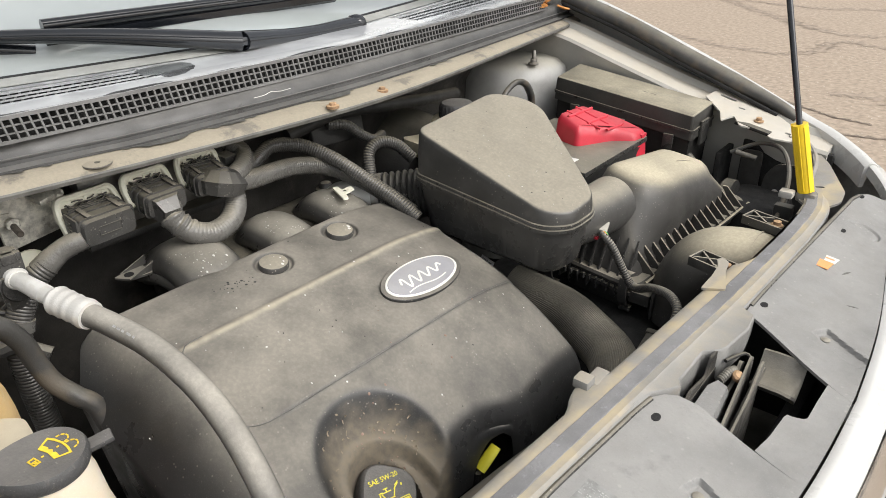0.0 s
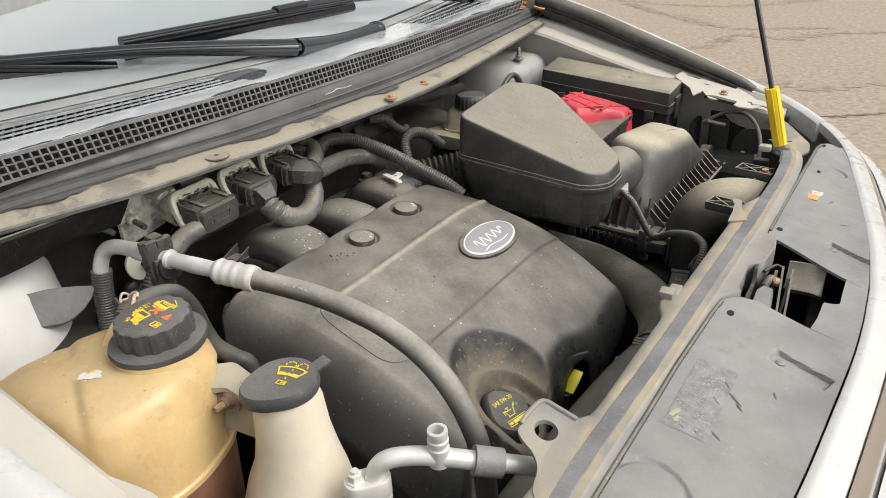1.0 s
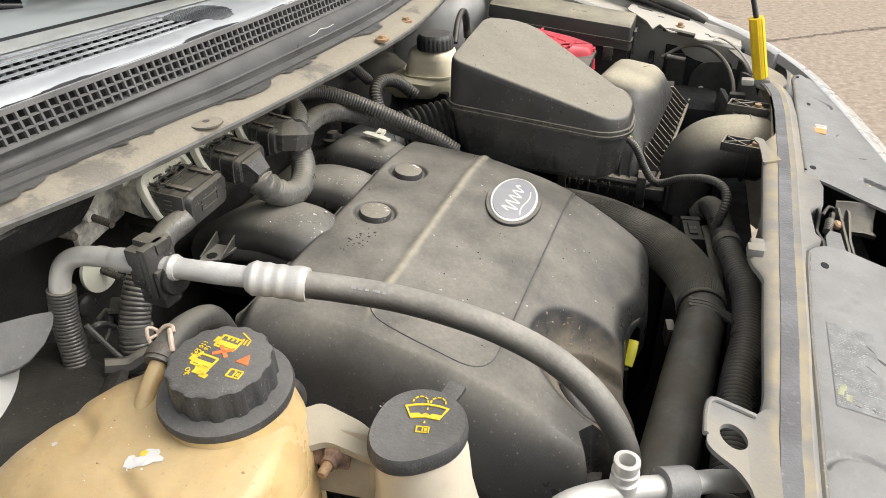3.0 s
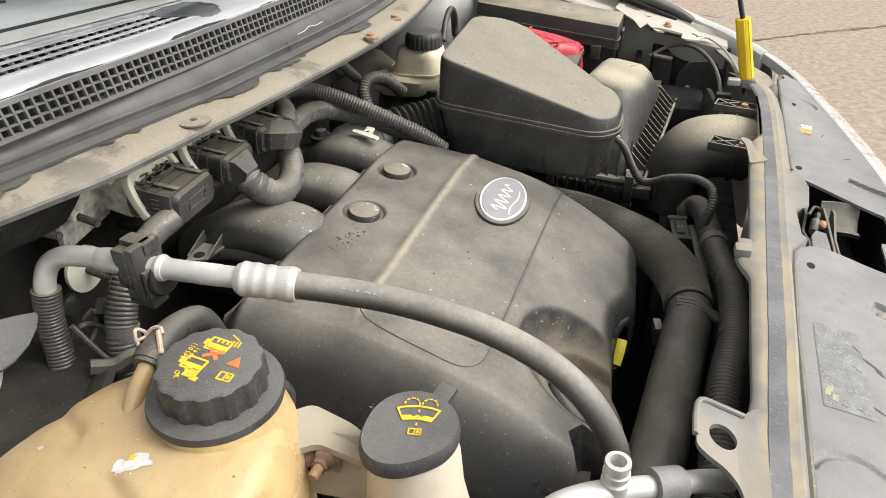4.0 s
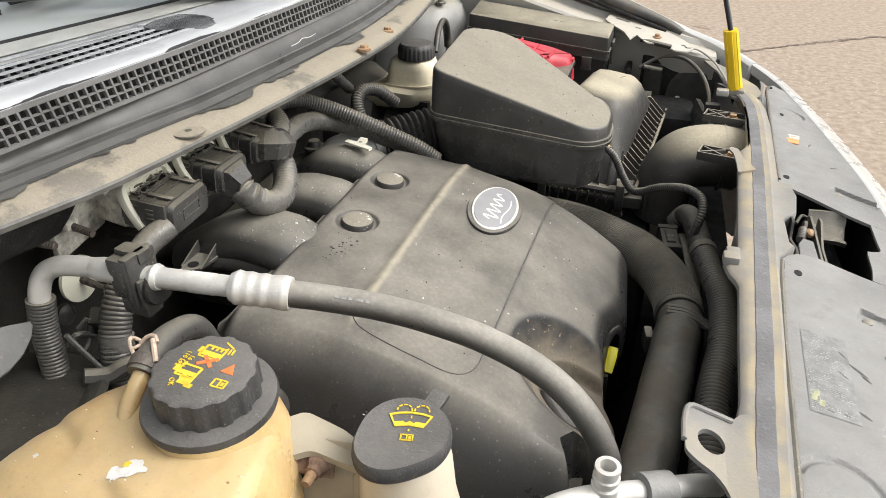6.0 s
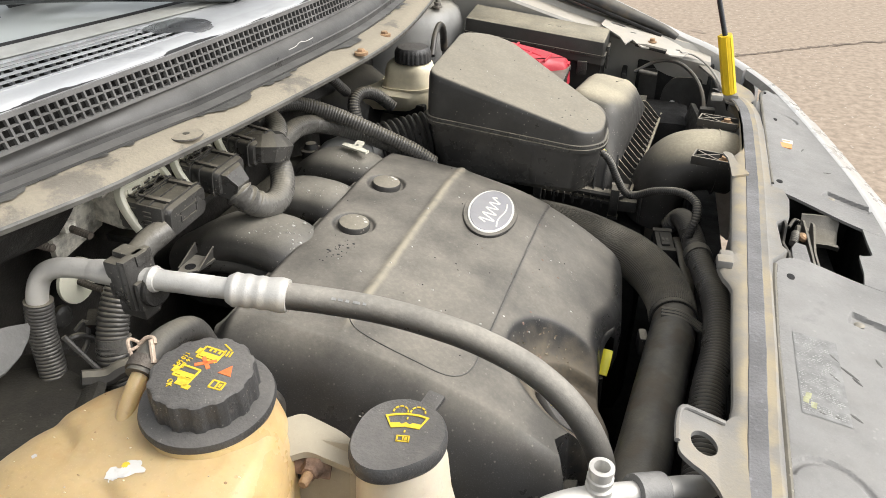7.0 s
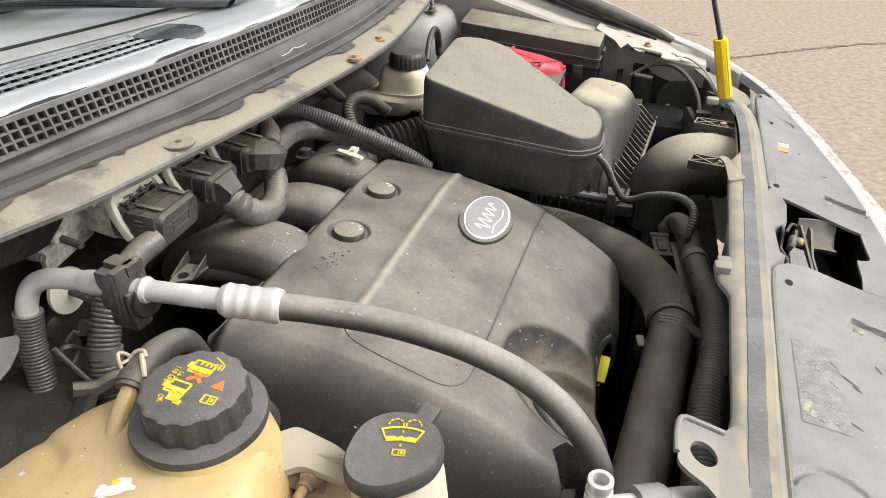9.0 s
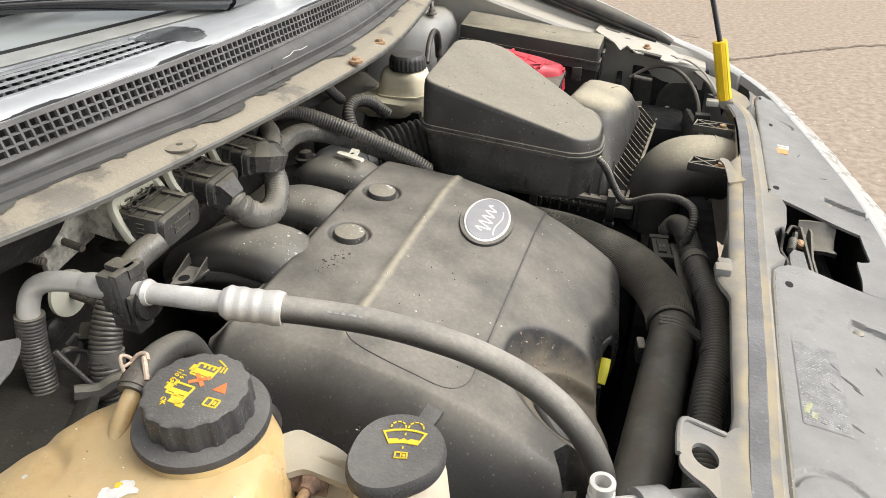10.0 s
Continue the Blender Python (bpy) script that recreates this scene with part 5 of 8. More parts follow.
# crust curling off round the filler
rnd = random.Random(31)
for _ in range(34):
    a, r0 = rnd.uniform(0.5 * math.pi, 1.5 * math.pi), rnd.uniform(0.050, 0.074)
    x, y = CAP_AT[0] + r0 * math.cos(a) * 0.9, CAP_AT[1] + 0.004 + r0 * math.sin(a)
    p, n = on_cover(x, y, 0.0)
    m = Matrix.Translation(p) @ tilt_to(n) @ pose(0, 0, 0, 0, 0, rnd.uniform(0, 360))
    l, w, up = rnd.uniform(0.002, 0.006), rnd.uniform(0.001, 0.0025), rnd.uniform(0.0006, 0.0018)
    bm = grid([[(l * (u - 0.5), w * (v - 0.5) * (1 - 0.6 * abs(u - 0.5)), 0.0002 + up * (u - 0.5) ** 2 * 4 * (0.4 + v)) for u in (0, 0.25, 0.5, 0.75, 1)] for v in (0, 0.5, 1)])[0]
    bm.transform(m)
    part("crust_flake", bm, M_CRUST, cover, "curled flake of brown crust")
# oil filler cap and dipstick
oil = thing("oil_filler_cap", (-0.158, -0.265, 0.74), "black oil filler cap printed with yellow grade and oil can", "oil cap")
ot = Matrix.Translation((-0.152, -0.268, 0.738)) @ tilt_to((0.55, 0.12, 1))
ang = np.linspace(0, 2 * math.pi, 72, endpoint=False)
rings = []
for r0, h in ((0.036, -0.035), (0.037, 0.002), (0.036, 0.009), (0.033, 0.0125)):
    rings.append([(r0 * (1 + 0.06 * math.cos(4 * t)) * math.cos(t), r0 * (1 + 0.06 * math.cos(4 * t)) * math.sin(t), h) for t in ang])
bm = loft(rings)
bm.transform(ot)
part("cap", bm, M_CAP, oil)
om = ot @ pose(0, 0, 0, 0, 0, 78)
letters("SAE 5W-20", 0.0085, (0, 0, 0), om @ pose(0.0, 0.017, 0.0128), M_DIP, oil)
def oil_print(*rects):
    for x, y, w, h, a in rects:
        b = box((0, 0, 0), (w, h, 0.0006), 0)
        b.transform(om @ pose(x, y, 0.0128, 0, 0, a))
        part("print_bar", b, M_DIP, oil)


# boxed bar, then the oil can: body, spout, handle, drop
oil_print(*((x, y, w, h, 0) for x, y, w, h in ((0.0, -0.0105, 0.040, 0.0009), (0.0, -0.0185, 0.040, 0.0009), (-0.020, -0.0145, 0.0009, 0.008), (0.020, -0.0145, 0.0009, 0.008), (0.004, -0.0145, 0.029, 0.0048), (-0.0155, -0.0145, 0.006, 0.0035), (0.004, -0.0215, 0.022, 0.0014))))
oil_print((-0.004, -0.006, 0.014, 0.0011, 0), (-0.010, -0.002, 0.0011, 0.008, 20), (-0.004, 0.002, 0.012, 0.0011, 0), (0.005, -0.001, 0.0011, 0.010, -35), (0.010, 0.0045, 0.0011, 0.009, -60), (0.012, 0.007, 0.007, 0.0011, 25), (-0.004, 0.004, 0.0011, 0.004, 0), (-0.004, 0.006, 0.006, 0.0011, 0), (-0.014, 0.000, 0.0011, 0.005, -10), (-0.012, 0.003, 0.005, 0.0011, 0), (0.0175, 0.004, 0.0016, 0.003, -20))
dip = thing("dipstick", (-0.110, -0.12, 0.66), "yellow dipstick handle in a dark notch of the engine cover", "dipstick")
part("handle", tube([(-0.1110, -0.112, 0.7215), (-0.1125, -0.124, 0.7140), (-0.1150, -0.141, 0.7010)], [0.0078, 0.0085, 0.0085, 0.0078], 14, flat=0.35), M_DIP, dip)
part("tube", tube([(-0.112, -0.135, 0.40), (-0.114, -0.142, 0.62), (-0.1155, -0.143, 0.698)], 0.004, 8), M_DARK, dip)

# ---- engine below the cover ----
engine = thing("engine", (-0.3, -0.15, 0.30), "grimy dark engine block below the cover", "engine")
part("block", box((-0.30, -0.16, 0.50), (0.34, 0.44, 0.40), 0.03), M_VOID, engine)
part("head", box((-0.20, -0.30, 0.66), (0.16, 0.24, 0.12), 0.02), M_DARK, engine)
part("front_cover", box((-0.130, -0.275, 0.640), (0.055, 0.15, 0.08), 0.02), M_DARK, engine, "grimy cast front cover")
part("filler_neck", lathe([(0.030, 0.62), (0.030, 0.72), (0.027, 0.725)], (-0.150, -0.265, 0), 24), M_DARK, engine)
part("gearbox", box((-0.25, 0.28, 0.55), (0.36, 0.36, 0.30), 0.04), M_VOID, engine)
for (y, r, x0, zc) in ((0.035, 0.043, -0.64, 0.874), (-0.085, 0.045, -0.63, 0.874), (-0.225, 0.047, -0.66, 0.888)):
    line = [(-0.47, y - 0.01, zc - 0.034), (-0.50, y - 0.004, zc - 0.008), (-0.53, y, zc), (-0.58, y + 0.004, zc - 0.004), (x0, y + 0.006, zc - 0.045)]
    part("intake_runner", tube(line, [r * 0.97, r, r, r * 0.9], 26, flat=0.66), M_RUNNER, engine, "black intake runner, spattered and oily")
    rnd = random.Random(int(1000 * y))
    for _ in range(26):
        t, q = rnd.gauss(-0.515, 0.022), rnd.gauss(-0.2, 0.35)
        if not -0.58 < t < -0.475 or abs(q) > 0.9:
            continue
        n = Vector((0.1, math.sin(q), 0.66 * math.cos(q) + 0.4)).normalized()
        part("spatter", lathe([(rnd.choice((0.0006, 0.0009, 0.0014, 0.0026)), -0.0008), (0.0005, 0.0005)], (t, y + r * math.sin(q), zc + 0.66 * r * math.cos(q) + 0.0002 - 0.16 * max(0, t + 0.53)), 8, tilt_to(n), squash=rnd.uniform(0.4, 0.9)), M_PAPER, engine, "white spatter")
solo("purge_valve", lathe([(0.016, 0.845), (0.016, 0.868), (0.018, 0.869), (0.018, 0.874), (0.013, 0.876), (0.009, 0.884), (0.004, 0.886)], (-0.632, 0.092, 0), 24), M_DUSTY, "small round dusty valve behind the intake runners", "valve")
part("plenum", box((-0.61, -0.06, 0.815), (0.14, 0.36, 0.09), 0.03), M_DARK, engine)
part("lower_flange", tube([(-0.625, -0.275, 0.862), (-0.585, -0.268, 0.868), (-0.54, -0.266, 0.866), (-0.48, -0.27, 0.852)], 0.004, 8, flat=2.2), M_RUNNER, engine)
tab = part("flange_tab", plate(rounded([(-0.612, -0.312), (-0.592, -0.300), (-0.585, -0.268), (-0.622, -0.268)], 0.004), 0.880, 0.003), M_RUNNER, engine)
for x, a in ((-0.616, 12), (-0.590, -14)):
    bm = loft([[(x + k, -0.300, 0.880), (x + k, -0.262, 0.880), (x + k, -0.262, 0.894)] for k in (-0.001, 0.001)])
    part("web", bm, M_RUNNER, tab)
part("hole_edge", lathe([(0.0065, 0.8795), (0.0065, 0.8808), (0.0045, 0.8809)], (-0.604, -0.294, 0), 16), M_VOID, tab)

# ---- intake resonator box ----
def deck(poly, zf, r, n=6, d=0.0):
    P = rounded(poly, r, n)
    if d:
        P = inset(P, d)
    return [(x, y, zf(x, y)) for x, y in P]


def scaled(poly, zf, r, k, n=6):
    """An outline drawn in towards its middle."""
    P = rounded(poly, r, n)
    c = P.mean(0)
    return [(x, y, zf(x, y)) for x, y in c + (P - c) * k]


RES = [(-0.440, 0.112), (-0.190, 0.100), (-0.158, 0.132), (-0.156, 0.200), (-0.350, 0.354), (-0.392, 0.354), (-0.438, 0.318)]
rim_z = lambda x, y: 0.940 - 0.085 * (x + 0.45) + 0.03 * (y - 0.12)
top_z = lambda x, y: 1.013 - 0.285 * (x + 0.43) + 0.085 * (y - 0.12)
res = thing("intake_resonator", (-0.31, 0.2, 0.84), "large dusty black plastic intake resonator with a sloping lid", "air box")
part("body", loft([deck(RES, lambda x, y: 0.835, 0.04, d=0.026), deck(RES, lambda x, y: 0.846, 0.04, d=0.014), deck(RES, lambda x, y: rim_z(x, y) - 0.012, 0.026, d=0.004), deck(RES, lambda x, y: rim_z(x, y) - 0.002, 0.026, d=0.004)]), M_PLASTIC, res, "black plastic lower half with moulded ribs")
part("rim", loft([deck(RES, lambda x, y: rim_z(x, y) - 0.007, 0.024, d=0.002), deck(RES, lambda x, y: rim_z(x, y) - 0.006, 0.024, d=-0.002), deck(RES, lambda x, y: rim_z(x, y) - 0.001, 0.024, d=-0.0025), deck(RES, lambda x, y: rim_z(x, y), 0.024, d=0.0), deck(RES, lambda x, y: rim_z(x, y) + 0.001, 0.024, d=-0.0015), deck(RES, lambda x, y: rim_z(x, y) + 0.005, 0.024, d=-0.001), deck(RES, lambda x, y: rim_z(x, y) + 0.006, 0.024, d=0.004)]), M_PLASTIC, res)
blend = lambda k: (lambda x, y: rim_z(x, y) + k * (top_z(x, y) - rim_z(x, y)))
part("lid", loft([scaled(RES, lambda x, y: rim_z(x, y) + 0.003, 0.024, 0.99), scaled(RES, blend(0.45), 0.022, 0.982), scaled(RES, blend(0.84), 0.022, 0.970), scaled(RES, blend(0.93), 0.022, 0.962), scaled(RES, blend(0.975), 0.022, 0.952), scaled(RES, blend(0.995), 0.022, 0.938), scaled(RES, blend(1.0), 0.022, 0.920), scaled(RES, blend(1.004), 0.022, 0.4)]), M_DUSTY, res, "domed lid with a thick layer of dust")
rnd = random.Random(17)
for _ in range(46):
    x, y = rnd.uniform(-0.42, -0.18), rnd.uniform(0.12, 0.32)
    if y > 0.20 - 0.86 * (x + 0.17) or y > 0.31:
        continue
    part("speck", lathe([(rnd.choice((0.0006, 0.0008, 0.0010, 0.0016)), -0.0006), (0.0003, 0.0007)], (x, y, top_z(x, y) + 0.0003), 6, tilt_to((0.28, -0.08, 1)), squash=rnd.uniform(0.4, 1.0)), rnd.choice((M_PAPER, M_INK, M_STEEL)), res)
for x in (-0.371, -0.262):
    part("rib", box((x, 0.1230 - 0.068 * (x + 0.371), rim_z(x, 0.11) - 0.044), (0.013, 0.008, 0.062), 0.0035, pose(0, 0, 0, 7.5, 0, -4)), M_PLASTIC, res)
part("outlet", tube([(-0.225, 0.19, 0.880), (-0.212, 0.28, 0.868), (-0.210, 0.36, 0.862)], [0.043, 0.043, 0.047], 30), M_DUSTY, res, "round black air duct joint")
part("inlet_bellows", tube([(-0.43, 0.20, 0.885), (-0.485, 0.165, 0.875), (-0.53, 0.13, 0.868)], 0.044, 26, ribs=(0.011, 0.006)), M_PLASTIC, res, "black rubber intake bellows")
part("hose_band", tube([(-0.525, 0.135, 0.869), (-0.54, 0.124, 0.866)], 0.043, 28), M_STEEL, res, "worm-drive steel hose clamp")
throttle = solo("throttle_body", tube([(-0.54, 0.124, 0.866), (-0.57, 0.10, 0.862), (-0.60, 0.06, 0.85)], [0.036, 0.038, 0.040, 0.03], 26), M_ALU, "cast aluminium throttle body behind the engine cover", "throttle body")

# ---- air cleaner ----
ac = thing("air_cleaner", (-0.17, 0.48, 0.70), "dusty black air cleaner housing with finned rim", "air cleaner")
ACB = [(-0.275, 0.318), (-0.128, 0.300), (-0.082, 0.66), (-0.105, 0.675), (-0.262, 0.66)]
base_z = lambda x, y: 0.760 + 0.085 * (y - 0.30)
part("lower_half", loft([deck(ACB, lambda x, y: 0.64, 0.02, d=0.03), deck(ACB, lambda x, y: base_z(x, y) - 0.03, 0.02, d=0.004), deck(ACB, lambda x, y: base_z(x, y) - 0.006, 0.02)]), M_DUSTY, ac)
part("lower_rim", loft([deck(ACB, lambda x, y: base_z(x, y) - 0.022, 0.012, d=-0.006), deck(ACB, lambda x, y: base_z(x, y) - 0.020, 0.012, d=-0.011), deck(ACB, lambda x, y: base_z(x, y) - 0.014, 0.012, d=-0.011), deck(ACB, lambda x, y: base_z(x, y) - 0.012, 0.012, d=-0.006)]), M_DUSTY, ac)
part("rim", loft([deck(ACB, lambda x, y: base_z(x, y) - 0.008, 0.012, d=-0.012), deck(ACB, lambda x, y: base_z(x, y), 0.012, d=-0.015), deck(ACB, lambda x, y: base_z(x, y) + 0.004, 0.012, d=-0.012)]), M_DUSTY, ac)
ACT = [(-0.248, 0.372), (-0.160, 0.366), (-0.128, 0.42), (-0.116, 0.575), (-0.135, 0.612), (-0.225, 0.590)]


def ringed(poly, r, zf, d=0.0, n=60):
    """An outline laid out by even steps of its length, so that unlike outlines can be joined."""
    P = np.array(deck(poly, zf, r, 8, d))
    Q = np.vstack([P, P[:1]])
    L = np.r_[0, np.cumsum(np.linalg.norm(np.diff(Q[:, :2], axis=0), axis=1))]
    c = P.mean(0)
    k = int(np.argmin(np.arctan2(P[:, 1] - c[1], P[:, 0] - c[0])))
    at = (L[k] + np.linspace(0, L[-1], n, endpoint=False)) % L[-1]
    return [tuple(np.interp(at, L, Q[:, i])[j] for i in range(3)) for j in range(n)]


ac_top = lambda x, y: 0.912 - 0.22 * (x + 0.2) - 0.09 * (y - 0.45)
mid_z = lambda k: (lambda x, y: base_z(x, y) + k * (ac_top(x, y) - base_z(x, y)))
part("lid", loft([ringed(ACB, 0.02, base_z, 0.001), ringed(ACB, 0.022, mid_z(0.08), 0.004), ringed(ACB, 0.03, mid_z(0.20), 0.014), ringed([(0.45 * a + 0.55 * c, 0.45 * b + 0.55 * e) for (a, b), (c, e) in zip([(-0.275, 0.318), (-0.15, 0.302), (-0.115, 0.35), (-0.082, 0.64), (-0.105, 0.675), (-0.262, 0.66)], ACT)], 0.03, mid_z(0.5)),
                  ringed(ACT, 0.035, mid_z(0.78), -0.002), ringed(ACT, 0.035, mid_z(0.90), 0.006), ringed(ACT, 0.035, mid_z(0.97), 0.016), ringed(ACT, 0.035, mid_z(1.0), 0.028), ringed([(-0.195, 0.44), (-0.17, 0.43), (-0.165, 0.53), (-0.185, 0.54)], 0.01, mid_z(1.01))], cap0=False), M_CAKED, ac, "rounded lid caked in pale dust")
for k in range(15):
    t = (k + 0.5) / 15
    x, y = -0.118 + 0.041 * t, 0.322 + 0.325 * t
    z = base_z(x, y)
    w = 0.0019
    ring = lambda q: [(x - 0.030, y + q, z + 0.040), (x - 0.022, y + q, z + 0.040), (x + 0.012, y + q + 0.002, z + 0.004), (x + 0.012, y + q, z - 0.004), (x - 0.026, y + q, z - 0.004)]
    part("fin", loft([ring(-w), ring(w)]), M_CAKED, ac)
part("fin_rail", tube([(-0.108, 0.306, base_z(0, 0.31) + 0.002), (-0.088, 0.46, base_z(0, 0.46) + 0.002), (-0.064, 0.665, base_z(0, 0.66) + 0.002)], 0.0035, 8), M_CAKED, ac)
for k in range(8):
    t = (k + 0.5) / 8
    x = -0.272 + 0.142 * t
    ring = lambda q: [(x + q, 0.330, base_z(x, 0.33) + 0.060), (x + q, 0.300, base_z(x, 0.3) + 0.004), (x + q, 0.296, base_z(x, 0.3) - 0.030), (x + q, 0.330, base_z(x, 0.33) - 0.030)]
    part("web", loft([ring(-0.0016), ring(0.0016)]), M_DUSTY, ac)
for k in range(11):
    x = -0.262 + 0.012 * k
    part("rib", box((x, 0.2925, base_z(x, 0.29) - 0.010), (0.0016, 0.006, 0.010), 0), M_DUSTY, ac)
CLIP = [(0.302, 0.780), (0.288, 0.783), (0.279, 0.776), (0.275, 0.760), (0.276, 0.744), (0.281, 0.730), (0.290, 0.719), (0.296, 0.716)]
for x in (-0.134, -0.274):
    rings = []
    for i, (y, z) in enumerate(CLIP):
        e = 0.0028 if i not in (0, len(CLIP) - 1) else 0.0012
        rings.append([(x - 0.008, y, z), (x - 0.007, y - e, z + 0.3 * e), (x + 0.007, y - e, z + 0.3 * e), (x + 0.008, y, z), (x + 0.007, y + 0.001, z), (x - 0.007, y + 0.001, z)])
    part("clip", loft(rings), M_DUSTY, ac, "curved dusty plastic clip")
    part("clip_foot", box((x, 0.296, 0.714), (0.020, 0.014, 0.008), 0.002), M_PLASTIC, ac)
part("boss", box((-0.112, 0.304, 0.738), (0.036, 0.022, 0.022), 0.003), M_PLASTIC, ac)
part("mount_plate", box((-0.088, 0.302, 0.738), (0.004, 0.026, 0.056), 0.001), M_DUSTY, ac, "thin dusty mounting plate")
part("bolt", lathe([(0.0055, 0.0), (0.0055, 0.005), (0.003, 0.006)], (-0.0850, 0.305, 0.730), 6, tilt_to((0.8, -0.5, 0.3))), M_ALU, ac, "bright hexagon bolt")
part("sensor_plug", box((-0.176, 0.262, 0.862), (0.022, 0.026, 0.016), 0.003, pose(0, 0, 0, 15, 10, 20)), M_STEEL, ac, "grey sensor plug")
part("plug_latch", box((-0.178, 0.250, 0.850), (0.010, 0.006, 0.005), 0.001), M_RED, ac, "red plug latch")

cable = solo("sensor_cable", tube([(-0.175, 0.255, 0.861), (-0.162, 0.250, 0.855), (-0.149, 0.254, 0.839), (-0.134, 0.261, 0.807), (-0.117, 0.262, 0.782), (-0.099, 0.253, 0.783), (-0.069, 0.228, 0.807), (-0.032, 0.198, 0.824), (-0.009, 0.175, 0.822), (-0.004, 0.157, 0.810), (-0.007, 0.149, 0.792), (-0.012, 0.155, 0.765)], [0.006, 0.0068, 0.0072, 0.0066, 0.0066, 0.0072, 0.0075], 12, ribs=(0.0042, 0.0011)), M_LOOM, "thin corrugated black sensor cable sleeve", "cable")
for i, mm in enumerate((M_WIREG, M_WIREO, M_INK)):
    hang(put_mesh("wire", tube([(-0.185, 0.262 - 0.004 * i, 0.862), (-0.170, 0.255 - 0.003 * i, 0.866 - 0.002 * i), (-0.158, 0.251, 0.860)], 0.0013, 6), mm), cable)

# inlet duct between the air cleaner and the front
duct = thing("inlet_duct", (-0.03, 0.36, 0.72), "black intake snorkel with a pale dusty top", "air duct")
part("duct", tube([(0.055, 0.37, 0.812), (0.015, 0.364, 0.818), (-0.030, 0.356, 0.808), (-0.058, 0.350, 0.768), (-0.066, 0.346, 0.70)], [0.070, 0.070, 0.068, 0.064, 0.06], 34, flat=0.75), M_CAKED, duct)
part("band", tube([(0.032, 0.368, 0.814), (0.030, 0.368, 0.814)], 0.0745, 34, flat=0.76), M_CAKED, duct)
for (x, y) in ((0.016, 0.236), (0.030, 0.420)):
    br = thing("duct_bracket", (x, y, 0.83), "black plastic bracket with triangular webs and a rusty bolt", "bracket", "duct brackets")
    m = pose(x, y, 0.866, 0, 0, -14)
    for q, s in (((0, 0, 0), (0.07, 0.034, 0.006)), ((0, 0.016, 0.004), (0.07, 0.003, 0.014)), ((0, -0.016, 0.004), (0.07, 0.003, 0.014)), ((-0.034, 0, 0.004), (0.003, 0.034, 0.014))):
        bm = box(q, s, 0.001)
        bm.transform(m)
        part("web", bm, M_DUSTY, br)
    for a in (35, -35):
        bm = box((-0.014, 0, 0.004), (0.042, 0.003, 0.014), 0.001, pose(0, 0, 0, 0, 0, a))
        bm.transform(m)
        part("brace", bm, M_DUSTY, br)
    part("bolt", lathe([(0.010, 0), (0.010, 0.003), (0.006, 0.004), (0.006, 0.009), (0.003, 0.010)], m @ Vector((0.014, 0, 0.004)), 12), M_RUST, br, "rusty bolt")

# ---- battery, its red cover, fuse box ----
bat = thing("battery", (-0.37, 0.50, 0.68), "black car battery with a dusty top", "battery")
part("case", box((-0.375, 0.50, 0.79), (0.21, 0.25, 0.20), 0.008), M_DARK, bat)
part("top", box((-0.375, 0.50, 0.893), (0.215, 0.255, 0.012), 0.004), M_PLASTIC, bat)
part("sticker", box((-0.33, 0.415, 0.8995), (0.04, 0.02, 0.001), 0), M_PAPER, bat, "yellowed paper sticker")
red = thing("terminal_cover", (-0.35, 0.54, 0.90), "bright red plastic battery terminal cover", "terminal cover")
TC = [(-0.410, 0.508), (-0.350, 0.486), (-0.312, 0.556), (-0.272, 0.582), (-0.270, 0.630), (-0.325, 0.626), (-0.405, 0.592)]
rz = lambda x, y: 0.950 - 0.30 * (x + 0.40)
part("cap", loft([deck(TC, lambda x, y: rz(x, y) - 0.050, 0.010, d=-0.003), deck(TC, lambda x, y: rz(x, y) - 0.016, 0.010, d=0.0), deck(TC, lambda x, y: rz(x, y) - 0.004, 0.012, d=0.005), deck(TC, rz, 0.012, d=0.011)]), M_RED, red)
for k in range(3):
    p0, p1 = (-0.385 + 0.035 * k, 0.510 + 0.014 * k), (-0.380 + 0.035 * k, 0.595)
    part("rib", tube([(p0[0], p0[1], rz(*p0) + 0.0005), (p1[0], p1[1], rz(*p1) + 0.0005)], 0.0028, 8, step=0.02), M_RED, red)
for yy in (0.530, 0.565):
    part("rib", tube([(-0.40, yy, rz(-0.40, yy)), (-0.325, yy, rz(-0.325, yy))], 0.0024, 8, step=0.02), M_RED, red)
part("leg", box((-0.274, 0.616, 0.876), (0.008, 0.022, 0.06), 0.003), M_RED, red)

fuse = thing("fuse_box", (-0.36, 0.745, 0.75), "long black fuse box with a dust-covered lid", "fuse box")
FB = [(-0.525, 0.695), (-0.205, 0.695), (-0.200, 0.795), (-0.525, 0.800)]
fz = lambda x, y: 0.968 - 0.115 * (x + 0.52) + 0.10 * (y - 0.69)
part("lid", loft([deck(FB, lambda x, y: fz(x, y) - 0.050, 0.006, d=-0.002), deck(FB, lambda x, y: fz(x, y) - 0.012, 0.006, d=0.0), deck(FB, lambda x, y: fz(x, y) - 0.002, 0.006, d=0.002), deck(FB, fz, 0.006, d=0.005)]), M_FUSE, fuse, "lid with a pale dust film")
part("lid_band", loft([deck(FB, lambda x, y: fz(x, y) - 0.034, 0.006, d=-0.0035), deck(FB, lambda x, y: fz(x, y) - 0.029, 0.006, d=-0.0035)]), M_PLASTIC, fuse)
part("case", loft([deck(FB, lambda x, y: 0.72, 0.006, d=0.014), deck(FB, lambda x, y: fz(x, y) - 0.048, 0.006, d=0.004)]), M_DARK, fuse)
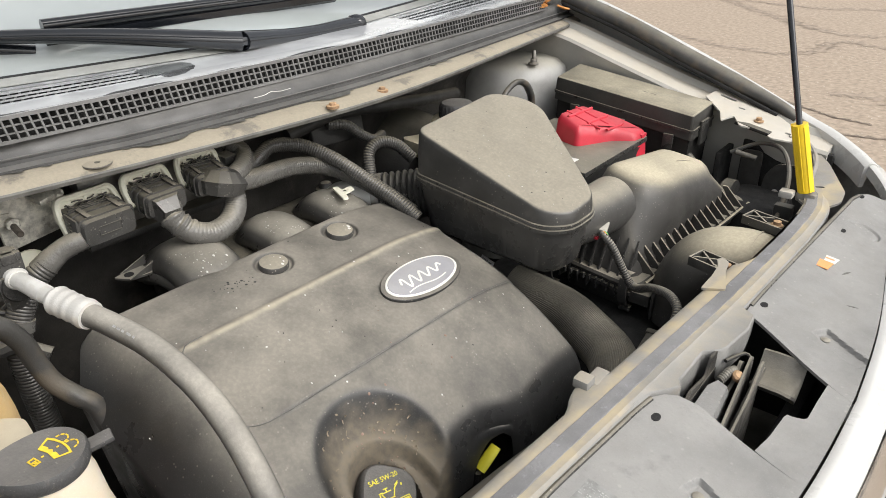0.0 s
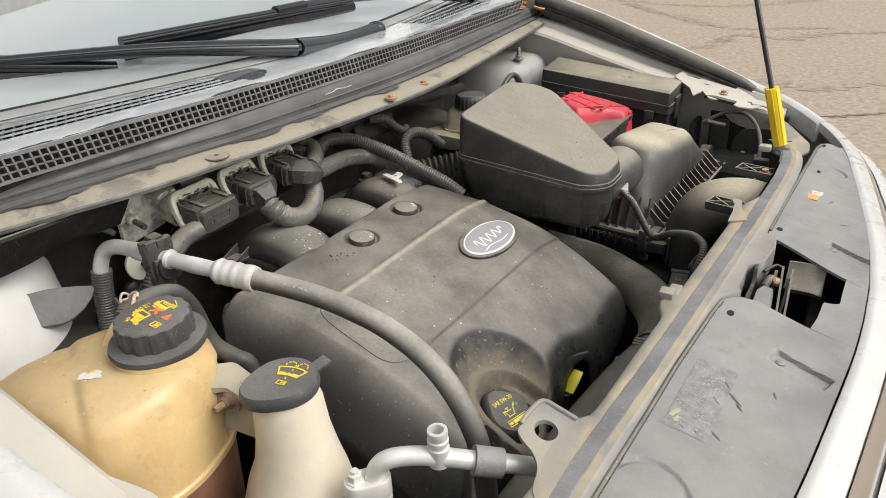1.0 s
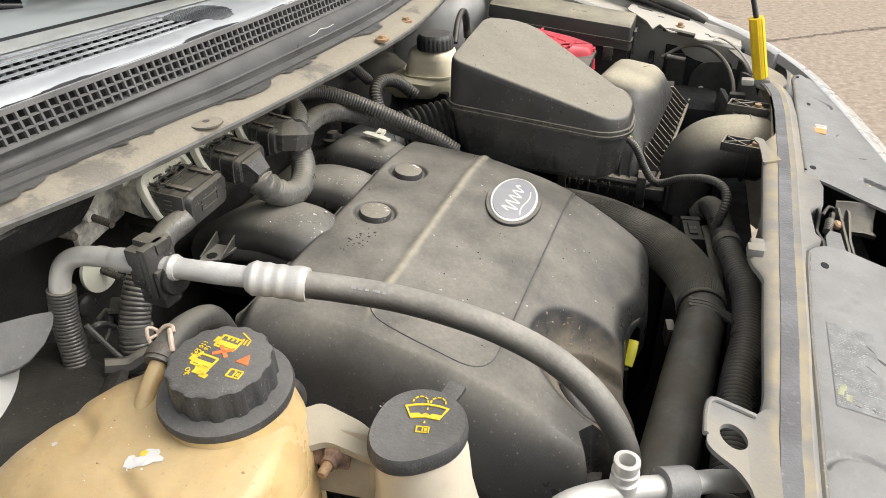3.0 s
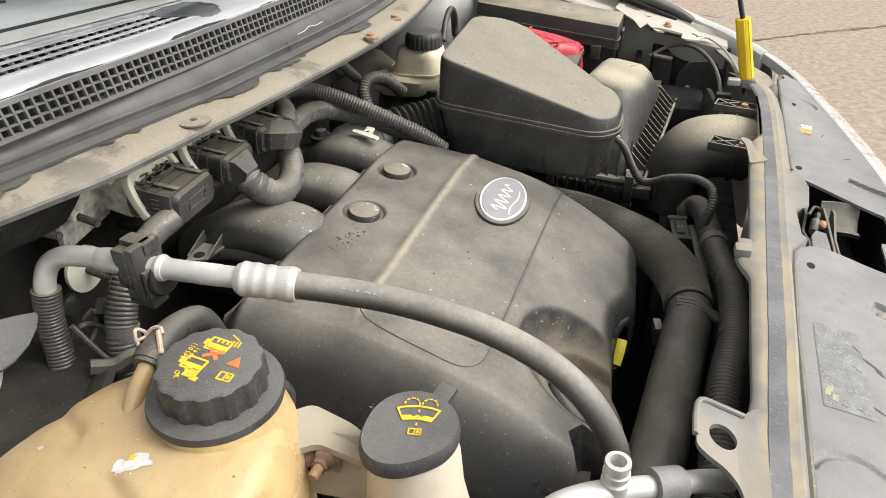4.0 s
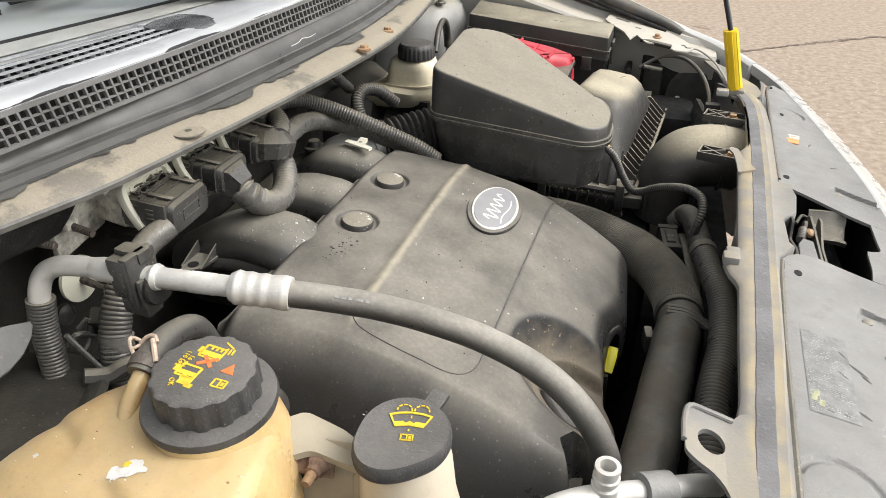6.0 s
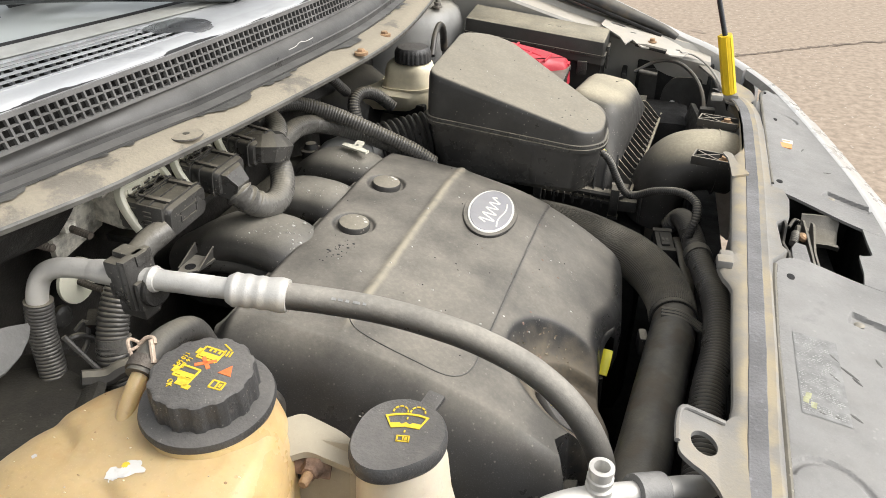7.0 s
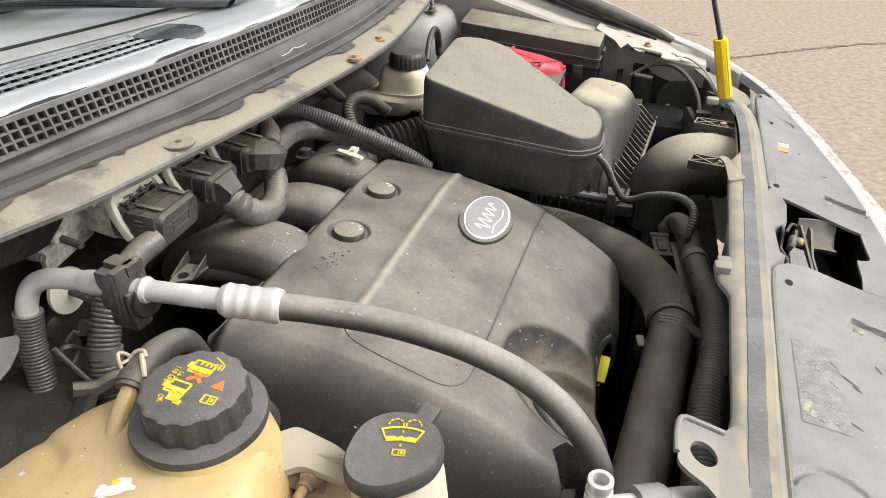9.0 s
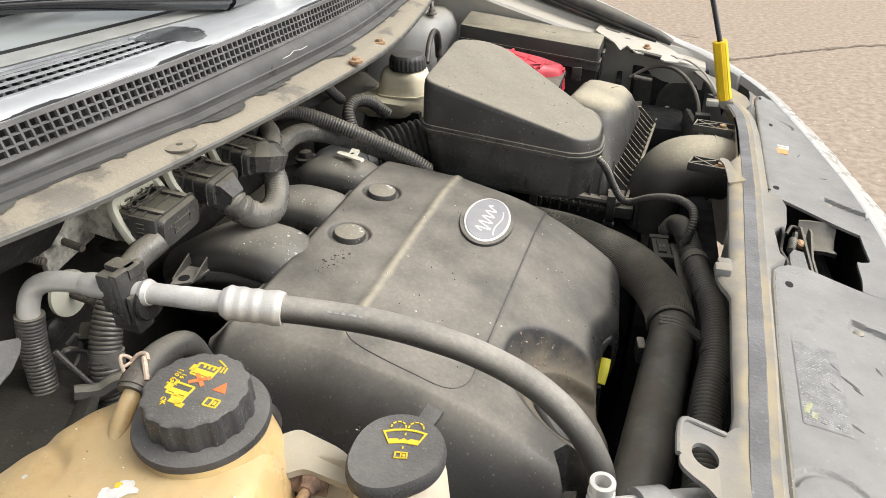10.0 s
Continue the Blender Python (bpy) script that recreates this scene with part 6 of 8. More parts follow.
for x in (-0.47, -0.36, -0.25):
    part("latch", box((x, 0.690, fz(x, 0.69) - 0.062), (0.022, 0.006, 0.03), 0.002), M_PLASTIC, fuse)
part("end_latch", box((-0.198, 0.745, fz(-0.2, 0.745) - 0.045), (0.006, 0.04, 0.05), 0.002), M_PLASTIC, fuse)
for k in range(2):
    part("relief_mark", box((-0.335 + 0.018 * k, 0.748, fz(-0.33, 0.748) + 0.0006 - 0.002 * k), (0.012, 0.005, 0.001), 0.0003, pose(0, 0, 0, 5, 6, 0)), M_FUSE, fuse)
solo("fuse_box_loom", tube([(-0.215, 0.72, 0.84), (-0.196, 0.705, 0.83), (-0.185, 0.70, 0.80), (-0.19, 0.70, 0.74)], 0.011, 12, ribs=(0.006, 0.0016)), M_LOOM, "corrugated black loom below the fuse box", "cable")

# ---- brake fluid reservoir ----
brake = thing("brake_reservoir", (-0.53, 0.33, 0.88), "yellowed brake fluid reservoir with a ribbed black cap", "fluid reservoir")
body = [(-0.640, 0.300), (-0.520, 0.296), (-0.490, 0.330), (-0.498, 0.440), (-0.590, 0.450), (-0.645, 0.36)]
neck = [(-0.588, 0.322), (-0.512, 0.312), (-0.495, 0.345), (-0.505, 0.392), (-0.555, 0.400), (-0.590, 0.375)]
part("bottle", loft([ringed(body, 0.02, lambda x, y: 0.872, 0.012), ringed(body, 0.02, lambda x, y: 0.885, 0.002), ringed(body, 0.02, lambda x, y: 0.902 - 0.05 * (x + 0.5)), ringed(neck, 0.03, lambda x, y: 0.912, -0.008), ringed(neck, 0.03, lambda x, y: 0.926, -0.003), ringed(neck, 0.03, lambda x, y: 0.942, -0.001), ringed(neck, 0.03, lambda x, y: 0.955, 0.004), ringed(neck, 0.03, lambda x, y: 0.961, 0.012), ringed(neck, 0.03, lambda x, y: 0.963, 0.02)]), M_RES, brake, "translucent yellowed bottle")
part("seam", loft([ringed(neck, 0.03, lambda x, y: 0.914 + 0.04 * (x + 0.5), -0.0095), ringed(neck, 0.03, lambda x, y: 0.918 + 0.04 * (x + 0.5), -0.0095), ]), M_RES, brake)
part("arm", box((-0.575, 0.318, 0.880), (0.150, 0.016, 0.030), 0.005, pose(0, 0, 0, 0, 4, -6)), M_SMOOTHBLACK, brake, "dark moulded edge under the bottle")
ang = np.linspace(0, 2 * math.pi, 96, endpoint=False)
bumpy = lambda r, h, k: [(-0.536 + r * (1 + k * (1 if math.cos(24 * t) > 0 else 0)) * math.cos(t), 0.350 + r * (1 + k * (1 if math.cos(24 * t) > 0 else 0)) * math.sin(t), h) for t in ang]
part("cap", loft([bumpy(0.033, 0.960, 0.05), bumpy(0.033, 0.977, 0.05), bumpy(0.032, 0.983, 0.0), bumpy(0.028, 0.9865, 0.0)]), M_CAP, brake)
solo("master_cylinder", tube([(-0.66, 0.36, 0.83), (-0.50, 0.33, 0.835), (-0.46, 0.32, 0.835)], 0.026, 18), M_STEEL, "dark brake master cylinder under its reservoir", "brake cylinder")
solo("booster", lathe([(0.02, 0.12), (0.09, 0.10), (0.115, 0.06), (0.12, 0.0)], (-0.71, 0.37, 0.82), 40, pose(0, 0, 0, 0, 90, 0)), M_DARK, "round black brake booster", "brake booster")
solo("tower_cable", tube([(-0.545, 0.50, 0.93), (-0.548, 0.53, 0.962), (-0.552, 0.575, 0.975), (-0.558, 0.62, 0.962), (-0.565, 0.655, 0.93), (-0.566, 0.665, 0.90)], [0.006, 0.006, 0.0065, 0.0085, 0.0085], 12), M_RUBBER, "short black rubber breather pipe beside the strut tower", "hose")
solo("tower_hook", tube([(-0.566, 0.665, 0.905), (-0.568, 0.668, 0.88), (-0.575, 0.67, 0.86)], 0.005, 8), M_STEEL, "small steel fitting on the strut tower", "fitting")

# ---- engine wiring connectors and the control unit ----
pcm = thing("control_unit", (-0.66, -0.25, 0.93), "finned grey engine control unit on the firewall", "control unit")
part("case", box((-0.668, -0.215, 0.975), (0.03, 0.19, 0.10), 0.006), M_STEEL, pcm)
part("tray", box((-0.655, -0.215, 0.925), (0.06, 0.22, 0.01), 0.003), M_DARK, pcm)


def connector(front, yc, zc, wid, hgt, deep, yaw, outlet, name_label):
    c = thing("wiring_connector", (front - 0.03, yc, zc - hgt / 2), name_label, "connector", "engine wiring connectors")
    m = pose(front, yc, zc, 0, 6, yaw)

    def add(nm, at, size, bev, mat, lab="", turn=None, taper=0.0, under=None):
        bm = box(at, size, bev, turn or Matrix.Identity(4), taper=taper)
        bm.transform(m)
        return part(nm, bm, mat, under or c, lab)

    def rr(x, w, h, r):
        return [(x, a, b) for a, b in rounded([(-w / 2, -h / 2), (w / 2, -h / 2), (w / 2, h / 2), (-w / 2, h / 2)], r, 5)]

    def skin(nm, rings, mat, under, lab=""):
        bm = loft(rings)
        bm.transform(m)
        return part(nm, bm, mat, under, lab)

    shell = skin("front_shell", [rr(-0.036, wid * 0.98, hgt, 0.006), rr(-0.012, wid, hgt, 0.008), rr(-0.003, wid * 0.985, hgt * 0.97, 0.009), rr(0.0005, wid * 0.94, hgt * 0.88, 0.009)], M_PLASTIC, c)
    for x in (-0.036, -0.024, -0.007):
        skin("rail", [rr(x - 0.0016, wid * 1.0, hgt * 1.0, 0.008), rr(x - 0.0012, wid * 1.05, hgt * 1.09, 0.009), rr(x + 0.0012, wid * 1.05, hgt * 1.09, 0.009), rr(x + 0.0016, wid * 1.0, hgt * 1.0, 0.008)], M_PLASTIC, shell)
    for q, sz in (((0.0008, 0, hgt * 0.16), (0.0012, wid * 0.42, 0.0012)), ((0.0008, 0, -hgt * 0.16), (0.0012, wid * 0.42, 0.0012)), ((0.0008, wid * 0.21, 0), (0.0012, 0.0012, hgt * 0.32)), ((0.0008, -wid * 0.21, 0), (0.0012, 0.0012, hgt * 0.32))):
        add("relief_line", q, sz, 0.0003, M_PLASTIC, under=shell)
    if outlet == "side":
        add("side_flange", (-0.020, -wid * 0.54, 0.0), (0.030, 0.0030, hgt * 1.12), 0.0012, M_PLASTIC, under=shell)
        for k in range(6):
            add("ladder_rib", (-0.022, -wid * 0.565, hgt * (0.36 - 0.14 * k)), (0.009, 0.003, 0.0018), 0.0005, M_PLASTIC, under=shell)
    elif outlet == "down":
        bm = loft([[(-0.010, -wid * 0.42, hgt * 0.42), (-0.010, wid * 0.42, hgt * 0.42), (-0.010, wid * 0.42, -hgt * 0.5), (-0.010, -wid * 0.42, -hgt * 0.5)],
                   [(0.006, -wid * 0.34, hgt * 0.30), (0.006, wid * 0.20, hgt * 0.34), (0.004, wid * 0.26, -hgt * 0.62), (0.004, -wid * 0.32, -hgt * 0.62)],
                   [(0.018, -wid * 0.26, -hgt * 0.10), (0.020, wid * 0.10, -hgt * 0.06), (0.010, wid * 0.18, -hgt * 0.92), (0.010, -wid * 0.26, -hgt * 0.92)]])
        bm.transform(m)
        part("boot", bm, M_PLASTIC, shell, "faceted outlet cover", sharp=12)
    else:
        bm = tube([(-0.018, -0.008, 0), (0.004, 0.000, 0.001), (0.008, 0.016, -0.004), (0.0, 0.034, -0.012)], [0.018, 0.021, 0.020, 0.0165], 6, step=0.008)
        bm.transform(m)
        part("boot", bm, M_PLASTIC, shell, "faceted angled outlet", sharp=12)
    rear = add("rear_housing", (-0.034 - deep / 2, 0, 0.001), (deep, wid * 0.98, hgt * 0.92), 0.003, M_PLASTIC)
    rnd = random.Random(int(abs(yc) * 1000))
    for sy in (-1, 1):
        add("side_rail", (-0.034 - deep * 0.5, sy * wid * 0.50, hgt * 0.1), (deep * 0.9, 0.003, hgt * 0.5), 0.001, M_PLASTIC, under=rear)
    for k in range(4):
        add("latch_rib", (-0.034 - deep * rnd.uniform(0.25, 0.6), (k - 1.5) * wid * 0.23, hgt * 0.50), (deep * 0.5, wid * 0.05, 0.005), 0.001, M_PLASTIC, under=rear)
    add("latch_bar", (-0.034 - deep * 0.18, 0, hgt * 0.53), (0.004, wid * 0.9, 0.004), 0.001, M_PLASTIC, under=rear)
    add("latch_slot", (-0.034 - deep * 0.48, wid * 0.06, hgt * 0.475), (deep * 0.30, wid * 0.50, 0.003), 0.0006, M_VOID, under=rear)
    for k in range(3):
        x0 = -0.034 - deep * (0.15 + 0.28 * k)
        pts = [(x0 + 0.003 * math.sin(2.4 * i + k), -wid * 0.40 + wid * 0.80 * i / 8, hgt * 0.5 + 0.004 + 0.0022 * math.cos(1.9 * i + k)) for i in range(9)]
        bm = tube(pts, 0.0011, 6, step=0.003)
        bm.transform(m)
        part("latch_spring", bm, M_DUSTY, rear)
    for sy in (-1, 1):
        add("latch_arm", (-0.020, sy * wid * 0.30, hgt * 0.55), (0.030, wid * 0.09, 0.0035), 0.001, M_DUSTY, under=shell)
    # cream locking lever arched over the plug
    xb, up = -0.030 - deep, hgt * 0.5 + 0.009
    w = wid * 0.55
    pts = [(-0.034, -w, -hgt * 0.30), (-0.040, -w, -hgt * 0.1), (xb + 0.006, -w, up - 0.013), (xb, -w * 0.86, up), (xb, -w * 0.4, up + 0.001), (xb, w * 0.4, up + 0.001), (xb, w * 0.86, up), (xb + 0.006, w, up - 0.013), (-0.040, w, -hgt * 0.1), (-0.034, w, -hgt * 0.30)]
    bm = tube(pts, 0.0046, 8, step=0.004, flat=1.3)
    bm.transform(m)
    lever = part("lever", bm, M_CREAM, c, "cream plastic locking lever")
    add("lever_top", (xb, 0, up - 0.005), (0.0060, wid * 0.98, 0.0155), 0.0018, M_CREAM, under=lever)
    for k in range(5):
        add("lever_tooth", (xb + 0.002, (k - 2) * wid * 0.17, up - 0.006), (0.004, 0.0035, 0.010), 0.0008, M_CREAM, under=lever)
    return c


connector(-0.574, -0.313, 0.969, 0.070, 0.037, 0.026, 2, "side", "black wiring plug with a cream locking lever and taped loom")
connector(-0.566, -0.236, 0.978, 0.058, 0.032, 0.026, 0, "down", "black wiring plug with a cream locking lever beside the cowl")
connector(-0.560, -0.165, 0.984, 0.054, 0.032, 0.024, -6, "angled", "black wiring plug with a cream locking lever and angled outlet")
solo("plug_relay", box((-0.598, -0.118, 1.000), (0.02, 0.022, 0.012), 0.002, pose(0, 0, 0, 0, 10, 10)), M_PLASTIC, "small black relay clip on the cowl edge", "clip")
plates = thing("firewall_bracket", (-0.66, -0.41, 0.92), "corroded grey alloy bracket with two threaded studs", "bracket")
part("plate", box((-0.672, -0.372, 0.978), (0.008, 0.075, 0.072), 0.003, pose(0, 0, 0, 6, 10, 4)), M_ALLOY, plates)
part("ridge", box((-0.652, -0.340, 0.985), (0.042, 0.008, 0.060), 0.003, pose(0, 0, 0, 0, 8, -4)), M_ALLOY, plates)
part("ledge", box((-0.655, -0.352, 1.008), (0.040, 0.034, 0.008), 0.003, pose(0, 0, 0, 8, 6, 10)), M_ALLOY, plates)
part("arm", box((-0.662, -0.424, 0.990), (0.005, 0.060, 0.018), 0.002, pose(0, 0, 0, -10, 10, 4)), M_ALLOY, plates, "bent strap between the studs")
for y, z, q in ((-0.395, 0.982, -0.003), (-0.447, 0.993, 0.004)):
    part("stud", tube([(-0.668, y, z), (-0.628, y + q, z - 0.006)], 0.0042, 10, ribs=(0.0028, 0.0008)), M_DARKSTUD, plates, "dark threaded stud")
    part("nut", lathe([(0.0085, -0.004), (0.0085, 0.003), (0.006, 0.005)], (-0.656, y, z - 0.001), 6, pose(0, 0, 0, 0, 90, 0)), M_DEEPRUST if q > 0 else M_ALLOY, plates)

solo("heat_shield", box((-0.635, 0.13, 0.985), (0.012, 0.11, 0.075), 0.012, pose(0, 0, 0, 0, -12, -8), segs=3), M_DARK, "dark pressed heat shield on the firewall", "heat shield")
# ---- looms and hoses ----
loop = solo("loom_loop", tube([(-0.572, -0.232, 0.972), (-0.558, -0.236, 0.955), (-0.545, -0.222, 0.936), (-0.540, -0.195, 0.925), (-0.544, -0.165, 0.928), (-0.554, -0.143, 0.943), (-0.566, -0.135, 0.965)], 0.0158, 18, ribs=(0.0052, 0.0004)), M_TAPE, "taped black loom looping between two plugs", "cable")
solo("loom_upper", tube([(-0.566, -0.150, 0.985), (-0.590, -0.10, 0.975), (-0.615, -0.060, 0.972), (-0.628, -0.015, 0.982), (-0.618, 0.035, 0.972), (-0.582, 0.062, 0.954), (-0.538, 0.073, 0.935), (-0.496, 0.082, 0.915), (-0.452, 0.092, 0.893), (-0.420, 0.10, 0.87)], 0.0118, 16, ribs=(0.0046, 0.0010)), M_LOOM, "thick corrugated black wiring conduit", "cable")
solo("loom_lower", tube([(-0.566, -0.128, 0.972), (-0.584, -0.083, 0.960), (-0.594, -0.04, 0.955), (-0.601, 0.005, 0.948), (-0.598, 0.050, 0.936), (-0.575, 0.082, 0.922), (-0.535, 0.100, 0.906), (-0.490, 0.104, 0.892), (-0.44, 0.110, 0.870)], 0.0148, 16, ribs=(0.0044, 0.0006)), M_TAPE, "thick black wiring loom wrapped in wrinkled tape", "cable")
solo("loom_branch", tube([(-0.560, -0.135, 0.985), (-0.575, -0.105, 0.992), (-0.600, -0.088, 1.000), (-0.625, -0.095, 1.012)], 0.0135, 16, ribs=(0.0044, 0.0005)), M_TAPE, "taped black loom branch rising under the cowl", "cable")
solo("vacuum_hose", tube([(-0.56, 0.135, 0.90), (-0.575, 0.150, 0.935), (-0.572, 0.175, 0.948), (-0.555, 0.20, 0.940), (-0.53, 0.215, 0.915)], 0.011, 14, ribs=(0.0044, 0.0010)), M_LOOM, "short bent corrugated breather hose", "hose")
solo("wiring_branch", tube([(-0.62, 0.10, 0.99), (-0.605, 0.13, 0.985), (-0.60, 0.16, 0.96), (-0.61, 0.2, 0.94), (-0.64, 0.25, 0.93)], 0.009, 10, ribs=(0.005, 0.001)), M_LOOM, "black taped wiring branch below the cowl", "cable")
solo("firewall_pipe", tube([(-0.63, 0.02, 0.99), (-0.62, 0.12, 1.005), (-0.60, 0.22, 1.0), (-0.60, 0.34, 0.985), (-0.62, 0.45, 0.97)], 0.012, 10), M_DARK, "dark pipe along the firewall", "pipe")
wrap = [0.0165 + 0.0016 * math.sin(7.1 * k) + 0.0008 * math.sin(17 * k) for k in range(26)]
part("tape_wrap", tube([(-0.568, -0.236, 0.970), (-0.557, -0.236, 0.955), (-0.546, -0.224, 0.938)], wrap, 16, step=0.001), M_TAPE, loop, "loose wrinkled tape end")
tag = thing("tag_clip", (-0.526, 0.042, 0.895), "cream plastic wiring tag above the intake runner", "clip")
part("tag", plate(rounded([(-0.551, 0.038), (-0.503, 0.018), (-0.500, 0.026), (-0.517, 0.036), (-0.520, 0.058), (-0.534, 0.062), (-0.532, 0.042), (-0.549, 0.047)], 0.002), lambda x, y: 0.912, 0.003), M_CREAM, tag)
part("pin", lathe([(0.003, 0), (0.003, 0.02)], (-0.526, 0.042, 0.892), 10), M_PLASTIC, tag)
con = thing("loom_to_firewall", (-0.59, -0.42, 0.72), "fat corrugated conduit dropping beside the pipe clamp", "cable")
part("taped_end", tube([(-0.580, -0.345, 0.964), (-0.590, -0.372, 0.955), (-0.596, -0.400, 0.936)], [0.0128, 0.0138, 0.0134, 0.0148, 0.0152], 16), M_TAPE, con, "wrinkled black tape")
part("conduit", tube([(-0.594, -0.392, 0.941), (-0.597, -0.410, 0.927), (-0.597, -0.432, 0.898), (-0.593, -0.448, 0.86), (-0.588, -0.452, 0.80), (-0.585, -0.45, 0.72)], [0.0155, 0.0160, 0.0162, 0.0162], 18, ribs=(0.0046, 0.0012)), M_LOOM, con)
part("tape_band", tube([(-0.5955, -0.438, 0.886), (-0.5945, -0.443, 0.872)], 0.0170, 18, step=0.004), M_TAPE, con)

# air conditioning line
acl = thing("air_conditioning_line", (-0.42, -0.43, 0.80), "aluminium and rubber air conditioning line arching over the engine cover", "hose")
part("pipe", tube([(-0.425, -0.4355, 0.972), (-0.441, -0.438, 0.9725), (-0.49, -0.444, 0.974), (-0.539, -0.448, 0.975), (-0.587, -0.451, 0.976), (-0.618, -0.454, 0.974), (-0.635, -0.459, 0.965), (-0.642, -0.465, 0.946), (-0.643, -0.468, 0.925)], 0.0098, 18), M_ALU, acl, "bent bare aluminium pipe")
part("bead", tube([(-0.545, -0.4485, 0.9752), (-0.582, -0.4508, 0.976)], [0.0116, 0.0116, 0.0116, 0.0116, 0.0116, 0.0116, 0.0112, 0.0100], 18, step=0.002), M_ALU, acl)
part("bead", tube([(-0.514, -0.4462, 0.9745), (-0.522, -0.4468, 0.9747)], [0.0112, 0.0128, 0.0112], 18, step=0.002), M_ALU, acl)
part("pipe_sticker", tube([(-0.462, -0.4405, 0.973), (-0.485, -0.4432, 0.9737)], 0.0101, 18, step=0.005), M_PAPER, acl, "worn paper sticker wrapped round the pipe")
crimp_pts = [(-0.447, -0.4390, 0.9727), (-0.395, -0.4270, 0.9665)]
part("crimp", tube(crimp_pts, [0.0125, 0.0160, 0.0150, 0.0158, 0.0146, 0.0156, 0.0146, 0.0156, 0.0162, 0.0150], 22, step=0.0015), M_ALU, acl, "crimped aluminium ferrule")
part("hose", tube([(-0.40, -0.428, 0.967), (-0.366, -0.419, 0.962), (-0.317, -0.411, 0.956), (-0.269, -0.410, 0.950), (-0.221, -0.412, 0.941), (-0.172, -0.418, 0.924), (-0.133, -0.424, 0.894), (-0.108, -0.427, 0.850), (-0.100, -0.426, 0.800), (-0.096, -0.422, 0.72)], 0.0122, 20), M_HOSE, acl, "dusty black rubber hose")
for x, l in ((-0.352, 0.004), (-0.346, 0.004), (-0.340, 0.003), (-0.332, 0.006), (-0.325, 0.003), (-0.302, 0.005), (-0.296, 0.004)):
    k = (x + 0.366) / 0.049
    c = Vector((x, -0.419 + 0.008 * k, 0.962 - 0.006 * k)) + 0.0122 * Vector((0.0, -math.sin(radians(38)), math.cos(radians(38))))
    part("print_bar", box(tuple(c), (l, 0.0024, 0.0006), 0, pose(0, 0, 0, 38, 7, 8)), M_WORN2, acl)
part("sleeve", tube([(-0.642, -0.466, 0.940), (-0.646, -0.470, 0.907), (-0.643, -0.476, 0.869), (-0.635, -0.486, 0.832), (-0.620, -0.500, 0.79), (-0.60, -0.51, 0.74)], 0.0132, 18, ribs=(0.0040, 0.0011)), M_LOOM, acl, "corrugated black sleeve")
clampblk = thing("pipe_clamp", (-0.540, -0.449, 0.93), "black plastic clamp block holding the pipe", "clamp")
cm = pose(-0.536, -0.4485, 0.975, 0, 0, -7)
for at, size in (((0.004, 0, 0.0), (0.010, 0.034, 0.052)), ((-0.010, 0, 0.0), (0.022, 0.028, 0.040)), ((0.012, 0.0, -0.012), (0.006, 0.028, 0.030)), ((-0.004, 0.004, 0.020), (0.03, 0.016, 0.012)), ((-0.004, 0.0, -0.030), (0.03, 0.02, 0.02)), ((-0.020, 0.014, 0.006), (0.012, 0.006, 0.03))):
    bm = box(at, size, 0.003)
    bm.transform(cm)
    part("jaw", bm, M_PLASTIC, clampblk)

ring_m = Matrix.Translation((-0.519, -0.4468, 0.965)) @ pose(0, 0, 0, 0, 90, -7)
bm = lathe([(0.010, -0.003), (0.0165, -0.003), (0.0172, -0.001), (0.0172, 0.002), (0.0160, 0.0035), (0.010, 0.0035)], (0, 0, 0), 32)
bm.transform(ring_m)
part("collar", bm, M_DARK, clampblk, "round black collar")
# low side service port
port = thing("service_port", (-0.107, -0.499, 0.80), "bare aluminium air conditioning pipe with a service port", "pipe")
part("pipe", tube([(-0.158, -0.537, 0.845), (-0.156, -0.535, 0.872), (-0.147, -0.529, 0.886), (-0.130, -0.516, 0.888), (-0.107, -0.500, 0.884), (-0.075, -0.478, 0.874), (-0.040, -0.452, 0.862), (-0.015, -0.43, 0.845)], 0.0092, 18), M_ALU, port)
part("port", lathe([(0.0105, 0.876), (0.0105, 0.896), (0.0085, 0.897), (0.0085, 0.900), (0.0102, 0.901), (0.0102, 0.905), (0.0090, 0.906), (0.0090, 0.911), (0.0098, 0.912), (0.0096, 0.9155), (0.0062, 0.9158), (0.0058, 0.904)], (-0.107, -0.499, 0), 28), M_ALU, port, "threaded aluminium service port")
def capsule(z, r):
    c, ax = Vector((-0.162, -0.541)), Vector((-0.65, -0.76)).normalized()
    side = Vector((-ax.y, ax.x))
    out = []
    for k in range(40):
        t = 2 * math.pi * k / 40
        p = c + side * r * math.sin(t) + ax * (r * math.cos(t) + (0.009 if math.cos(t) > 0 else -0.009))
        out.append((p.x, p.y, z))
    return out


part("block", loft([capsule(0.790, 0.0110), capsule(0.820, 0.0110), capsule(0.8205, 0.0135), capsule(0.842, 0.0135), capsule(0.8425, 0.0122), capsule(0.846, 0.0122), capsule(0.8465, 0.0138), capsule(0.866, 0.0138), capsule(0.868, 0.0125)]), M_ALU, port, "cast connection block with rounded ends")
part("bolt", lathe([(0.0095, 0.867), (0.0095, 0.8695), (0.0070, 0.870), (0.0070, 0.877), (0.0040, 0.8775), (0.0040, 0.881), (0.0, 0.8815)], (-0.169, -0.549, 0), 6), M_ALU, port, "hexagon bolt")
part("collar", tube([(-0.080, -0.4815, 0.876), (-0.058, -0.466, 0.8685)], 0.0145, 22, step=0.01), M_SHIELD, port, "grey collar")

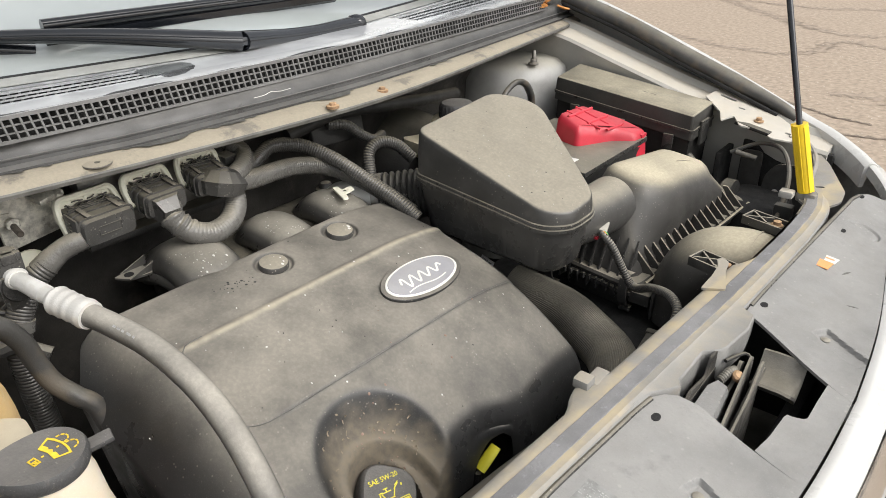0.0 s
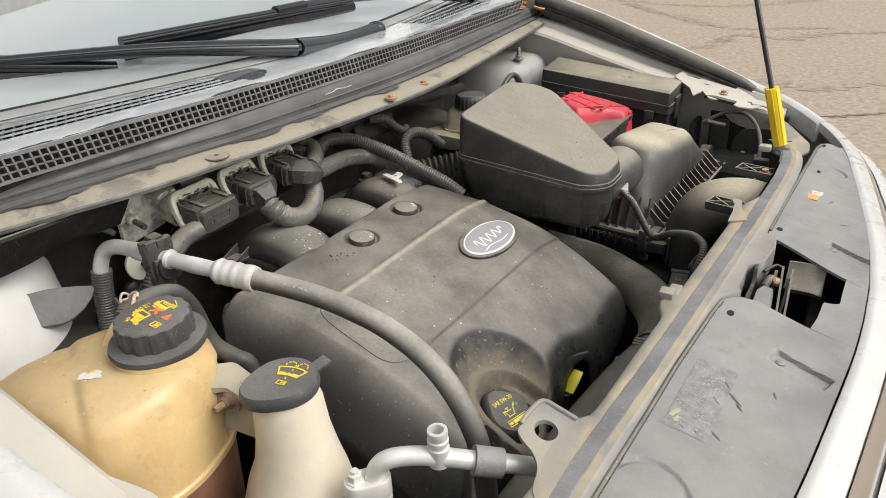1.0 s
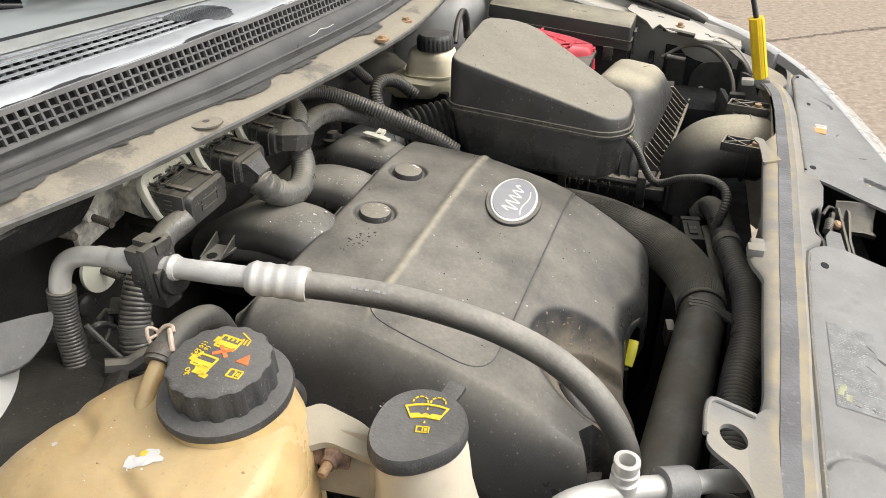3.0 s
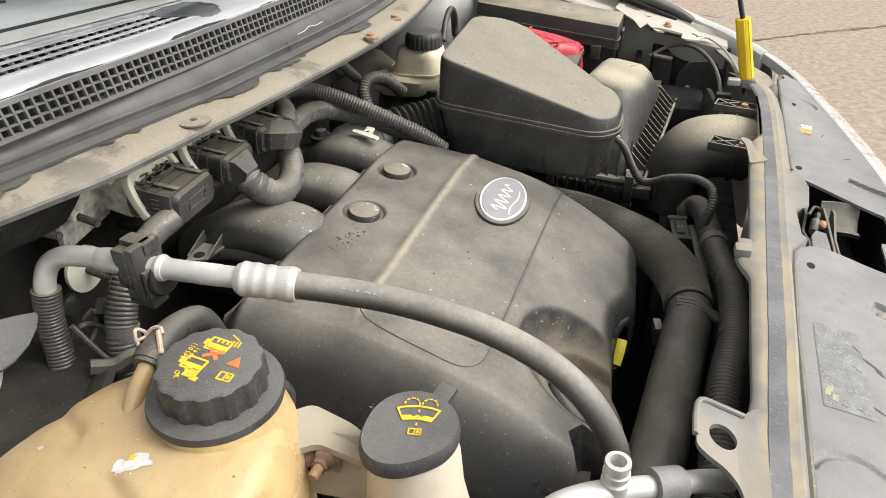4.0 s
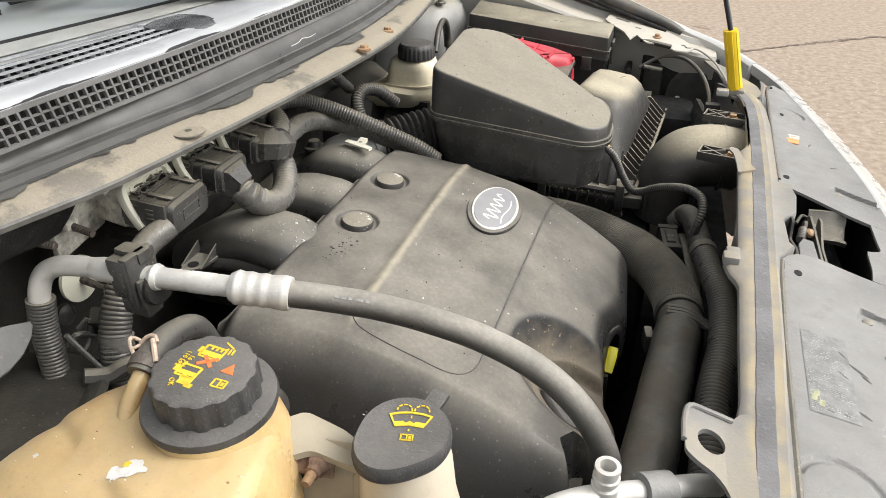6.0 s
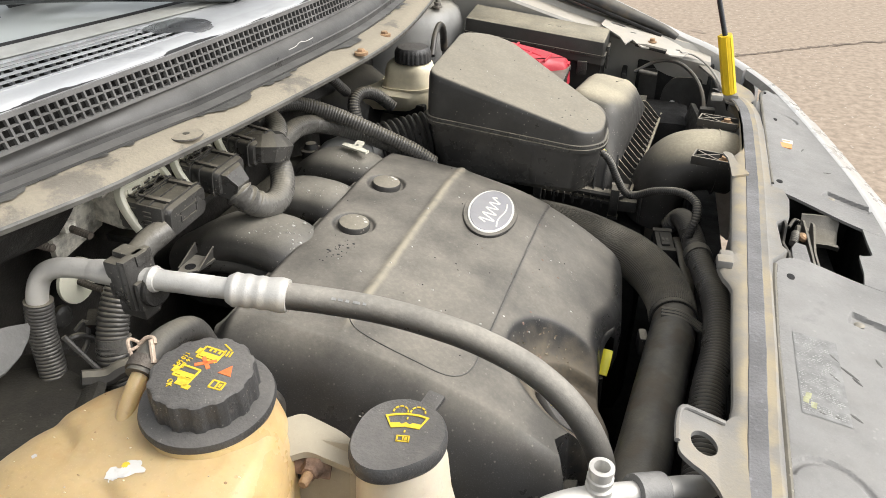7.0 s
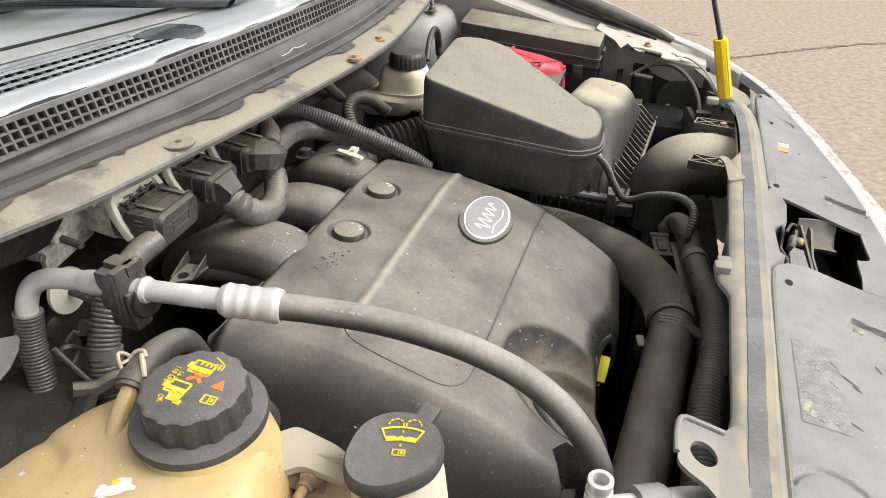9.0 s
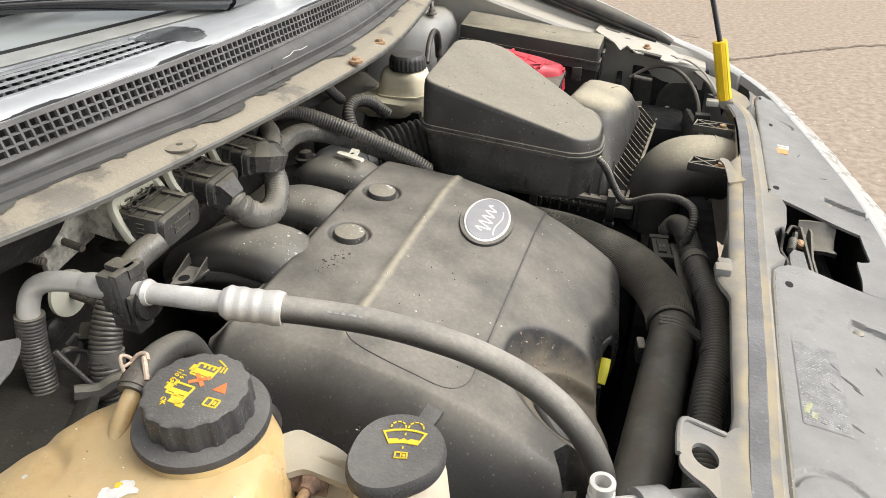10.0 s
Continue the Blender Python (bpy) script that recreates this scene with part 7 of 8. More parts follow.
# coolant hoses at the front
radhose = thing("radiator_hose", (-0.06, -0.2, 0.74), "black upper radiator hose, braided at its bend", "hose")
RH = [(-0.30, 0.20, 0.745), (-0.201, 0.205, 0.729), (-0.130, 0.174, 0.723), (-0.086, 0.150, 0.717), (-0.050, 0.100, 0.715), (-0.032, 0.049, 0.716), (-0.027, 0.014, 0.719), (-0.026, -0.029, 0.727)]
part("braided_bend", tube(RH, [0.033, 0.034, 0.036, 0.0375, 0.0375, 0.036, 0.0345, 0.033], 30), M_BRAID, radhose, "braided sleeve over the bend")
for k in range(72):
    a = 2 * math.pi * k / 72 + 0.2
    P = spline(RH, 0.012)
    T, N, B = frames_along(P)
    part("braid_rib", tube([P[i] + (0.033 + 0.0045 * math.sin(math.pi * i / (len(P) - 1))) * (math.cos(a) * N[i] + math.sin(a) * B[i]) for i in range(0, len(P), 2)], 0.0009, 4, step=0.014), M_BRAID, radhose)
part("pipe", tube([(-0.023, 0.057, 0.711), (-0.024, -0.020, 0.726), (-0.034, -0.112, 0.740), (-0.046, -0.208, 0.743), (-0.058, -0.303, 0.740), (-0.071, -0.398, 0.730), (-0.087, -0.522, 0.71)], 0.0305, 30), M_RUBBER, radhose, "smooth black pipe")
part("band", tube([(-0.025, -0.029, 0.727), (-0.025, -0.033, 0.728)], 0.0338, 28, step=0.004), M_DARK, radhose)
for k in range(3):
    part("band_clip", tube([(-0.047, -0.051 - 0.0072 * k, 0.7605), (-0.022, -0.056 - 0.0072 * k, 0.7625), (0.006, -0.061 - 0.0072 * k, 0.750)], 0.0036, 8), M_PLASTIC, radhose, "ribbed black hose strap")
plug = thing("sensor_plug", (-0.043, 0.19, 0.71), "black sensor plug with a ribbed shell beside the radiator hose", "connector")
pm = pose(-0.043, 0.188, 0.728, 0, 0, 7)
for name, at, size, mat in (("shell", (0, 0, 0), (0.028, 0.070, 0.024), M_HEADBACK), ("collar", (0, 0.030, 0), (0.032, 0.012, 0.028), M_HEADBACK), ("collar", (0, -0.034, 0), (0.031, 0.010, 0.026), M_HEADBACK), ("latch", (0, -0.004, 0.013), (0.014, 0.040, 0.005), M_HEADBACK), ("window", (-0.003, -0.008, 0.0158), (0.004, 0.010, 0.001), M_STEELEDGE), ("window", (0.003, -0.008, 0.0158), (0.004, 0.010, 0.001), M_STEELEDGE)):
    bm = box(at, size, 0.002)
    bm.transform(pm)
    part(name, bm, mat, plug)
solo("radiator_strap", tube([(-0.022, 0.213, 0.730), (-0.017, 0.181, 0.733), (-0.009, 0.126, 0.727), (-0.003, 0.083, 0.725), (-0.001, 0.037, 0.710)], 0.008, 10, flat=0.4), M_PLASTIC, "flat black strap between hose and conduit", "strap")
solo("hose_retainer", box((-0.066, -0.069, 0.712), (0.012, 0.026, 0.030), 0.004, pose(0, 0, 0, 0, 0, 10)), M_DUSTY, "small grey retainer beside the radiator hose", "clip")
fc = thing("front_conduit", (-0.01, -0.2, 0.82), "fat corrugated conduit along the radiator", "cable")
FC = [(-0.030, 0.289, 0.715), (-0.017, 0.272, 0.740), (-0.006, 0.218, 0.752), (0.005, 0.129, 0.753), (0.015, 0.058, 0.757), (0.025, -0.004, 0.759), (0.027, -0.058, 0.759), (0.022, -0.128, 0.759), (0.013, -0.180, 0.759), (0.006, -0.231, 0.758), (-0.004, -0.359, 0.753), (-0.022, -0.524, 0.735)]
part("conduit", tube(FC, [0.0180, 0.0188, 0.0190, 0.0190, 0.0200, 0.0206, 0.0206, 0.0214, 0.0208, 0.0204, 0.0200], 20, ribs=(0.0064, 0.0030)), M_LOOM, fc)
for q in (3,):
    a, b = np.array(FC[q]), np.array(FC[q + 1])
    part("tape_band", tube([a, a + 0.25 * (b - a)], 0.0246 if q > 3 else 0.0215, 16, step=0.004), M_TAPE, fc, "wrinkled black tape")
lab = thing("barcode_label", (-0.322, 0.155, 0.78), "white barcode label marked K", "label")
lm = pose(-0.322, 0.155, 0.796, 62, 0, -18)
bm = box((0, 0, 0), (0.034, 0.018, 0.0006), 0)
bm.transform(lm)
part("paper", bm, M_PAPER, lab)
letters("K", 0.013, (0, 0, 0), lm @ pose(0.009, 0, 0.0006), M_INK, lab)
for k in range(4):
    bm = box((-0.012 + 0.004 * k, 0, 0.0006), (0.0016, 0.012, 0.0003), 0)
    bm.transform(lm)
    part("stripe", bm, M_INK, lab)
solo("label_harness", tube([(-0.36, 0.165, 0.77), (-0.325, 0.160, 0.784), (-0.29, 0.153, 0.780), (-0.26, 0.145, 0.76)], 0.008, 10), M_DARK, "dark harness under the resonator", "cable")

# ---- coolant expansion tank ----
tank = thing("coolant_tank", (-0.41, -0.60, 0.75), "amber translucent coolant expansion tank with a big black cap", "coolant tank")
TK = [(-0.530, -0.700), (-0.335, -0.700), (-0.306, -0.625), (-0.328, -0.550), (-0.372, -0.515), (-0.440, -0.518), (-0.488, -0.560), (-0.528, -0.640)]


def ring_k(z, k, roll=True, n=160):
    """The tank's outline drawn in by k; its shoulder is highest round the neck."""
    P = np.array(ringed(TK, 0.035, lambda x, y: z, 0.0, n))
    c = np.array((-0.405, -0.605, 0))
    out = []
    for x, y, _ in P:
        x, y = c[0] + (x - c[0]) * k, c[1] + (y - c[1]) * k
        r = math.hypot(x + 0.378, y + 0.575)
        dz = -0.20 * max(0, r - 0.055) ** 1.2 if roll else 0
        if roll:
            d = (y + 0.628) - 0.55 * (x + 0.45) * -1.0
            dz -= 0.0045 * math.exp(-(d / 0.007) ** 2) * smooth(0.05, 0.07, r) + 0.003 * smooth(0.0, -0.012, d)
        if roll:
            dz += 0.0010 * noise.noise(Vector((x * 30, y * 30, 3.0))) + 0.0005 * noise.noise(Vector((x * 95, y * 95, 7.0)))
        out.append((x, y, z + dz))
    return out


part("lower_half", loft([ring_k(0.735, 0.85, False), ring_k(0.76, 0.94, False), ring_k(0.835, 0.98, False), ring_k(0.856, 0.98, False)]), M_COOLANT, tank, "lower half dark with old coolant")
part("seam", loft([ring_k(0.852, 1.01, False), ring_k(0.854, 1.03, False), ring_k(0.860, 1.03, False), ring_k(0.862, 1.01, False)]), M_TANK, tank)
upper = part("upper_half", loft([ring_k(0.858, 0.985, False), ring_k(0.885, 0.995, False), ring_k(0.918, 0.985), ring_k(0.938, 0.96), ring_k(0.952, 0.92), ring_k(0.958, 0.89), ring_k(0.961, 0.86), ring_k(0.9628, 0.84), ring_k(0.964, 0.82)] + [ring_k(0.968 - 0.02 * max(0, k - 0.62) ** 2 * 5, k) for k in np.arange(0.80, 0.39, -0.025)]), M_TANK, tank, sharp=60)
part("neck", lathe([(0.050, 0.945), (0.047, 0.957), (0.044, 0.962), (0.042, 0.972)], (-0.378, -0.575, 0), 48), M_TANK, tank)
capm = Matrix.Translation((-0.3815, -0.5715, 0.9790)) @ tilt_to((0.03, -0.04, 1)) @ Matrix.Diagonal((0.985, 0.985, 0.90, 1))
flange = lathe([(0.042, -0.010), (0.0465, -0.008), (0.0480, -0.003), (0.0468, 0.0012), (0.0380, 0.0042), (0.032, 0.005)], (0, 0, 0), 64)
flange.transform(capm)
cap = part("cap", flange, M_CAP, tank, "broad black screw cap, dusty, with yellow warning pictures")
ang = np.linspace(0, 2 * math.pi, 168, endpoint=False)
lob = lambda t: 1 - 0.045 * smooth(0.55, 0.85, abs(math.cos(7 * t)))
gr = lambda r, h, k: [(r * (1 - k + k * lob(t)) * math.cos(t), r * (1 - k + k * lob(t)) * math.sin(t), h) for t in ang]
bm = loft([gr(0.0375, 0.002, 1), gr(0.0370, 0.024, 1), gr(0.0360, 0.0275, 0.8), gr(0.0330, 0.0292, 0.3)])
bm.transform(capm)
part("grip", bm, M_CAP, cap)
cz = 0.0295
capm = capm @ pose(0, 0, 0, 0, 0, 22) @ Matrix.Diagonal((0.95, 0.95, 1, 1))


def cap_print(mat, *rects, turn=0.0, at=(0, 0)):
    for (x, y, w, h) in rects:
        b = box((x, y, 0), (w, h, 0.0006), 0)
        b.transform(capm @ pose(at[0], at[1], cz, 0, 0, turn))
        part("print_bar", b, mat, cap)


def rect_frame(x, y, w, h, t):
    return ((x, y + h / 2, w, t), (x, y - h / 2, w, t), (x - w / 2, y, t, h), (x + w / 2, y, t, h))


TURN_CAP = -28
# open bottle marked with a cross, closed bottle, hand, manual, triangle
cap_print(M_YPRINT, *rect_frame(0, 0, 0.017, 0.012, 0.0016), (0, -0.002, 0.015, 0.005), (-0.010, 0.0, 0.004, 0.006), (-0.003, 0.0045, 0.0016, 0.004), (0.001, 0.0045, 0.0016, 0.004), (0.005, 0.0045, 0.0016, 0.004), turn=TURN_CAP, at=(0.004, 0.016))
cap_print(M_YPRINT, *rect_frame(0, 0, 0.016, 0.011, 0.0016), (0, -0.002, 0.014, 0.004), (-0.010, 0.0, 0.004, 0.006), (0.004, -0.009, 0.010, 0.007), (0.009, -0.012, 0.006, 0.004), (0.0, -0.006, 0.004, 0.004), turn=TURN_CAP, at=(-0.010, -0.002))
cap_print(M_OPRINT, (0, 0, 0.016, 0.003), turn=TURN_CAP + 38, at=(0.002, 0.007))
cap_print(M_OPRINT, (0, 0, 0.014, 0.003), turn=TURN_CAP - 38, at=(0.002, 0.007))
cap_print(M_YPRINT, *rect_frame(0, 0, 0.010, 0.007, 0.0013), (0, 0, 0.0013, 0.007), (0.0025, 0.0, 0.002, 0.0035), turn=TURN_CAP + 4, at=(0.014, -0.017))
tri_bm = plate([(-0.0055, -0.0045), (0.0055, -0.0045), (0.0, 0.0055)], 0.0003, 0.0006)
tri_bm.transform(capm @ pose(0.0195, -0.003, cz, 0, 0, TURN_CAP))
part("warning_triangle", tri_bm, M_OPRINT, cap)
for text, x, y, s in (("110 kPa", -0.0165, 0.012, 0.0052), ("16 psi", -0.0125, 0.0085, 0.0052), ("OK", -0.020, -0.012, 0.0055)):
    letters(text, s, (0, 0, 0), capm @ pose(x, y, cz + 0.0002, 0, 0, TURN_CAP - 88 if text != "OK" else TURN_CAP - 60), M_YPRINT, cap)
for k in range(3):
    cap_print(M_YPRINT, (0, 0, 0.0012, 0.006), turn=TURN_CAP + 8, at=(0.014 + 0.0025 * k, 0.0165 - 0.001 * k))
cap_print(M_YPRINT, (0, 0, 0.010, 0.0012), turn=TURN_CAP - 24, at=(0.016, 0.0225))
# fittings on the tank
part("nipple", tube([(-0.438, -0.606, 0.946), (-0.439, -0.594, 0.962), (-0.4405, -0.578, 0.974), (-0.4415, -0.564, 0.981)], 0.0066, 16), M_TANK, tank)
part("moulded_ear", plate(rounded([(-0.352, -0.545), (-0.336, -0.525), (-0.302, -0.528), (-0.274, -0.540), (-0.272, -0.556), (-0.318, -0.556), (-0.335, -0.575)], 0.006), lambda x, y: 0.934 - 0.25 * (x + 0.34), 0.006), M_EAR, tank, "cream moulded mounting ear")
tree = BVHTree.FromPolygons([upper.matrix_world @ v.co for v in upper.data.vertices], [tuple(p.vertices) for p in upper.data.polygons])


def on_tank(x, y):
    hit, n, _, _ = tree.ray_cast(Vector((x, y, 1.2)), Vector((0, 0, -1)))
    return (hit, n) if hit else (Vector((x, y, 0.9)), Vector((0, 0, 1)))


def torn(cx, cy, r, seed, material, label):
    """A torn scrap stuck on the tank."""
    rnd = random.Random(seed)
    bm = bmesh.new()
    mid = bm.verts.new(on_tank(cx, cy)[0] + Vector((0, 0, 0.0006)))
    ring = []
    q = r
    for k in range(26):
        a = 2 * math.pi * k / 26
        q = min(1.15 * r, max(0.5 * r, q + r * rnd.uniform(-0.26, 0.26)))
        ring.append(bm.verts.new(on_tank(cx + q * math.cos(a), cy + 0.85 * q * math.sin(a))[0] + Vector((0, 0, 0.0006))))
    for k in range(26):
        bm.faces.new((mid, ring[k], ring[(k + 1) % 26]))
    part("scrap", bm, material, tank, label)


torn(-0.402, -0.632, 0.0085, 2, M_PAPER, "scrap of torn white sticker")
torn(-0.411, -0.639, 0.0075, 5, M_PAPER, "scrap of torn white sticker")
torn(-0.409, -0.629, 0.004, 7, M_YPRINT, "yellow rest of a sticker")
torn(-0.479, -0.636, 0.003, 9, M_PAPER, "white paint fleck")
rnd = random.Random(21)
for k in range(40):
    p, n = on_tank(rnd.uniform(-0.50, -0.33), rnd.uniform(-0.67, -0.56))
    if (p.x + 0.378) ** 2 + (p.y + 0.575) ** 2 > 0.0027:
        part("fleck", lathe([(rnd.uniform(0.0006, 0.0018), -0.0004), (0.0004, 0.0005)], p, 6, tilt_to(n), squash=rnd.uniform(0.3, 0.9)), rnd.choice((M_RUST, M_RES, M_RES, M_WASH)), tank)
over = thing("overflow_hose", (-0.44, -0.5, 0.90), "grey rubber overflow hose curving off the coolant tank", "hose")
part("hose", tube([(-0.4415, -0.567, 0.980), (-0.443, -0.550, 0.985), (-0.445, -0.528, 0.984), (-0.445, -0.500, 0.973), (-0.450, -0.481, 0.943), (-0.449, -0.473, 0.908), (-0.443, -0.466, 0.882), (-0.430, -0.453, 0.862), (-0.420, -0.440, 0.842), (-0.416, -0.43, 0.77)], 0.0108, 18), M_RUBBER, over)
part("spring_clip", tube([(-0.4420, -0.564, 0.981), (-0.4430, -0.555, 0.984)], 0.0122, 18, step=0.002), M_DARKSTUD, over, "dark spring hose clip")
for pts, r in (([(-0.450, -0.560, 0.992), (-0.455, -0.556, 0.995), (-0.460, -0.550, 0.996), (-0.461, -0.545, 0.993), (-0.456, -0.544, 0.990), (-0.452, -0.549, 0.992), (-0.455, -0.556, 0.992)], 0.0022), ([(-0.452, -0.549, 0.993), (-0.447, -0.546, 0.998), (-0.441, -0.545, 0.999), (-0.437, -0.549, 0.997)], 0.0026), ([(-0.441, -0.548, 0.998), (-0.436, -0.554, 0.996), (-0.432, -0.560, 0.989)], 0.0032)):
    part("clip_ear", tube(pts, 0.62 * r, 8, step=0.002), M_EARWIRE, over, "pinkish rusty clip ear")

# ---- washer bottle ----
wash = thing("washer_bottle", (-0.245, -0.55, 0.60), "cream washer fluid bottle with a dark flip cap", "washer bottle")
wc = (-0.249, -0.541)
ell = lambda z, rx, ry, dx=0.0, dy=0.0: [(wc[0] + dx + rx * math.cos(t), wc[1] + dy + ry * math.sin(t), z) for t in np.linspace(0, 2 * math.pi, 48, endpoint=False)]
part("bottle", loft([ell(0.60, 0.05, 0.06, 0, -0.01), ell(0.72, 0.054, 0.062, 0, -0.01), ell(0.79, 0.058, 0.058, 0, -0.006), ell(0.815, 0.057, 0.056, 0, -0.005), ell(0.838, 0.051, 0.050, 0, -0.003), ell(0.862, 0.042, 0.042), ell(0.89, 0.0365, 0.037), ell(0.925, 0.0338, 0.0338), ell(0.936, 0.0310, 0.0310), ell(0.942, 0.0290, 0.0290)]), M_WASH, wash)
ang = np.linspace(0, 2 * math.pi, 80, endpoint=False)


def wcap(k, z):
    out = []
    for t in ang:
        d = math.atan2(math.sin(t - radians(245)), math.cos(t - radians(245)))
        r = 0.0325 + 0.0095 * max(0, math.cos(d * 1.15)) ** 3 * (abs(d) < 1.36)
        out.append((wc[0] + k * r * math.cos(t), wc[1] + k * r * math.sin(t), z))
    return out


lid = part("lid", loft([wcap(0.84, 0.936), wcap(0.88, 0.9395), wcap(0.985, 0.9405), wcap(1.02, 0.943), wcap(1.03, 0.9475), wcap(1.015, 0.952), wcap(0.97, 0.9545), wcap(0.90, 0.9540)]), M_CAP, wash, "dark grey flip lid with a yellow wash symbol")
part("hinge_tab", box((-0.239, -0.501, 0.946), (0.015, 0.020, 0.005), 0.002, pose(0, 0, 0, 8, 0, -14)), M_CAP, lid)
wm = Matrix.Translation((wc[0] + 0.001, wc[1] + 0.008, 0.9546)) @ pose(0, 0, 0, 0, 0, 10) @ Matrix.Diagonal((0.98, 0.98, 1, 1))


def wash_print(*rects):
    for (x, y, w, h, a) in rects:
        b = box((0, 0, 0), (w, h, 0.0006), 0)
        b.transform(wm @ pose(x, y, 0, 0, 0, a))
        part("print_bar", b, M_YPRINT, lid)


fan_out = [(-0.0165, 0.006), (-0.009, 0.0085), (0.0, 0.0095), (0.009, 0.0085), (0.0165, 0.006), (0.0105, -0.006), (0.0, -0.0045), (-0.0105, -0.006)]
fan_in = [(-0.0143, 0.0050), (-0.008, 0.0068), (0.0, 0.0077), (0.008, 0.0068), (0.0143, 0.0050), (0.0115, -0.0015), (0.005, -0.0005), (0.003, -0.002), (0.0, 0.0), (-0.003, -0.002), (-0.005, -0.0005), (-0.0115, -0.0015)]
bm = plate(fan_out, 0.0003, 0.0006, [fan_in])
bm.transform(wm)
part("screen_symbol", bm, M_YPRINT, lid)
for cx in (-0.0055, 0.0075):
    for a in (10, 50, 90, 130, 170):
        wash_print((cx + 0.0055 * math.cos(radians(a)), 0.0105 + 0.0058 * math.sin(radians(a)), 0.0028, 0.0012, a + 90))
wash_print((0.0005, 0.004, 0.0011, 0.0022, 0), (0.0003, -0.009, 0.0011, 0.0022, 0), (0, -0.0185, 0.0085, 0.0011, 0), (0, -0.0135, 0.0085, 0.0011, 0), (-0.0043, -0.016, 0.0011, 0.006, 0), (0.0043, -0.016, 0.0011, 0.006, 0), (0, -0.016, 0.001, 0.005, 0), (0.0022, -0.016, 0.002, 0.0026, 0))
part("bracket", box((-0.305, -0.5500, 0.903), (0.046, 0.004, 0.052), 0.0018, pose(0, 0, 0, -22, 0, 4)), M_EAR, wash, "upright cream bracket towards the coolant tank")
part("bracket_web", box((-0.276, -0.546, 0.890), (0.026, 0.022, 0.040), 0.006, pose(0, 0, 0, -10, 0, 6)), M_EAR, wash)
clipn = thing("bracket_clip", (-0.312, -0.556, 0.91), "rusty spring nut and bolt joining tank and bottle", "bolt")
part("plate", box((-0.315, -0.5565, 0.9165), (0.030, 0.003, 0.019), 0.001, pose(0, 0, 0, -32, 6, 8)), M_DEEPRUST, clipn, "rusty spring plate")
axis = tilt_to((0.03, -0.95, 0.12))
part("nut", lathe([(0.0100, 0.0), (0.0092, 0.004), (0.0068, 0.006), (0.0062, 0.010)], (-0.314, -0.5565, 0.914), 6, axis), M_DEEPRUST, clipn)
part("stud", lathe([(0.0040, 0.008), (0.0040, 0.019), (0.0030, 0.021), (0.0, 0.021)], (-0.314, -0.5565, 0.914), 12, axis), M_RUST, clipn, "rusty threaded stud")

# ---- clutter behind the tank ----
ledge = thing("moulded_cover", (-0.655, -0.555, 0.80), "dark rounded plastic cover between tank and strut tower", "plastic cover")
lump = [(-0.735, -0.54), (-0.665, -0.482), (-0.612, -0.478), (-0.590, -0.52), (-0.585, -0.61), (-0.70, -0.64)]
part("body", loft([ringed(lump, 0.03, lambda x, y: 0.79), ringed(lump, 0.03, lambda x, y: 0.846, -0.002), ringed(lump, 0.03, lambda x, y: 0.858, 0.004), ringed(lump, 0.03, lambda x, y: 0.865, 0.014), ringed(lump, 0.03, lambda x, y: 0.866, 0.024), ringed(lump, 0.03, lambda x, y: 0.861, 0.030)]), M_SMOOTHBLACK, ledge)
part("rim", tube([(-0.725, -0.535, 0.846), (-0.664, -0.480, 0.846), (-0.611, -0.476, 0.846), (-0.588, -0.52, 0.846), (-0.584, -0.60, 0.846)], 0.004, 8), M_SMOOTHBLACK, ledge)
solo("firewall_plug", lathe([(0.013, 0.0), (0.013, 0.006), (0.009, 0.009)], (-0.712, -0.393, 0.856), 20, pose(0, 0, 0, 0, 90, 0)), M_PLASTIC, "round grey plug in the firewall", "plug")
solo("bonnet_release_cable", tube([(-0.617, -0.474, 0.908), (-0.606, -0.470, 0.885), (-0.597, -0.466, 0.866), (-0.585, -0.46, 0.845)], 0.0028, 8), M_LOOM, "thin black cable beside the pipe sleeve", "cable")
solo("round_grommet", lathe([(0.026, 0.0), (0.026, 0.004), (0.012, 0.006)], (-0.682, -0.385, 0.905), 28, pose(0, 0, 0, 0, 90, 0)), M_CREAM, "pale round grommet on the firewall", "grommet")
solo("grommet_stud", tube([(-0.682, -0.385, 0.905), (-0.645, -0.388, 0.900)], 0.0042, 10, ribs=(0.003, 0.0008)), M_DARKSTUD, "threaded stud in the firewall grommet", "stud")
for pts, r in (([(-0.640, -0.440, 0.885), (-0.632, -0.431, 0.893), (-0.630, -0.440, 0.872), (-0.628, -0.455, 0.862), (-0.624, -0.450, 0.840), (-0.60, -0.43, 0.83)], 0.0030), ([(-0.645, -0.455, 0.872), (-0.636, -0.448, 0.884), (-0.630, -0.436, 0.876), (-0.626, -0.428, 0.86), (-0.62, -0.43, 0.83)], 0.0036), ([(-0.60, -0.485, 0.868), (-0.585, -0.470, 0.862), (-0.572, -0.455, 0.866), (-0.55, -0.43, 0.85)], 0.009)):
    solo("loose_wire", tube(pts, r, 8), M_LOOM, "loose black wire behind the coolant tank", "cable", "loose wires")
solo("loose_plug", box((-0.630, -0.420, 0.882), (0.02, 0.022, 0.026), 0.003, pose(0, 0, 0, 20, 10, 30)), M_DARK, "small black plug hanging on a wire", "connector")

# ---- headlamp corner ----
def lean_plate(outline, thick, y):
    """An upright sheet across the car's side, cut to an outline of (x, z)."""
    bm = plate(rounded(outline, 0.012), 0.0, thick)
    bm.transform(pose(0, y, 0, 90))
    return bm



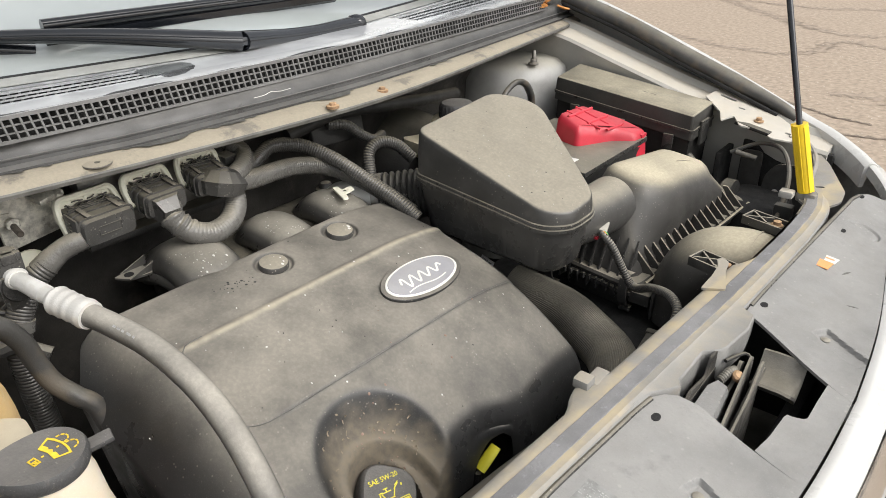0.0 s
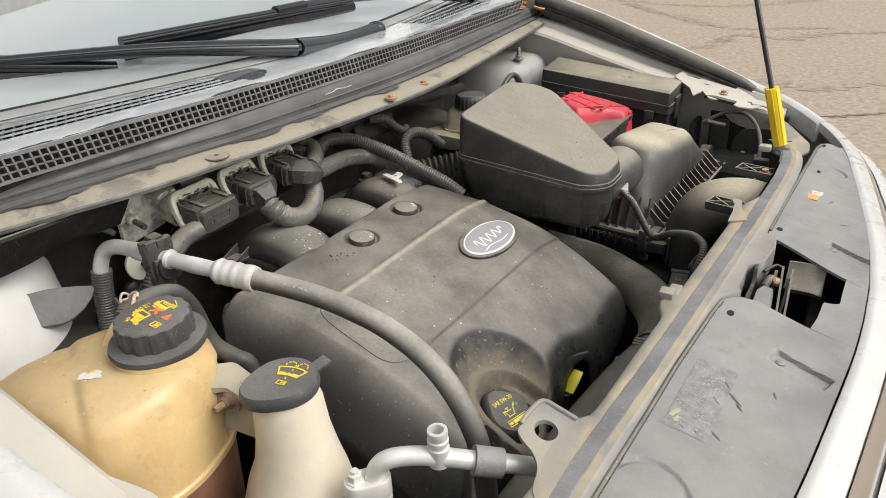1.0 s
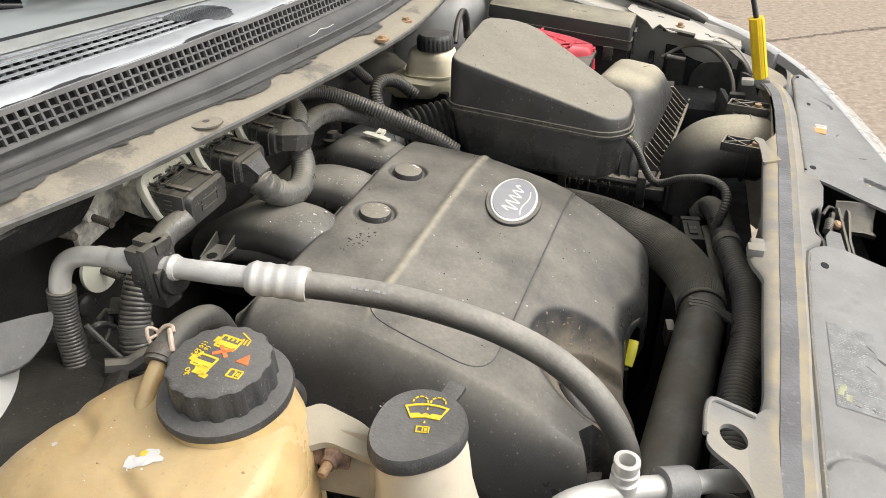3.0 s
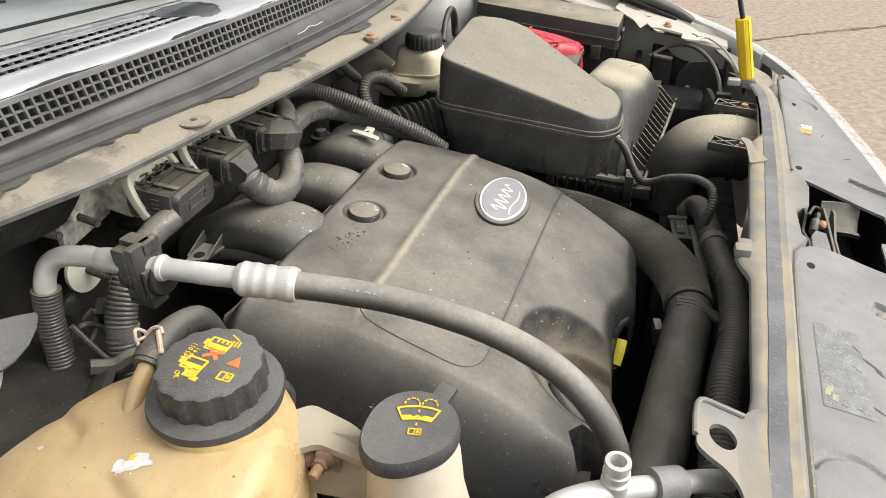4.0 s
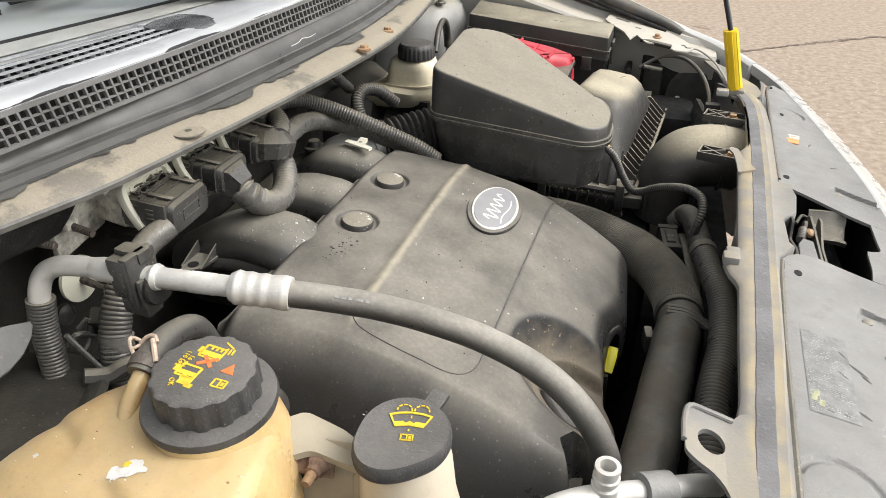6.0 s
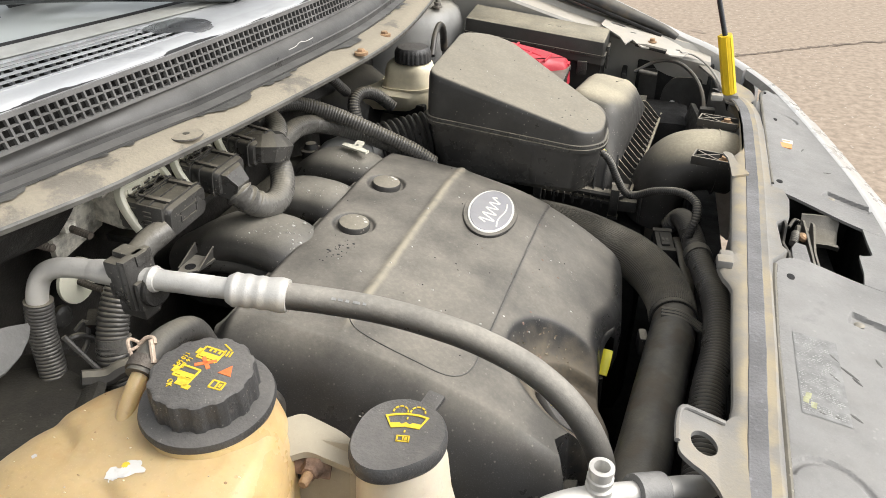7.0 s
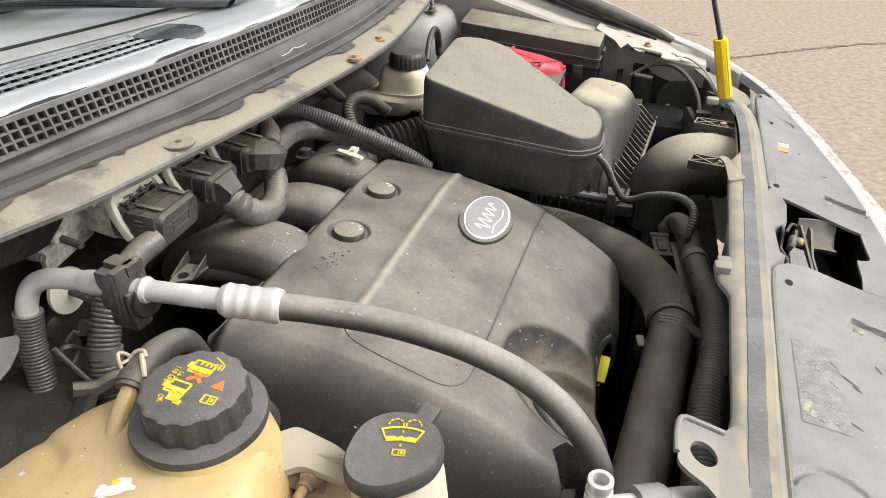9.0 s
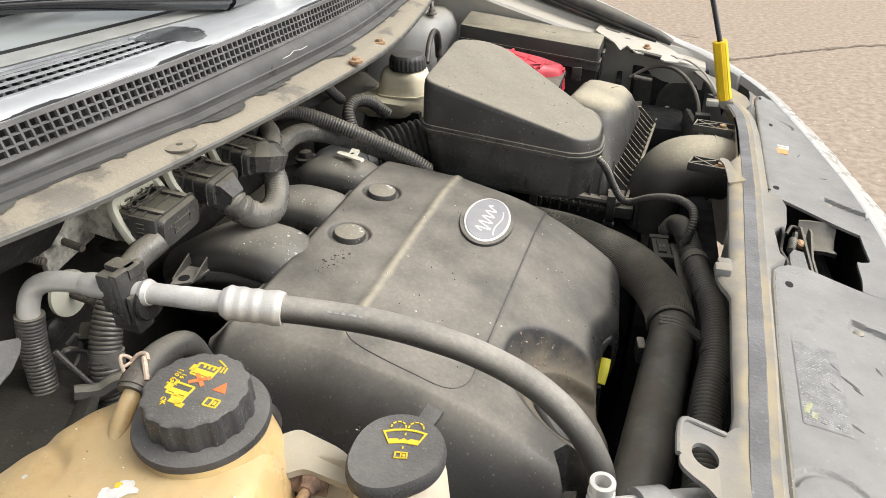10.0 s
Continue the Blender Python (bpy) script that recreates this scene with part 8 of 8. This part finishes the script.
lamp = thing("headlamp_housing", (0.0, 0.66, 0.70), "black plastic back of the headlamp in the dark corner", "headlamp")
# near-black boxes carry the shade of the lamp corner in their colour
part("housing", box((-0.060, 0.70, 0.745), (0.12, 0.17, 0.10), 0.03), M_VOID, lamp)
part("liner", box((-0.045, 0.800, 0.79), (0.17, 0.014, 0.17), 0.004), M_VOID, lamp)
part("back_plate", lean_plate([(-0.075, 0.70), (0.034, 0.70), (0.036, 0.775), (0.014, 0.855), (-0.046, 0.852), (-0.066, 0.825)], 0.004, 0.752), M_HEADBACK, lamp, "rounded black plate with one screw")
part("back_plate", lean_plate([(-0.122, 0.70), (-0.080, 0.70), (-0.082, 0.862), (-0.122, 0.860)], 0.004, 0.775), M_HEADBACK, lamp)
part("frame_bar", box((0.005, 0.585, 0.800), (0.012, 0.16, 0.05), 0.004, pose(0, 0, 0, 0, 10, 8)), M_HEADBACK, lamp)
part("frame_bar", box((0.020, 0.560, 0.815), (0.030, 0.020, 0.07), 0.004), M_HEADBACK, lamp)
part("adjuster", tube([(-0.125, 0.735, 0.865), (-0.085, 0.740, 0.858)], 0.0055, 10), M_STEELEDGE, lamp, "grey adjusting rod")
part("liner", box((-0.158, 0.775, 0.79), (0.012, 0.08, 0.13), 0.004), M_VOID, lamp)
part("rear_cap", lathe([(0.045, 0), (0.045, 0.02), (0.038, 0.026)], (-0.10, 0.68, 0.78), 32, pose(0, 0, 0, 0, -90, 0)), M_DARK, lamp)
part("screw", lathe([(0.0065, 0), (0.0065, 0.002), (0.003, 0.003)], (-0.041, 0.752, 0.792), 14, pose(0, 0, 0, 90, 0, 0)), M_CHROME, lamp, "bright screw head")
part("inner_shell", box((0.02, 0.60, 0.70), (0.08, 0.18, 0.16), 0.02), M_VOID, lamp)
solo("headlamp_cable", tube([(-0.135, 0.735, 0.862), (-0.090, 0.750, 0.885), (-0.045, 0.735, 0.890), (-0.010, 0.670, 0.882), (0.010, 0.60, 0.860), (0.016, 0.53, 0.82)], 0.0042, 8), M_RUBBER, "thin black cable across the headlamp", "cable")
leaves = thing("dry_leaves", (-0.62, 0.86, 1.07), "heap of dry orange leaves in the corner of the cowl", "leaves")
rnd = random.Random(8)
for k in range(16):
    c = Vector((-0.635 + rnd.uniform(-0.05, 0.05), 0.80 + rnd.uniform(-0.06, 0.05), 1.105 + rnd.uniform(-0.004, 0.014)))
    ang = rnd.uniform(0, 6.28)
    l, w = rnd.uniform(0.016, 0.03), rnd.uniform(0.006, 0.011)
    P = [[(l * s, w * math.sin(math.pi * min(1, s + 0.05)) * q, 0.006 * s * s - 0.004 * abs(q)) for q in (-1, 0, 1)] for s in np.linspace(0, 0.97, 6)]
    bm = grid(P)[0]
    ext = bmesh.ops.extrude_face_region(bm, geom=bm.faces[:])
    for v in ext["geom"]:
        if isinstance(v, bmesh.types.BMVert):
            v.co.z -= 0.0005
    bm.transform(Matrix.Translation(c) @ pose(0, 0, 0, rnd.uniform(-35, 35), rnd.uniform(-30, 30), math.degrees(ang)))
    part("leaf", bm, M_LEAF, leaves)
# bolts and clip on the cowl flange
for x, y, z in ((-0.502, 0.118, 1.064), (-0.494, 0.006, 1.066)):
    b = thing("cowl_bolt", (x, y, z), "rusty flanged bolt on the cowl flange", "bolt", "cowl bolts")
    part("washer", lathe([(0.0095, -0.003), (0.0095, 0.0008), (0.007, 0.0014)], (x, y, z), 24), M_RUST, b)
    part("head", lathe([(0.0055, 0.0), (0.0055, 0.0038), (0.0045, 0.005)], (x, y, z), 6), M_RUST, b)
clip = thing("cowl_clip", (-0.553, -0.317, 1.064), "round dusty plastic push clip on the cowl flange", "clip")
part("disc", lathe([(0.0165, -0.001), (0.0162, 0.0005), (0.0110, 0.0012), (0.005, 0.0014), (0.0, 0.0014)], (-0.553, -0.317, 1.0612), 32), M_LIP, clip)
part("pin", lathe([(0.0035, 0.0), (0.0035, 0.0016), (0.002, 0.0018)], (-0.553, -0.317, 1.0614), 10), M_DARK, clip)
# near side flange cover pieces
solo("fender_joint_plate", plate(rounded([(-0.332, -0.706), (-0.262, -0.692), (-0.240, -0.690), (-0.215, -0.715), (-0.20, -0.78), (-0.33, -0.79)], 0.010), lambda x, y: 0.952 - 0.12 * (x + 0.33) + 0.10 * (y + 0.70), 0.004), M_APRON, "grubby white plate on the near fender flange", "body plate")
solo("apron_pipe", tube([(-0.26, -0.60, 0.80), (-0.22, -0.58, 0.815), (-0.17, -0.56, 0.80), (-0.14, -0.54, 0.77)], 0.007, 10), M_STEEL, "thin grey pipe beside the washer bottle", "pipe")
